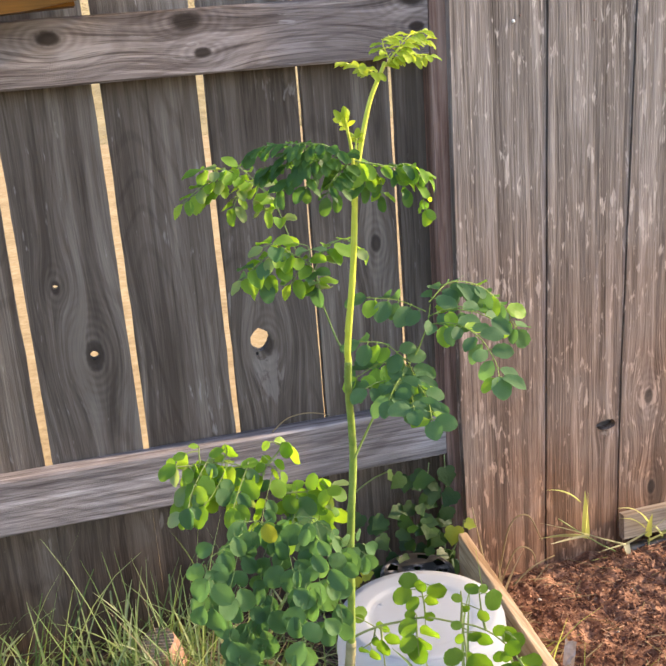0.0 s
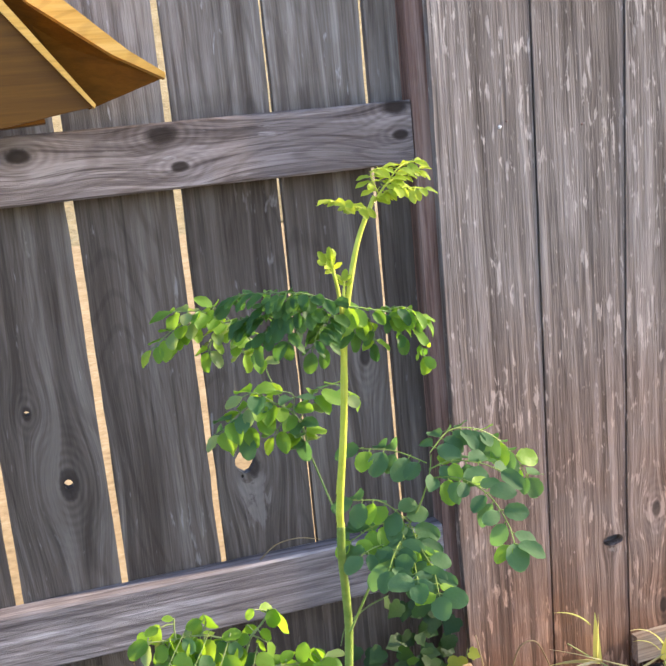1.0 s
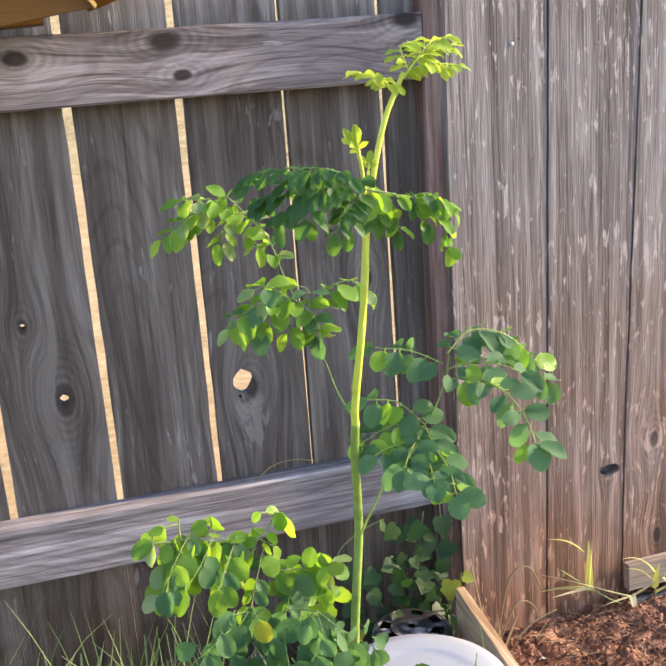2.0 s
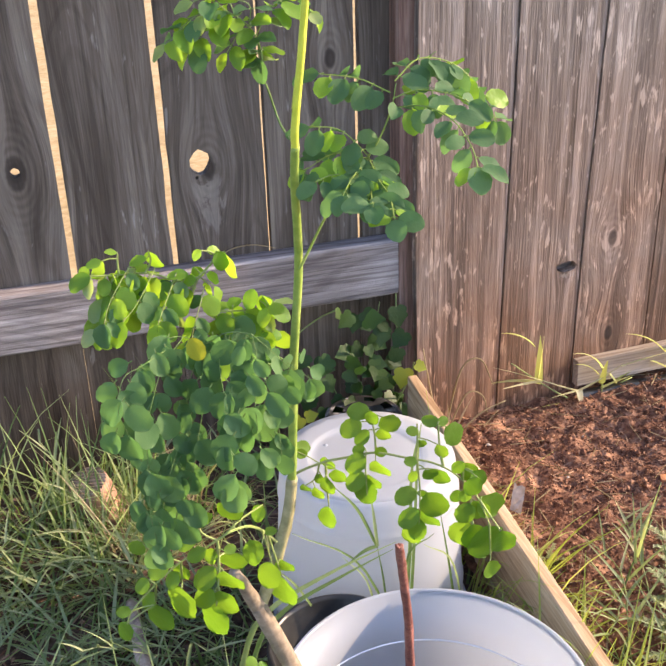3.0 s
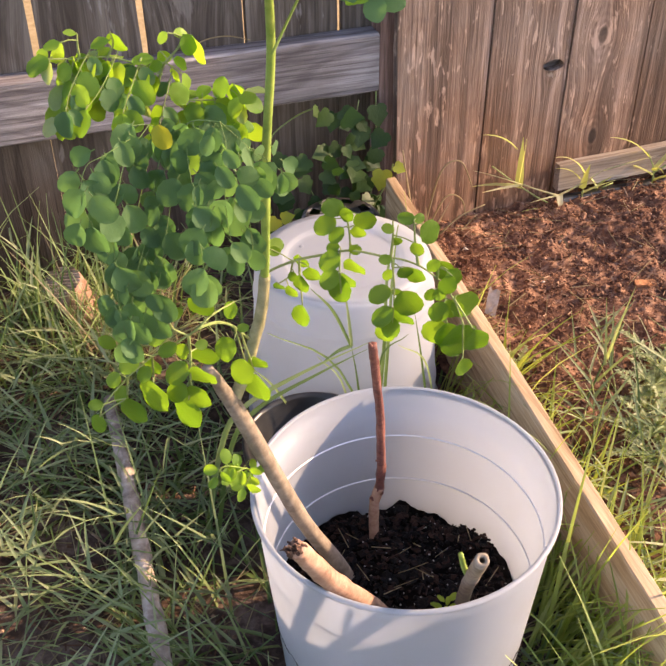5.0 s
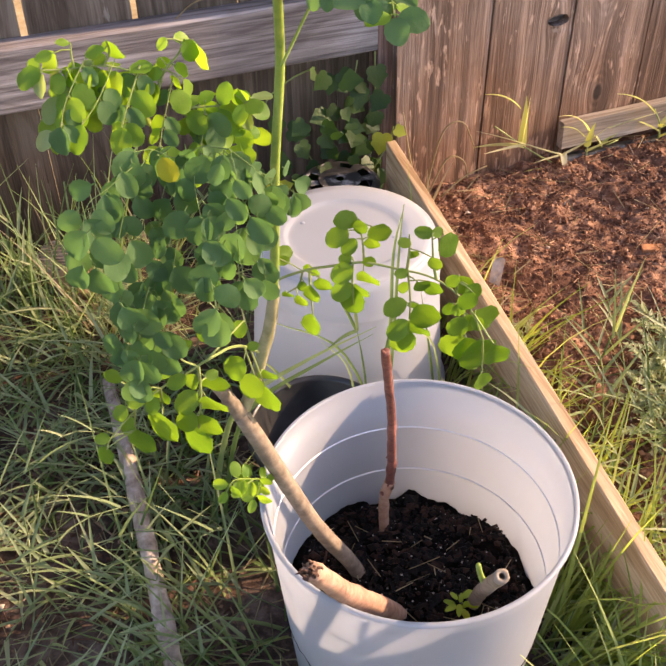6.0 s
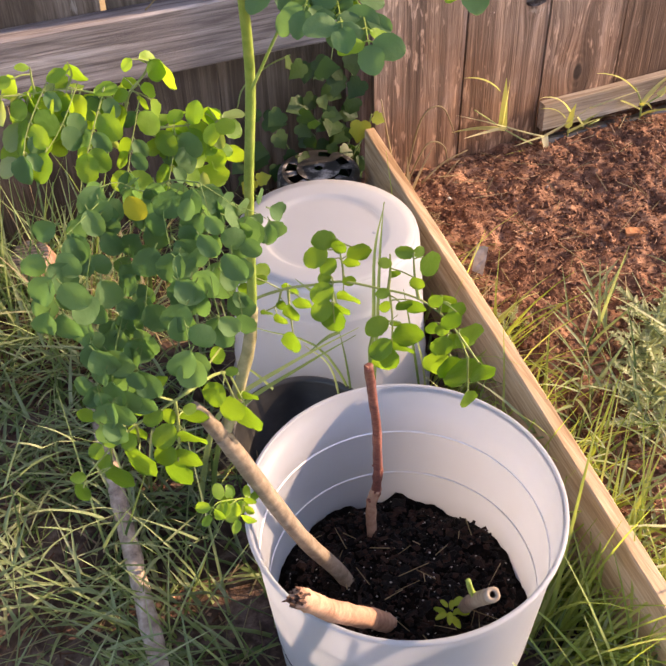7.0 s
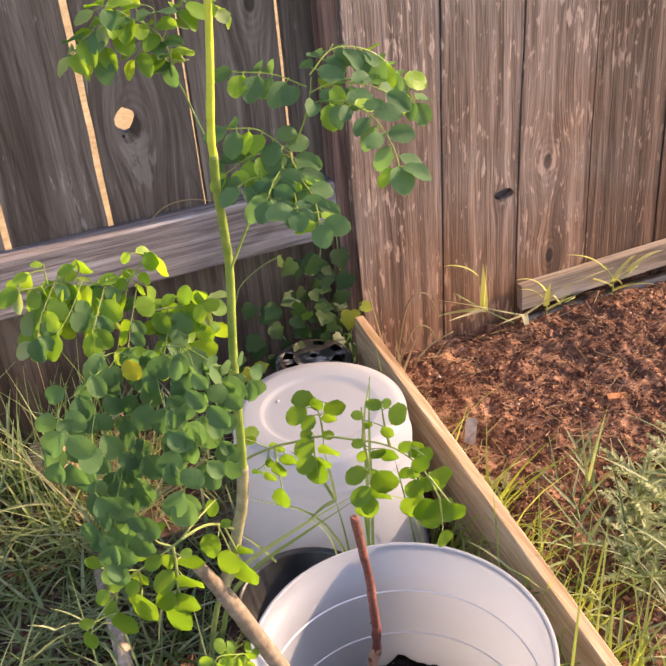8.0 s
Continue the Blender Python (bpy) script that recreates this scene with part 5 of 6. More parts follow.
TOP_C = [(-0.4227, 0.5899, -0.4306, 0.5976), (-0.4146, 0.5960, -0.4049, 0.6023), (-0.4015, 0.5920, -0.3957, 0.6064), (-0.3923, 0.5976, -0.3816, 0.5910),
         (-0.4026, 0.5932, -0.4178, 0.5843), (-0.4206, 0.5864, -0.4312, 0.5772), (-0.3903, 0.6015, -0.3821, 0.5792), (-0.3954, 0.5808, -0.3984, 0.5626),
         (-0.3903, 0.5729, -0.3866, 0.5564), (-0.3999, 0.5615, -0.3824, 0.5425), (-0.4093, 0.5731, -0.4156, 0.5562), (-0.3853, 0.5740, -0.3707, 0.5548),
         (-0.4130, 0.5649, -0.4052, 0.5518)]
# pale and sun-coloured leaflets are mixed in to brighten the top
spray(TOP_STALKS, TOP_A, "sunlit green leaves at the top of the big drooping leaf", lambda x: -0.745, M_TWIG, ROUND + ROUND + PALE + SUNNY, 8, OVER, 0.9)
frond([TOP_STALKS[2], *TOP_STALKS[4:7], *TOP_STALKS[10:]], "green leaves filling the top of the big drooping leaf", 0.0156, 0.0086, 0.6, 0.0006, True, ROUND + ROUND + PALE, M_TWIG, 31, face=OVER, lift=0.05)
frond([[(-0.4478, -0.7450, 0.6277), (-0.4541, -0.7530, 0.6193), (-0.4607, -0.7610, 0.6111), (-0.4665, -0.7690, 0.6027)],
       [(-0.4294, -0.7450, 0.6160), (-0.4352, -0.7530, 0.6058), (-0.4417, -0.7610, 0.5943), (-0.4463, -0.7690, 0.5852)],
       [(-0.4111, -0.7450, 0.5982), (-0.4142, -0.7530, 0.5883), (-0.4201, -0.7610, 0.5760), (-0.4251, -0.7690, 0.5698)],
       [(-0.4615, -0.7450, 0.6338), (-0.4695, -0.7530, 0.6246), (-0.4783, -0.7610, 0.6158), (-0.4886, -0.7690, 0.6089)],
       [(-0.4778, -0.7450, 0.6378), (-0.4875, -0.7530, 0.6279), (-0.4961, -0.7610, 0.6177), (-0.5005, -0.7690, 0.6094)]],
      "green leaves hanging between the sunlit sprays and the curtain", 0.0160, 0.0092, 0.8, 0.0006, True, ROUND + BLUE, M_TWIG, 47, face=OVER, tilt=0.6, lift=0.0)
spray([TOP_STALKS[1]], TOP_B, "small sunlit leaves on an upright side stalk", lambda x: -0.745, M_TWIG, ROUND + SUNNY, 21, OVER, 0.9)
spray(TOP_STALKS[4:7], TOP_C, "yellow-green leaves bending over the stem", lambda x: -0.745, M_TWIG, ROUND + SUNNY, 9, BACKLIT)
# low leaf over the upturned pail
LOW_STALKS = [[(-0.3822, -0.7659, 0.4584), (-0.3773, -0.7709, 0.4678), (-0.3621, -0.7863, 0.4823), (-0.3477, -0.8010, 0.4923), (-0.3327, -0.8163, 0.5017), (-0.3159, -0.8334, 0.5038),
              (-0.3029, -0.8467, 0.5050), (-0.2921, -0.8577, 0.5010), (-0.2810, -0.8690, 0.4887), (-0.2736, -0.8766, 0.4675)], [(-0.3327, -0.8163, 0.5017),
              (-0.3333, -0.8157, 0.5166), (-0.3355, -0.8134, 0.5338)], [(-0.3384, -0.8105, 0.4977), (-0.3385, -0.8104, 0.4819), (-0.3378, -0.8111, 0.4642)],
              [(-0.3609, -0.7876, 0.4835), (-0.3610, -0.7874, 0.4690), (-0.3601, -0.7883, 0.4440)], [(-0.3646, -0.7838, 0.4803), (-0.3674, -0.7809, 0.4663),
              (-0.3739, -0.7743, 0.4569)], [(-0.3116, -0.8379, 0.5045), (-0.3108, -0.8387, 0.5201), (-0.3110, -0.8384, 0.5330)], [(-0.3111, -0.8383, 0.5047),
              (-0.3093, -0.8401, 0.4800), (-0.3096, -0.8399, 0.4473)], [(-0.2975, -0.8522, 0.5038), (-0.2994, -0.8502, 0.5179), (-0.3006, -0.8490, 0.5368)],
              [(-0.2877, -0.8622, 0.4977), (-0.2872, -0.8627, 0.5113)], [(-0.2844, -0.8656, 0.4934), (-0.2826, -0.8674, 0.4776), (-0.2820, -0.8680, 0.4637)],
              [(-0.2736, -0.8766, 0.4675), (-0.2722, -0.8780, 0.4391)], [(-0.2787, -0.8714, 0.4845), (-0.2682, -0.8821, 0.4647)]]
LOW_A = [(-0.3405, 0.5239, -0.3563, 0.5161), (-0.3355, 0.5332, -0.3518, 0.5370), (-0.3365, 0.5187, -0.3466, 0.5084), (-0.3355, 0.5338, -0.3338, 0.5204),
         (-0.3294, 0.5312, -0.3171, 0.5156), (-0.3293, 0.5230, -0.3244, 0.5101), (-0.3383, 0.5036, -0.3476, 0.5014), (-0.3324, 0.5058, -0.3262, 0.4963),
         (-0.3388, 0.4951, -0.3539, 0.4851), (-0.3334, 0.4945, -0.3245, 0.4742), (-0.3396, 0.4814, -0.3533, 0.4695), (-0.3389, 0.4799, -0.3391, 0.4549),
         (-0.3366, 0.4820, -0.3297, 0.4631)]
LOW_B = [(-0.3612, 0.4697, -0.3595, 0.4518), (-0.3601, 0.4440, -0.3621, 0.4219), (-0.3643, 0.4713, -0.3672, 0.4631), (-0.3555, 0.4785, -0.3505, 0.4621),
         (-0.3608, 0.4871, -0.3559, 0.4717), (-0.3752, 0.4575, -0.3698, 0.4468), (-0.3682, 0.4579, -0.3635, 0.4447), (-0.3795, 0.4869, -0.3646, 0.4845),
         (-0.3791, 0.4853, -0.3699, 0.4779), (-0.3843, 0.4778, -0.3813, 0.4624)]
LOW_C = [(-0.3109, 0.5250, -0.3190, 0.5289), (-0.3108, 0.5201, -0.3045, 0.5122), (-0.3008, 0.5200, -0.2960, 0.5085), (-0.3111, 0.5027, -0.3209, 0.5048),
         (-0.3101, 0.4953, -0.3161, 0.4873), (-0.3071, 0.4976, -0.2986, 0.4853), (-0.2996, 0.5013, -0.2930, 0.4854), (-0.3107, 0.4794, -0.3274, 0.4745),
         (-0.3089, 0.4802, -0.3039, 0.4712), (-0.3056, 0.4798, -0.2942, 0.4567), (-0.3104, 0.4635, -0.3250, 0.4505), (-0.3085, 0.4632, -0.2963, 0.4417),
         (-0.3105, 0.4487, -0.3150, 0.4309), (-0.3093, 0.4566, -0.3133, 0.4371)]
LOW_D = [(-0.2996, 0.5387, -0.3115, 0.5411), (-0.3006, 0.5368, -0.2933, 0.5391), (-0.2954, 0.5371, -0.2820, 0.5206), (-0.2882, 0.5109, -0.2954, 0.5025),
         (-0.2872, 0.5113, -0.2792, 0.4944), (-0.2828, 0.5064, -0.2734, 0.4891), (-0.2891, 0.4886, -0.2930, 0.4781), (-0.2843, 0.4907, -0.2914, 0.4813),
         (-0.2844, 0.4796, -0.2908, 0.4622), (-0.2818, 0.4831, -0.2732, 0.4616), (-0.2772, 0.4886, -0.2607, 0.4654), (-0.2832, 0.4649, -0.2914, 0.4433),
         (-0.2820, 0.4637, -0.2790, 0.4402), (-0.2746, 0.4653, -0.2697, 0.4291), (-0.2682, 0.4647, -0.2629, 0.4389), (-0.2732, 0.4368, -0.2687, 0.4203),
         (-0.2812, 0.5021, -0.2869, 0.4865)]
spray(LOW_STALKS[:3], LOW_A, "backlit leaves on a twig before the upturned bucket", lambda x: -0.765 - 1.02 * (x + 0.383), M_TWIG, LOW_ROUND, 65, BACKLIT, 0.35)
spray(LOW_STALKS[3:5], LOW_B, "small yellow-green leaves by the stem", lambda x: -0.765 - 1.02 * (x + 0.383), M_TWIG, LOW_ROUND, 66, BACKLIT, 0.35)
spray(LOW_STALKS[5:7], LOW_C, "round backlit leaves hanging before the upturned bucket", lambda x: -0.765 - 1.02 * (x + 0.383), M_TWIG, LOW_ROUND, 67, BACKLIT, 0.35)
spray(LOW_STALKS[7:], LOW_D, "crowded backlit leaves at the drooping tip", lambda x: -0.765 - 1.02 * (x + 0.383), M_TWIG, LOW_ROUND, 68, VIEW, 0.35)
# low twig beside the trunk
TWIG_STALKS = [[(-0.4044, -0.8008, 0.4330), (-0.4206, -0.8321, 0.4693), (-0.4348, -0.8599, 0.4959), (-0.4485, -0.8796, 0.5102), (-0.4588, -0.8797, 0.5057), (-0.4705, -0.8797, 0.4999),
               (-0.4815, -0.8797, 0.4958), (-0.4982, -0.8797, 0.4836), (-0.5142, -0.8797, 0.4674), (-0.5184, -0.8797, 0.4583)], [(-0.4588, -0.8797, 0.5057),
               (-0.4672, -0.8797, 0.5138), (-0.4695, -0.8797, 0.5265)], [(-0.4583, -0.8797, 0.5055), (-0.4590, -0.8797, 0.4862), (-0.4610, -0.8797, 0.4681),
               (-0.4631, -0.8797, 0.4562)], [(-0.4815, -0.8797, 0.4958), (-0.4826, -0.8797, 0.4766)], [(-0.4982, -0.8797, 0.4836), (-0.5000, -0.8797, 0.4682)],
               [(-0.4536, -0.8797, 0.5083), (-0.4416, -0.8733, 0.5127), (-0.4182, -0.8275, 0.4865)], [(-0.4206, -0.8321, 0.4693), (-0.4122, -0.8158, 0.4280)],
               [(-0.4138, -0.8189, 0.4534), (-0.4018, -0.8000, 0.4000)], [(-0.4907, -0.8797, 0.4892), (-0.5022, -0.8797, 0.4879)], [(-0.4872, -0.8797, 0.4930),
               (-0.5024, -0.8797, 0.5078)]]
TWIG_A = [(-0.4695, 0.5265, -0.4593, 0.5193), (-0.4425, 0.5154, -0.4553, 0.5291), (-0.4182, 0.4865, -0.4260, 0.4749), (-0.4189, 0.4656, -0.4097, 0.4658),
          (-0.4224, 0.4621, -0.4346, 0.4451), (-0.4123, 0.4275, -0.4186, 0.4034), (-0.4018, 0.3991, -0.3992, 0.3678), (-0.4024, 0.4163, -0.3951, 0.3977),
          (-0.4704, 0.5147, -0.4847, 0.5048), (-0.4659, 0.5017, -0.4780, 0.4961), (-0.4606, 0.4996, -0.4660, 0.4889), (-0.4551, 0.4973, -0.4477, 0.4977),
          (-0.4547, 0.4947, -0.4443, 0.4759)]
TWIG_B = [(-0.4616, 0.4855, -0.4759, 0.4737), (-0.4563, 0.4822, -0.4481, 0.4586), (-0.4598, 0.4676, -0.4552, 0.4436), (-0.4633, 0.4680, -0.4767, 0.4574),
          (-0.4631, 0.4562, -0.4680, 0.4280), (-0.4829, 0.4767, -0.4858, 0.4474), (-0.4835, 0.4879, -0.4926, 0.4785), (-0.5000, 0.4682, -0.4955, 0.4453),
          (-0.5024, 0.5078, -0.5107, 0.5157), (-0.4889, 0.4997, -0.5018, 0.4898), (-0.5022, 0.4879, -0.5115, 0.4798), (-0.5149, 0.4677, -0.5241, 0.4694),
          (-0.5183, 0.4590, -0.5243, 0.4448), (-0.4994, 0.4769, -0.5087, 0.4659), (-0.4817, 0.4942, -0.4824, 0.4783)]
spray(TWIG_STALKS, TWIG_A, "backlit yellow-green leaves on a low twig", lambda x: -0.80 - 0.08 * min(1.0, max(0.0, (-0.404 - x) / 0.04)), M_TWIG, LOW_ROUND, 13, BACKLIT, 0.35)
spray(TWIG_STALKS[2:5], TWIG_B, "large backlit leaves at the end of a low twig", lambda x: -0.80 - 0.08 * min(1.0, max(0.0, (-0.404 - x) / 0.04)), M_TWIG, LOW_ROUND, 15, BACKLIT, 0.35)
frond([[(-0.408, -0.80, 0.297), (-0.418, -0.812, 0.318), (-0.430, -0.82, 0.322)], [(-0.418, -0.812, 0.318), (-0.436, -0.825, 0.338), (-0.444, -0.83, 0.334)], [(-0.412, -0.805, 0.305), (-0.422, -0.82, 0.304)]], "tiny green sprout on the trunk", 0.0105, 0.009, 0.3, 0.0008, True, None, M_STEM, 14)
lf = new("leaflet", YELLOW_LEAF)
lf.parent = tree
lf.matrix_parent_inverse = Matrix.Translation(-Vector(tree.location))
lf.matrix_basis = leaf_frame(Vector((-0.461, -0.880, 0.643)), Vector((0.2, -0.1, -1)), VIEW, 0.0150)
tagged(lf, "single yellowing leaflet")


# grass and litter
def grass(name, spots, label, material, seed, length, width, lean=(0.1, 0.9), curl=(0.2, 1.3)):
    """Blades at (x, y, z, size) spots."""
    rng = random.Random(seed)
    verts, faces = [], []
    for x, y, z, s in spots:
        heading = rng.uniform(0, 6.2832)
        for c in (PAIL, UP):
            if math.hypot(x - c.x, y - c.y) < 0.21:
                heading = math.atan2(y - c.y, x - c.x) + rng.uniform(-1.3, 1.3)
        blade(verts, faces, (x, y, z), heading, rng.uniform(*length) * s, rng.uniform(*width), rng.uniform(*lean), rng.uniform(*curl))
    return tagged(sheet(name, verts, faces, material, smooth=True), label, "grass", kind="stuff")


def clear(x, y):
    """Whether a plant may stand here: not inside a pail, pot or timber."""
    for cx, cy, r in ((PAIL.x, PAIL.y, 0.117), (UP.x, UP.y, 0.126), (-0.300, -0.603, 0.066), (-0.099, -0.112, 0.079)):
        if (x - cx) ** 2 + (y - cy) ** 2 < r * r:
            return False
    return abs(x - edge_x(y)) > 0.026 or y > -0.09


rng = random.Random(31)
yard, dry, tall, mat = [], [], [], []
while len(yard) < 3000:
    x, y = rng.uniform(-1.25, -0.06), rng.uniform(-1.35, -0.015)
    thin = noise.noise((x * 5, y * 5, 11.0))
    if x > edge_x(y) - 0.02 or not clear(x, y):
        continue
    bare = 1.3 * math.exp(-((x + 0.66) ** 2 / 0.020 + (y + 0.74) ** 2 / 0.07)) + 1.3 * math.exp(-((x + 0.64) ** 2 / 0.022 + (y + 1.0) ** 2 / 0.05))
    if rng.random() < 0.95 * bare or rng.random() < 0.35 + thin:
        continue
    s = 0.75 + 0.5 * thin
    if y > -0.30 and x < -0.36:
        s *= 1.25
    if x > -0.36 and y > -0.55:
        s *= 0.6
    yard.append((x, y, yard_h(x, y) - 0.004, s))
    if rng.random() < 0.07:
        dry.append((x + 0.01, y, yard_h(x, y) - 0.003, s))
grass("grass", yard, "green and grey-green lawn grass in loose tufts", M_GRASS, 1, (0.06, 0.20), (0.0018, 0.0056), (0.25, 1.35), (0.0, 1.2))
grass("dry_grass", dry, "dry straw-coloured grass between green blades", M_STRAW, 2, (0.05, 0.15), (0.0008, 0.0019), (0.5, 1.45), (0.0, 0.8))
for _ in range(85):
    x, y = rng.uniform(-0.95, -0.36), rng.uniform(-0.16, -0.03)
    tall.append((x, y, 0.0, rng.uniform(0.7, 1.2)))
for _ in range(70):
    x, y = rng.gauss(-0.50, 0.05), rng.gauss(-0.20, 0.05)
    tall.append((x, min(y, -0.03), 0.0, rng.uniform(0.7, 1.25)))
grass("tall_grass", tall, "tall thin seeding grass against the fence", M_GRASS, 3, (0.13, 0.27), (0.0016, 0.0036), (0.05, 0.5), (0.2, 1.6))
tall2 = [(rng.gauss(-0.46, 0.05), min(-0.03, rng.gauss(-0.19, 0.05)), 0.0, rng.uniform(0.6, 1.15)) for _ in range(42)]
grass("tall_dry_grass", tall2, "tall bleached dry stalks by the fence", M_STRAW, 4, (0.10, 0.25), (0.0014, 0.003), (0.05, 0.6), (0.1, 1.3))
for _ in range(1700):
    x, y = rng.uniform(-1.1, -0.08), rng.uniform(-1.25, -0.02)
    if clear(x, y) and x < edge_x(y) - 0.02:
        mat.append((x, y))
verts, faces = [], []
for x, y in mat:
    flake(verts, faces, (x, y, yard_h(x, y) + rng.uniform(0.001, 0.012)), rng.uniform(0.015, 0.10), rng.uniform(0.0008, 0.0022), rng.uniform(0, 6.28), rng.uniform(-0.2, 0.35), 0.0006)
tagged(sheet("dead_grass", verts, faces, M_STRAW), "matted dead grass stems lying on the soil", "dead grass", kind="stuff")

veil = [(rng.uniform(-0.54, -0.415), rng.uniform(-1.12, -0.60), 0.0, rng.uniform(0.7, 1.2)) for _ in range(130)]
grass("grass", veil, "long dark green grass beside the pole", M_GRASS, 19, (0.10, 0.22), (0.0015, 0.0034), (0.3, 1.2), (0.1, 1.0))
long_spots = [(rng.uniform(-0.80, -0.44), rng.uniform(-1.10, -0.35), 0.0, rng.uniform(0.8, 1.2)) for _ in range(34)]
grass("long_grass", long_spots, "long pale grass blades arching over the soil", M_RUNNER, 23, (0.12, 0.23), (0.0026, 0.0050), (0.5, 1.3), (0.0, 0.8))
right, rdry = [], []
while len(right) < 1500:
    x, y = rng.uniform(-0.09, 0.75), rng.uniform(-1.5, -0.42)
    if x < edge_x(y) + 0.025:
        continue
    edge = math.exp(-max(0, x - edge_x(y) - 0.03) / 0.03) * 0.4 * max(0.0, min(1.0, (-y - 0.42) / 0.2))
    near = max(0.0, min(1.0, (-y - 0.50 - 0.25 * max(0, 0.25 - x)) / 0.22))
    if rng.random() > max(edge, near * (0.38 + noise.noise((x * 7, y * 7, 2.0)))):
        continue
    right.append((x, y, bed_h(x, y) - 0.004, rng.uniform(0.7, 1.2)))
    if rng.random() < 0.18:
        rdry.append((x, y + 0.01, bed_h(x, y) - 0.004, rng.uniform(0.7, 1.1)))
grass("grass", right, "sunlit green grass growing over the bed's edge", M_GRASS, 5, (0.05, 0.16), (0.0014, 0.0036), (0.2, 1.2), (0.2, 1.2))
grass("dry_grass", rdry, "dry straw blades on the bed's edge", M_STRAW, 6, (0.05, 0.13), (0.0014, 0.003), (0.5, 1.4), (0.0, 0.8))
gap = [(edge_x(y) - rng.uniform(0.024, 0.075), y, 0.0, rng.uniform(0.7, 1.25)) for y in [rng.uniform(-1.15, -0.36) for _ in range(520)]]
gap = [g for g in gap if clear(g[0], g[1])]
grass("grass", gap, "lush bright grass between the bucket and the timber", M_LUSH, 7, (0.07, 0.20), (0.0018, 0.0042), (0.05, 0.9), (0.2, 1.6))
lush = [(edge_x(y) - rng.uniform(0.022, 0.13), y, 0.0, rng.uniform(0.8, 1.3)) for y in [rng.uniform(-1.25, -0.80) for _ in range(230)]]
lush = [g for g in lush if clear(g[0], g[1])]
grass("grass", lush, "lush bright grass beside the timber", M_LUSH, 17, (0.10, 0.24), (0.002, 0.0050), (0.10, 0.9), (0.3, 1.7))
far_side = [(edge_x(y) + rng.uniform(0.024, 0.06), y, bed_h(edge_x(y) + 0.04, y) - 0.004, rng.uniform(0.7, 1.3)) for y in [rng.uniform(-1.2, -0.45) for _ in range(210)]]
grass("grass", far_side, "grass standing along the bed side of the timber", M_LUSH, 18, (0.06, 0.18), (0.002, 0.0048), (0.2, 1.0), (0.2, 1.3))



verts, faces = [], []
for _ in range(2600):
    x, y = rng.uniform(-0.95, -0.42), rng.uniform(-1.20, -0.25)
    if rng.random() < 0.5:
        flake(verts, faces, (x, y, yard_h(x, y) + rng.uniform(0.001, 0.007)), rng.uniform(0.006, 0.028), rng.uniform(0.0009, 0.003), rng.uniform(0, 6.28), rng.uniform(-0.4, 0.4), 0.0012)
    else:
        blob(verts, faces, (x, y, yard_h(x, y) + 0.001), rng.uniform(0.0015, 0.0050), 0.7, rng.uniform(0, 6))
tagged(sheet("yard_mulch", verts, faces, M_MULCH), "brown shreds and crumbs on the bare yard soil", "mulch", kind="stuff")


# trailing runners with short blades
def runners(spots, label, seed, material):
    r = random.Random(seed)
    verts, faces = [], []
    for x, y, z, ln in spots:
        p, hd, ang = Vector((x, y, z)), r.uniform(0, 6.2832), r.uniform(0.5, 1.25)
        for c in (PAIL, UP):
            if math.hypot(x - c.x, y - c.y) < 0.28:
                hd = math.atan2(y - c.y, x - c.x) + r.uniform(-0.8, 0.8)
        n = 9
        for i in range(n):
            d = Vector((math.cos(hd) * math.sin(ang), math.sin(hd) * math.sin(ang), math.cos(ang)))
            q = p + d * ln / n
            k = len(verts)
            s1, s2 = Vector((-math.sin(hd), math.cos(hd), 0)) * 0.0009, Vector((0, 0, 0.0009))
            verts += [tuple(p + s1), tuple(p - s1), tuple(p + s2), tuple(q + s1 * 0.9), tuple(q - s1 * 0.9), tuple(q + s2 * 0.9)]
            faces += [(k, k + 1, k + 4, k + 3), (k + 1, k + 2, k + 5, k + 4), (k + 2, k, k + 3, k + 5)]
            p = q
            ang += r.uniform(-0.05, 0.28)
            hd += r.uniform(-0.25, 0.25)
            if i > 1:
                blade(verts, faces, tuple(p), hd + (1 if i % 2 else -1) * r.uniform(0.3, 0.9), r.uniform(0.03, 0.09), r.uniform(0.0022, 0.0050), min(1.3, ang * 0.7), r.uniform(0.1, 0.7), 4)
    return tagged(sheet("grass_runners", verts, faces, material, smooth=True), label, "grass", kind="stuff")


spots = []
while len(spots) < 420:
    x, y = rng.uniform(-1.05, -0.10), rng.uniform(-1.3, -0.05)
    if clear(x, y) and x < edge_x(y) - 0.03 and not (x > -0.36 and y > -0.58):
        spots.append((x, y, yard_h(x, y) + 0.003, rng.uniform(0.10, 0.24)))
runners(spots, "pale green grass runners trailing through the yard", 41, M_RUNNER)
spots = []
while len(spots) < 110:
    x, y = rng.uniform(-0.05, 0.5), rng.uniform(-1.35, -0.55)
    if x > edge_x(y) + 0.03:
        spots.append((x, y, bed_h(x, y), rng.uniform(0.08, 0.2)))
runners(spots, "sunlit grass runners creeping over the bed", 42, M_RUNNER)

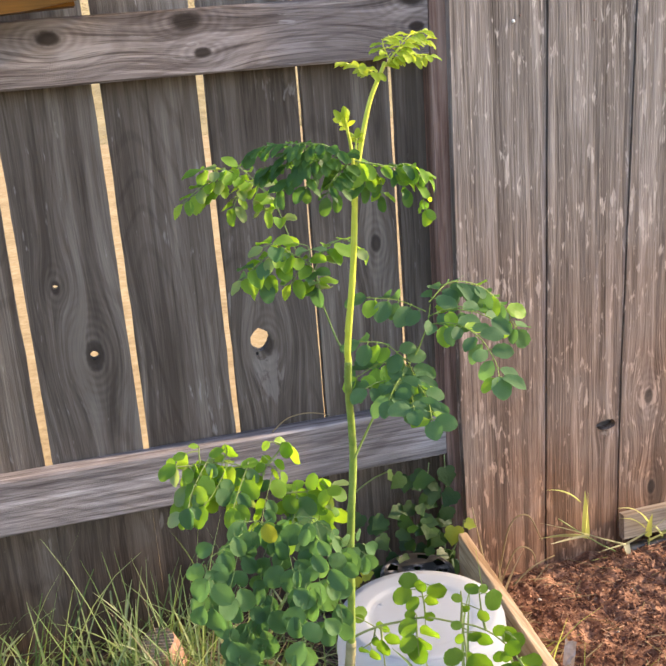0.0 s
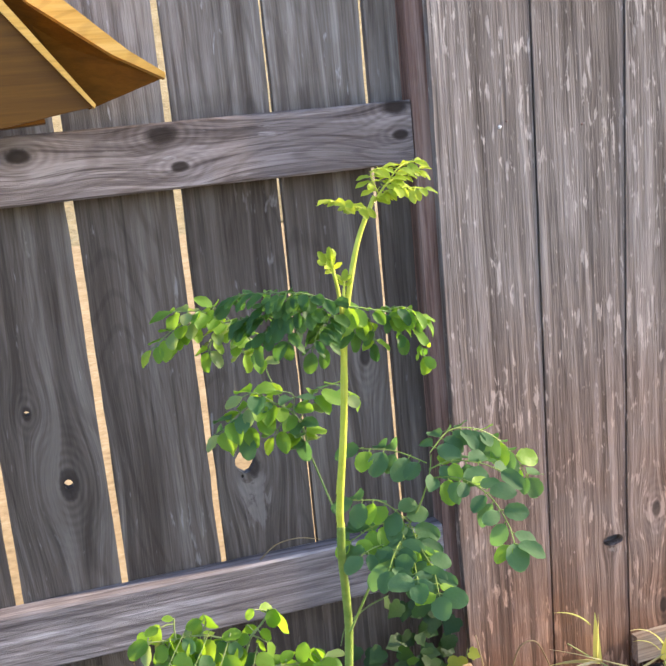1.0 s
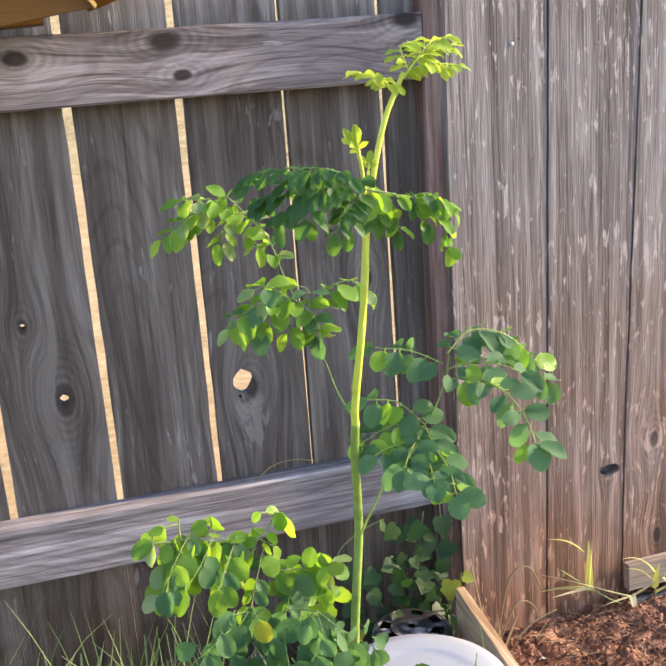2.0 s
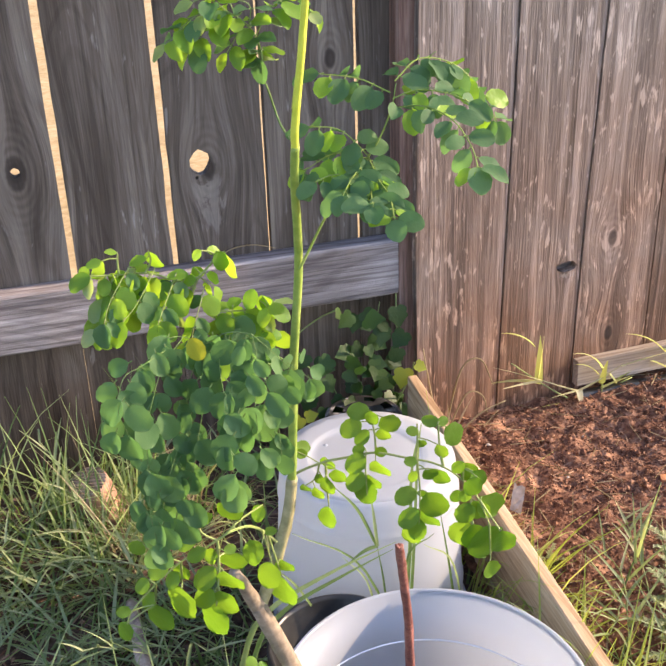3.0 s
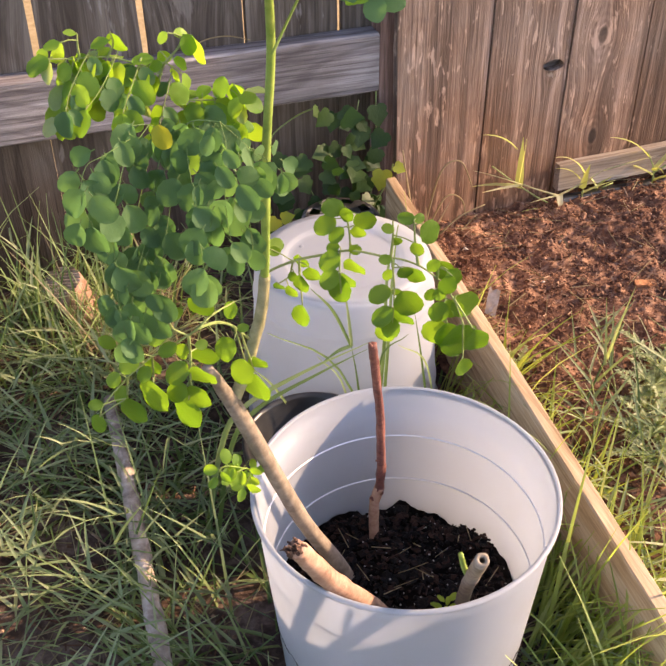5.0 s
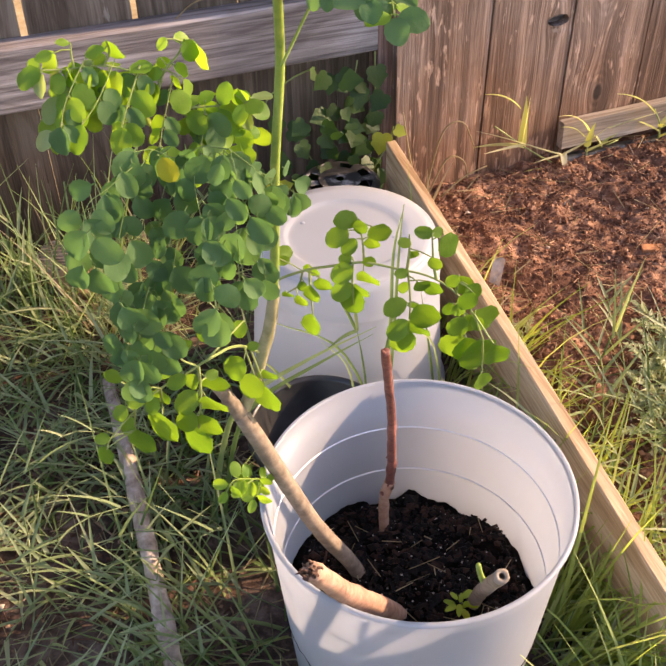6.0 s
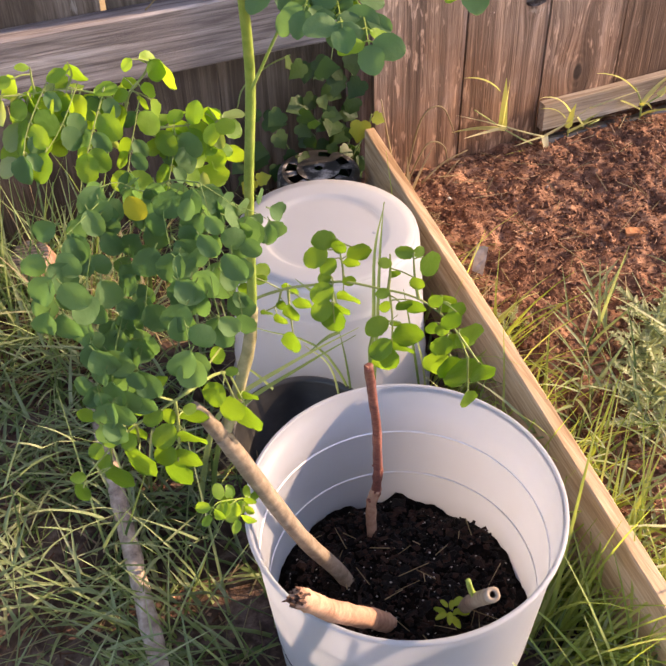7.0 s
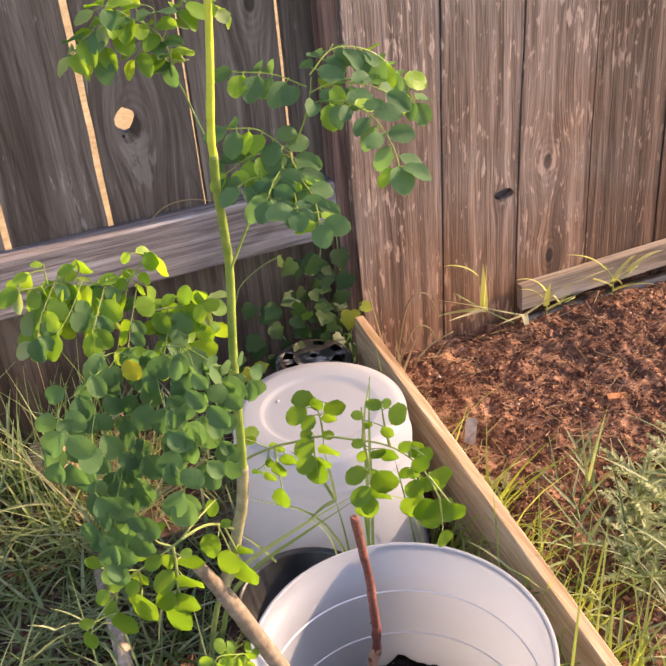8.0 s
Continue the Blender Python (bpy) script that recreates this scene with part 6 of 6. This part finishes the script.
# long stems and blades leaning in front of the upturned pail
def ribbon(verts, faces, pts, width):
    """Adds a long blade along a soft curve, widest a third of the way up and folded along its middle."""
    c = smooth_path(pts, 5)
    k, n = len(verts), len(c) - 1
    for i, p in enumerate(c):
        d = (c[min(i + 1, n)] - c[max(i - 1, 0)]).normalized()
        side = d.cross(Vector((0.1, -0.8, 0.6))).normalized()
        w = width * (0.55 + 0.45 * math.sin(math.pi * min(1.0, 0.2 + 0.8 * i / n))) * (1 - (i / n) ** 3) * 0.5 + 0.0003
        verts += [tuple(p - side * w), tuple(p + d.cross(side) * w * 0.4), tuple(p + side * w)]
    for i in range(n):
        a = k + 3 * i
        faces += [(a, a + 1, a + 4, a + 3), (a + 1, a + 2, a + 5, a + 4)]


LEANING = [([(-0.43, -0.60, 0.0), (-0.40, -0.59, 0.13), (-0.371, -0.585, 0.178), (-0.30, -0.578, 0.203), (-0.223, -0.570, 0.217)], 0.0060), ([(-0.42, -0.61, 0.0), (-0.39, -0.60, 0.14), (-0.355, -0.590, 0.178), (-0.29, -0.582, 0.198), (-0.227, -0.572, 0.210)], 0.0050),
           ([(-0.20, -0.575, 0.0), (-0.255, -0.562, 0.180), (-0.335, -0.565, 0.254)], 0.0026), ([(-0.24, -0.57, 0.0), (-0.250, -0.565, 0.152), (-0.281, -0.562, 0.207)], 0.0022), ([(-0.225, -0.575, 0.0), (-0.235, -0.568, 0.15), (-0.242, -0.562, 0.213)], 0.0026)]
NODE = [([(-0.242, -0.562, 0.211), (-0.262, -0.561, 0.262), (-0.285, -0.560, 0.294)], 0.0034), ([(-0.241, -0.562, 0.210), (-0.244, -0.561, 0.245), (-0.248, -0.560, 0.283)], 0.0034), ([(-0.241, -0.562, 0.211), (-0.258, -0.566, 0.211), (-0.278, -0.570, 0.203)], 0.0036),
        ([(-0.19, -0.57, 0.0), (-0.208, -0.560, 0.172), (-0.170, -0.550, 0.200)], 0.0024), ([(-0.12, -0.54, 0.0), (-0.140, -0.540, 0.139), (-0.184, -0.555, 0.192)], 0.0024), ([(-0.13, -0.55, 0.0), (-0.146, -0.540, 0.140), (-0.155, -0.530, 0.215)], 0.0028)]
TALL = [([(-0.215, -0.556, 0.0), (-0.20, -0.552, 0.18), (-0.189, -0.530, 0.273), (-0.165, -0.500, 0.312)], 0.0042), ([(-0.205, -0.556, 0.0), (-0.195, -0.551, 0.18), (-0.183, -0.530, 0.268), (-0.166, -0.500, 0.312)], 0.0038), ([(-0.30, -0.52, 0.1), (-0.332, -0.560, 0.180), (-0.352, -0.560, 0.208)], 0.0024)]
verts, faces = [], []
for pts, w in LEANING + NODE + TALL:
    ribbon(verts, faces, pts, w)
tagged(sheet("grass_blades", verts, faces, M_GRASS, smooth=True), "long green grass blades leaning before the upturned bucket", "grass", kind="stuff")

# litter on the bed
verts, faces = [], []
for _ in range(15000):
    x, y = (rng.uniform(-0.02, 0.60), rng.uniform(-0.85, -0.07)) if rng.random() < 0.8 else (rng.uniform(-0.02, 0.95), rng.uniform(-1.0, -0.07))
    if x < edge_x(y) + 0.024:
        continue
    blob(verts, faces, (x, y, bed_h(x, y) + 0.0005), rng.choice((0.001, 0.0012, 0.0014, 0.0017, 0.002, 0.0025, 0.0032, 0.0046)) * rng.uniform(0.7, 1.2), 0.75, rng.uniform(0, 6))
for _ in range(210):
    x, y = rng.uniform(0.02, 0.75), rng.uniform(-0.8, -0.08)
    if x > edge_x(y) + 0.04:
        c, r = Vector((x, y, bed_h(x, y))), rng.uniform(0.004, 0.011)
        for _ in range(9):
            q = Vector((rng.gauss(0, 0.6), rng.gauss(0, 0.6), rng.gauss(0, 0.3))) * r
            blob(verts, faces, c + q, r * rng.uniform(0.3, 0.7), 0.8, rng.uniform(0, 6))
tagged(sheet("soil_clods", verts, faces, M_CLOD), "red-brown crumbs and clods of garden soil", "clods", kind="stuff")
verts, faces = [], []
for _ in range(5200):
    x, y = rng.uniform(-0.02, 0.65), rng.uniform(-1.0, -0.07)
    if x < edge_x(y) + 0.024:
        continue
    flake(verts, faces, (x, y, bed_h(x, y) + rng.uniform(0.001, 0.005)), rng.choice((0.004, 0.005, 0.006, 0.008, 0.012, 0.018)) * rng.uniform(0.7, 1.3), rng.uniform(0.0007, 0.0024), rng.uniform(0, 6.28), rng.uniform(-0.5, 0.5), 0.001)
tagged(sheet("mulch", verts, faces, M_MULCH), "shredded brown mulch strewn over the soil", "mulch", kind="stuff")
verts, faces = [], []
for _ in range(260):
    x, y = rng.uniform(-0.0, 0.7), rng.uniform(-0.75, -0.08)
    if rng.random() < 0.35:
        x, y = edge_x(-0.3) + rng.uniform(0.02, 0.09), rng.uniform(-0.40, -0.12)
    flake(verts, faces, (x, y, bed_h(x, y) + rng.uniform(0.003, 0.012)), rng.uniform(0.02, 0.07), rng.uniform(0.0009, 0.0018), rng.uniform(0, 6.28), rng.uniform(-0.3, 0.35), 0.0007)
tagged(sheet("straw", verts, faces, M_STRAW), "pale straw stalks scattered on the soil", "straw", kind="stuff")

bm = bmesh.new()
plank(bm, (0.283, -0.345, 0.033), (0.311, -0.357, 0.034), 0.0075, 0.004, 5, 0.002, 3.0)
tagged(part("brick_chip", bm, M_CHIP), "small orange brick chip lying on the soil", "chip")
bm = bmesh.new()
for k in (0, 1):
    rows = []
    for i in range(5):
        rows.append([bm.verts.new(Vector((0.043 + 0.013 * j / 3 + 0.011 * i / 4, -0.332 - 0.010 * j / 3 + 0.012 * i / 4, 0.030 + 0.034 * i / 4 - 0.003 * j / 3))
                                  + Vector((1, 1, 0.6)) * 0.005 * noise.noise((i * 0.9, j * 1.1, 3.0)) + Vector((0.0006, 0.0008, 0)) * k) for j in range(4)])
    for i in range(4):
        for j in range(3):
            bm.faces.new((rows[i][j], rows[i][j + 1], rows[i + 1][j + 1], rows[i + 1][j]))
tagged(part("paper_scrap", bm, M_PAPER), "crumpled grey scrap standing in the soil by the timber", "scrap")
for x, y, r in ((0.24, -0.20, 0.004), (0.095, -0.155, 0.005), (0.34, -0.27, 0.0035), (-0.735, -0.80, 0.009), (0.16, -0.29, 0.003), (-0.66, -0.62, 0.005)):
    v, f = [], []
    blob(v, f, (x, y, (bed_h(x, y) if x > 0 else yard_h(x, y)) + r * 0.5), r, 0.7, x * 9)
    tagged(sheet("pebble", v, f, M_STONE, smooth=True), "pale pebble on the soil", "pebble", group="pebbles")


# weeds
def weed(name, place, stems, leaves, label, material, stalk):
    """A weed: stems along paths, and long leaf blades at (foot, heading, length, width, lean, curl)."""
    w = thing(name, place, label, "weed")
    for pts in stems:
        bm = bmesh.new()
        tube(bm, smooth_path(pts, 5), 0.0017, 0.0010, 6)
        part("stem", bm, stalk, w, smooth=True)
    for p, hd, ln, wd, le, cu in leaves:
        v, f = [], []
        blade(v, f, p, hd, ln * 1.1, wd * 1.5, le, cu, 6)
        sheet("blade", v, f, material, w, smooth=True)
    return w


weed("grass_weed", (0.284, -0.088, 0.02), [[(0.284, -0.096, 0.0), (0.286, -0.092, 0.028), (0.25, -0.088, 0.055), (0.218, -0.088, 0.080), (0.165, -0.090, 0.125)], [(0.286, -0.092, 0.028), (0.33, -0.09, 0.035), (0.40, -0.088, 0.052)]],
     [((0.218, -0.088, 0.080), 1.2, 0.075, 0.009, 0.05, 0.1), ((0.206, -0.090, 0.150), 3.0, 0.062, 0.006, 0.75, 0.9), ((0.217, -0.089, 0.085), 2.9, 0.072, 0.003, -0.1, 0.1), ((0.222, -0.09, 0.078), 3.1, 0.085, 0.009, 1.25, 0.4), ((0.286, -0.095, 0.03), 4.7, 0.05, 0.008, 2.2, 0.7),
      ((0.286, -0.093, 0.028), 3.2, 0.06, 0.004, 1.35, 0.3), ((0.35, -0.090, 0.04), 0.2, 0.10, 0.004, 1.1, 0.5), ((0.37, -0.092, 0.045), 2.4, 0.06, 0.005, 0.55, 0.9), ((0.330, -0.092, 0.075), 3.2, 0.055, 0.004, 0.7, 0.9)],
     "pale grass weed sprawling along the foot of the fence", M_WEEDGRASS, M_TWIG)
weed("grass_weed", (0.286, -0.10, 0.03), [[(0.286, -0.104, 0.02), (0.286, -0.103, 0.056)], [(0.286, -0.103, 0.056), (0.252, -0.098, 0.070), (0.222, -0.094, 0.084)]],
     [((0.286, -0.105, 0.058), 3.3, 0.055, 0.0035, 1.5, 0.1), ((0.286, -0.105, 0.058), 0.1, 0.085, 0.0035, 1.35, -0.25), ((0.286, -0.106, 0.060), 4.7, 0.034, 0.008, 2.6, 0.4), ((0.222, -0.094, 0.084), 3.3, 0.075, 0.006, 1.45, 0.1), ((0.222, -0.094, 0.084), 3.0, 0.085, 0.003, 1.15, 0.1), ((0.37, -0.098, 0.085), 0.1, 0.10, 0.003, 1.5, 0.1)],
     "bleached grass weed with a pale crossed base", M_PALEWEED, M_PALEWEED)
weed("grass_weed", (0.335, -0.10, 0.03), [[(0.335, -0.098, 0.02), (0.336, -0.097, 0.06), (0.332, -0.098, 0.09)]], [((0.332, -0.098, 0.09), 3.3, 0.075, 0.005, 0.6, 1.0), ((0.334, -0.098, 0.06), 4.5, 0.05, 0.008, 0.2, 0.3), ((0.334, -0.098, 0.05), 0.0, 0.06, 0.004, 1.3, 0.2)],
     "small green grass weed beside the fence board", M_WEEDGRASS, M_TWIG)
weed("grass_weed", (0.47, -0.10, 0.04), [[(0.47, -0.10, 0.03), (0.468, -0.10, 0.07), (0.45, -0.1, 0.105)], [(0.468, -0.1, 0.065), (0.52, -0.1, 0.085)]],
     [((0.452, -0.1, 0.10), 3.0, 0.08, 0.006, 0.75, 0.8), ((0.468, -0.1, 0.07), 0.3, 0.09, 0.006, 0.95, 0.7), ((0.47, -0.1, 0.06), 2.6, 0.08, 0.005, 1.1, 0.5), ((0.50, -0.1, 0.08), 0.1, 0.08, 0.008, 1.0, 0.9), ((0.468, -0.1, 0.07), 4.4, 0.05, 0.006, 0.8, 1.0), ((0.47, -0.1, 0.05), 5.6, 0.07, 0.006, 1.0, 0.8)],
     "sprawling green grass weed in front of the fence board", M_WEEDGRASS, M_TWIG)
weed("dry_weed", (0.03, -0.11, 0.02), [[(0.035, -0.105, 0.03), (0.02, -0.10, 0.10), (0.005, -0.10, 0.185)], [(0.045, -0.10, 0.03), (0.075, -0.09, 0.13), (0.11, -0.088, 0.142), (0.135, -0.088, 0.09)], [(0.05, -0.10, 0.03), (0.085, -0.092, 0.085), (0.115, -0.09, 0.075), (0.125, -0.09, 0.04)],
                                       [(0.07, -0.11, 0.03), (0.11, -0.10, 0.05), (0.155, -0.095, 0.06)]],
     [((0.05, -0.12, 0.03), 0.6, 0.07, 0.003, 0.8, 0.3), ((0.045, -0.12, 0.02), 1.6, 0.06, 0.004, 0.1, 0.2)], "thin dry grass stalks arching beside the timber", M_STRAW, M_STRAW)
weed("grass_weed", (0.12, -0.50, 0.02), [[(0.07, -0.56, 0.02), (0.11, -0.53, 0.06), (0.155, -0.50, 0.10)]], [((0.12, -0.525, 0.07), 0.6, 0.09, 0.0026, 0.5, 0.3), ((0.115, -0.53, 0.065), 1.3, 0.08, 0.0024, 0.35, 0.2), ((0.10, -0.54, 0.05), 0.1, 0.09, 0.0026, 0.9, 0.4), ((0.08, -0.55, 0.03), 2.4, 0.07, 0.0024, 0.5, 0.4)],
     "green grass weed growing out of the bed", M_GRASS, M_GRASS)


def feathery(place, height, seed, n=7):
    """A low feathery weed: divided leaves round a short stem."""
    r = random.Random(seed)
    w = thing("feathery_weed", place, "low grey-green weed with finely cut leaves", "weed", "feathery weeds")
    for k in range(n):
        hd = 6.2832 * k / n + r.uniform(-0.3, 0.3)
        verts, faces = [], []
        p = Vector(place)
        ang = r.uniform(0.6, 1.15)
        ln = height * r.uniform(0.8, 1.3)
        d = None
        for i in range(8):
            d = Vector((math.cos(hd) * math.sin(ang), math.sin(hd) * math.sin(ang), math.cos(ang)))
            p = p + d * ln / 8
            ang += 0.1
            for sgn in (1, -1):
                for s in (0.0, 0.5):
                    blade(verts, faces, p + d * ln / 16 * s * 2, hd + sgn * r.uniform(0.4, 1.4), ln * r.uniform(0.15, 0.36) * (1 - i / 11), ln * 0.075, ang + r.uniform(-0.2, 0.4), 0.4, 2)
        blade(verts, faces, place, hd, ln, 0.0022, r.uniform(0.5, 0.7), 0.5, 6)
        sheet("leaf", verts, faces, M_WEED, w)
    return w


for x, y, h, sd in ((0.20, -0.53, 0.06, 1), (0.255, -0.58, 0.065, 2), (0.14, -0.60, 0.05, 3), (0.03, -0.46, 0.03, 4), (0.31, -0.50, 0.06, 5), (0.23, -0.67, 0.06, 6), (0.36, -0.60, 0.065, 7), (0.10, -0.68, 0.05, 8), (0.17, -0.56, 0.055, 9), (0.27, -0.52, 0.05, 10), (0.12, -0.64, 0.05, 11), (0.19, -0.62, 0.055, 12)):
    feathery((x, y, bed_h(x, y) - 0.002), h, sd)
sprout = thing("seedling", (-0.256, -0.858, 0.118), "tiny green seedling in the potting soil", "seedling")
SEEDLING_LEAF = leaf_mesh("leaf", 0.55, 0.3, 0.3, M_YOUNG)
for k in range(9):
    lf = new("leaf", SEEDLING_LEAF)
    lf.parent = sprout
    lf.matrix_parent_inverse = Matrix.Translation(-Vector(sprout.location))
    a = 2.4 * k
    lf.matrix_basis = leaf_frame(Vector((-0.258 + 0.003 * math.cos(a), -0.860 + 0.003 * math.sin(a), 0.132 + 0.0016 * k)), Vector((math.cos(a), math.sin(a), 0.5 - 0.05 * k)), Vector((0.2 * math.cos(a), 0.2 * math.sin(a) - 0.2, 1)).normalized(), 0.0095 + 0.002 * (k % 3))


# vine in the corner
def lobed(name, material):
    """A three-lobed vine leaf of length 1 along x."""
    out = [(0.0, 0.0), (-0.07, 0.10), (-0.09, 0.22), (-0.02, 0.37), (0.10, 0.47), (0.20, 0.46), (0.30, 0.41), (0.37, 0.45), (0.44, 0.48), (0.52, 0.43), (0.60, 0.33), (0.72, 0.23), (0.86, 0.11), (1.0, 0.0)]
    ring = [*out, *[(x, -y) for x, y in out[-2:0:-1]]]
    verts = [(0.35, 0, 0.0)] + [(x, y, 0.10 * abs(y) - 0.12 * x * x) for x, y in ring]
    faces = [(0, 1 + i, 1 + (i + 1) % len(ring)) for i in range(len(ring))]
    me = bpy.data.meshes.new(name)
    me.from_pydata(verts, [], faces)
    me.materials.append(material)
    me.polygons.foreach_set("use_smooth", [True] * len(me.polygons))
    return me


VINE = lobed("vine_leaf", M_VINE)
VINE_Y = lobed("vine_leaf", M_YELLOW)
vine = thing("vine", (-0.05, -0.05, 0.0), "dark green lobed vine climbing in the fence corner", "vine")
for pts in ([(-0.055, -0.055, 0.0), (-0.05, -0.045, 0.08), (-0.06, -0.045, 0.16), (-0.045, -0.042, 0.25)], [(-0.05, -0.05, 0.0), (-0.02, -0.045, 0.12), (-0.018, -0.043, 0.26)], [(-0.06, -0.05, 0.0), (-0.11, -0.045, 0.08), (-0.15, -0.045, 0.17)],
            [(-0.04, -0.06, 0.05), (-0.015, -0.09, 0.13), (-0.01, -0.10, 0.165)], [(-0.10, -0.012, 0.235), (-0.135, -0.012, 0.225), (-0.175, -0.02, 0.205), (-0.19, -0.03, 0.18)]):
    bm = bmesh.new()
    tube(bm, smooth_path(pts, 5), 0.0014, 0.0009, 6)
    part("vine_stem", bm, M_TWIG, vine, smooth=True)
rng = random.Random(77)
for k in range(58):
    if k < 40:
        x, z = rng.uniform(-0.115, -0.012), rng.uniform(0.06, 0.255)
    else:
        x, z = rng.uniform(-0.20, -0.09), rng.uniform(0.06, 0.19)
    y = -0.048 - rng.uniform(0.0, 0.03)
    s = rng.uniform(0.018, 0.035)
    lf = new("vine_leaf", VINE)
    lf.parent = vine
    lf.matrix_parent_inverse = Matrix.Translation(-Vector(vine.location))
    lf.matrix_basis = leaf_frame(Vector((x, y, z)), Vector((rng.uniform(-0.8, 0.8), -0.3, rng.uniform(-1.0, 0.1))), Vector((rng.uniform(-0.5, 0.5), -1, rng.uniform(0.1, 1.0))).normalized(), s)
for p, d, n, s in (((-0.028, -0.103, 0.158), (-0.25, -0.2, -1), (-0.2, -1, 0.2), 0.034), ((-0.012, -0.112, 0.168), (0.5, -0.2, -0.3), (0.1, -1, 0.5), 0.02), ((-0.21, -0.15, 0.135), (-0.6, -0.2, -0.6), (0, -1, 0.4), 0.024), ((-0.205, -0.16, 0.14), (0.6, -0.2, 0.2), (0, -1, 0.6), 0.02)):
    lf = new("vine_leaf", VINE_Y)
    lf.parent = vine
    lf.matrix_parent_inverse = Matrix.Translation(-Vector(vine.location))
    lf.matrix_basis = leaf_frame(Vector(p), Vector(d), Vector(n).normalized(), s)
    tagged(lf, "yellowing vine leaf")
bm = bmesh.new()
tube(bm, smooth_path([(-0.30, -0.035, 0.350), (-0.27, -0.02, 0.362), (-0.235, -0.018, 0.364), (-0.20, -0.012, 0.352)], 6), 0.0011, 0.0008, 6)
tagged(part("dry_tendril", bm, M_STRAW, smooth=True), "thin dry tendril lying along the lower rail", "tendril")

# ochre wooden box on the upper rail
box = thing("birdhouse", (-0.50, -0.08, 0.99), "ochre wooden birdhouse with overlapping roof boards, on the fence rail", "birdhouse")
bm = bmesh.new()
slab(bm, [(-0.452, 1.012), (-0.567, 0.995), (-0.70, 0.985), (-0.72, 1.20), (-0.565, 1.160)], [], (-0.128, -0.112))
part("front_board", bm, M_ORANGE, box, "ochre front board")
bm = bmesh.new()
slab(bm, [(-0.449, 1.0135), (-0.4515, 1.0095), (-0.566, 1.158), (-0.56, 1.17)], [], (-0.136, -0.110))
part("front_batten", bm, M_YOLK, box, "pale yellow sawn edge")
bm = bmesh.new()
tri = [Vector(p) for p in ((-0.360, -0.070, 1.041), (-0.452, -0.030, 1.012), (-0.56, -0.030, 1.13), (-0.56, -0.095, 1.19))]
rear = [p + Vector((0.004, 0.014, 0.006)) for p in tri]
fv, rv = [bm.verts.new(p) for p in tri], [bm.verts.new(p) for p in rear]
bm.faces.new(fv)
bm.faces.new(rv[::-1])
for i in range(4):
    bm.faces.new((fv[i], fv[(i + 1) % 4], rv[(i + 1) % 4], rv[i]))
part("roof_board", bm, M_ORANGE, box, "shaded ochre underside of the roof board")
bm = bmesh.new()
slab(bm, [(-0.3585, 1.0395), (-0.3575, 1.0465), (-0.40, 1.077), (-0.525, 1.192), (-0.56, 1.192), (-0.51, 1.140), (-0.42, 1.073)], [], (-0.100, -0.072))
part("roof_batten", bm, M_YOLK, box, "pale yellow sawn edge of the roof")
bm = bmesh.new()
plank(bm, (-0.70, -0.07, 0.994), (-0.51, -0.07, 1.003), 0.030, 0.005, 6, 0.0, 0.0)
part("floor_board", bm, M_ORANGE, box)

# far slope beyond the fence, an added backdrop so its gaps show pale yellow
nx, ny = 60, 16
verts = [(-60 + 2 * i, 9 + 2.2 * j, -0.05 + 8.5 * (j / ny) ** 1.15 + 0.5 * noise.noise((i * 0.5, j * 0.6, 2.0))) for j in range(ny + 1) for i in range(nx + 1)]
faces = [(j * (nx + 1) + i, j * (nx + 1) + i + 1, (j + 1) * (nx + 1) + i + 1, (j + 1) * (nx + 1) + i) for j in range(ny) for i in range(nx)]
tagged(sheet("grass_bank", verts, faces, M_BACKDROP, smooth=True), "added backdrop slope in dry grass tones far beyond the fence", "grass bank", kind="stuff")
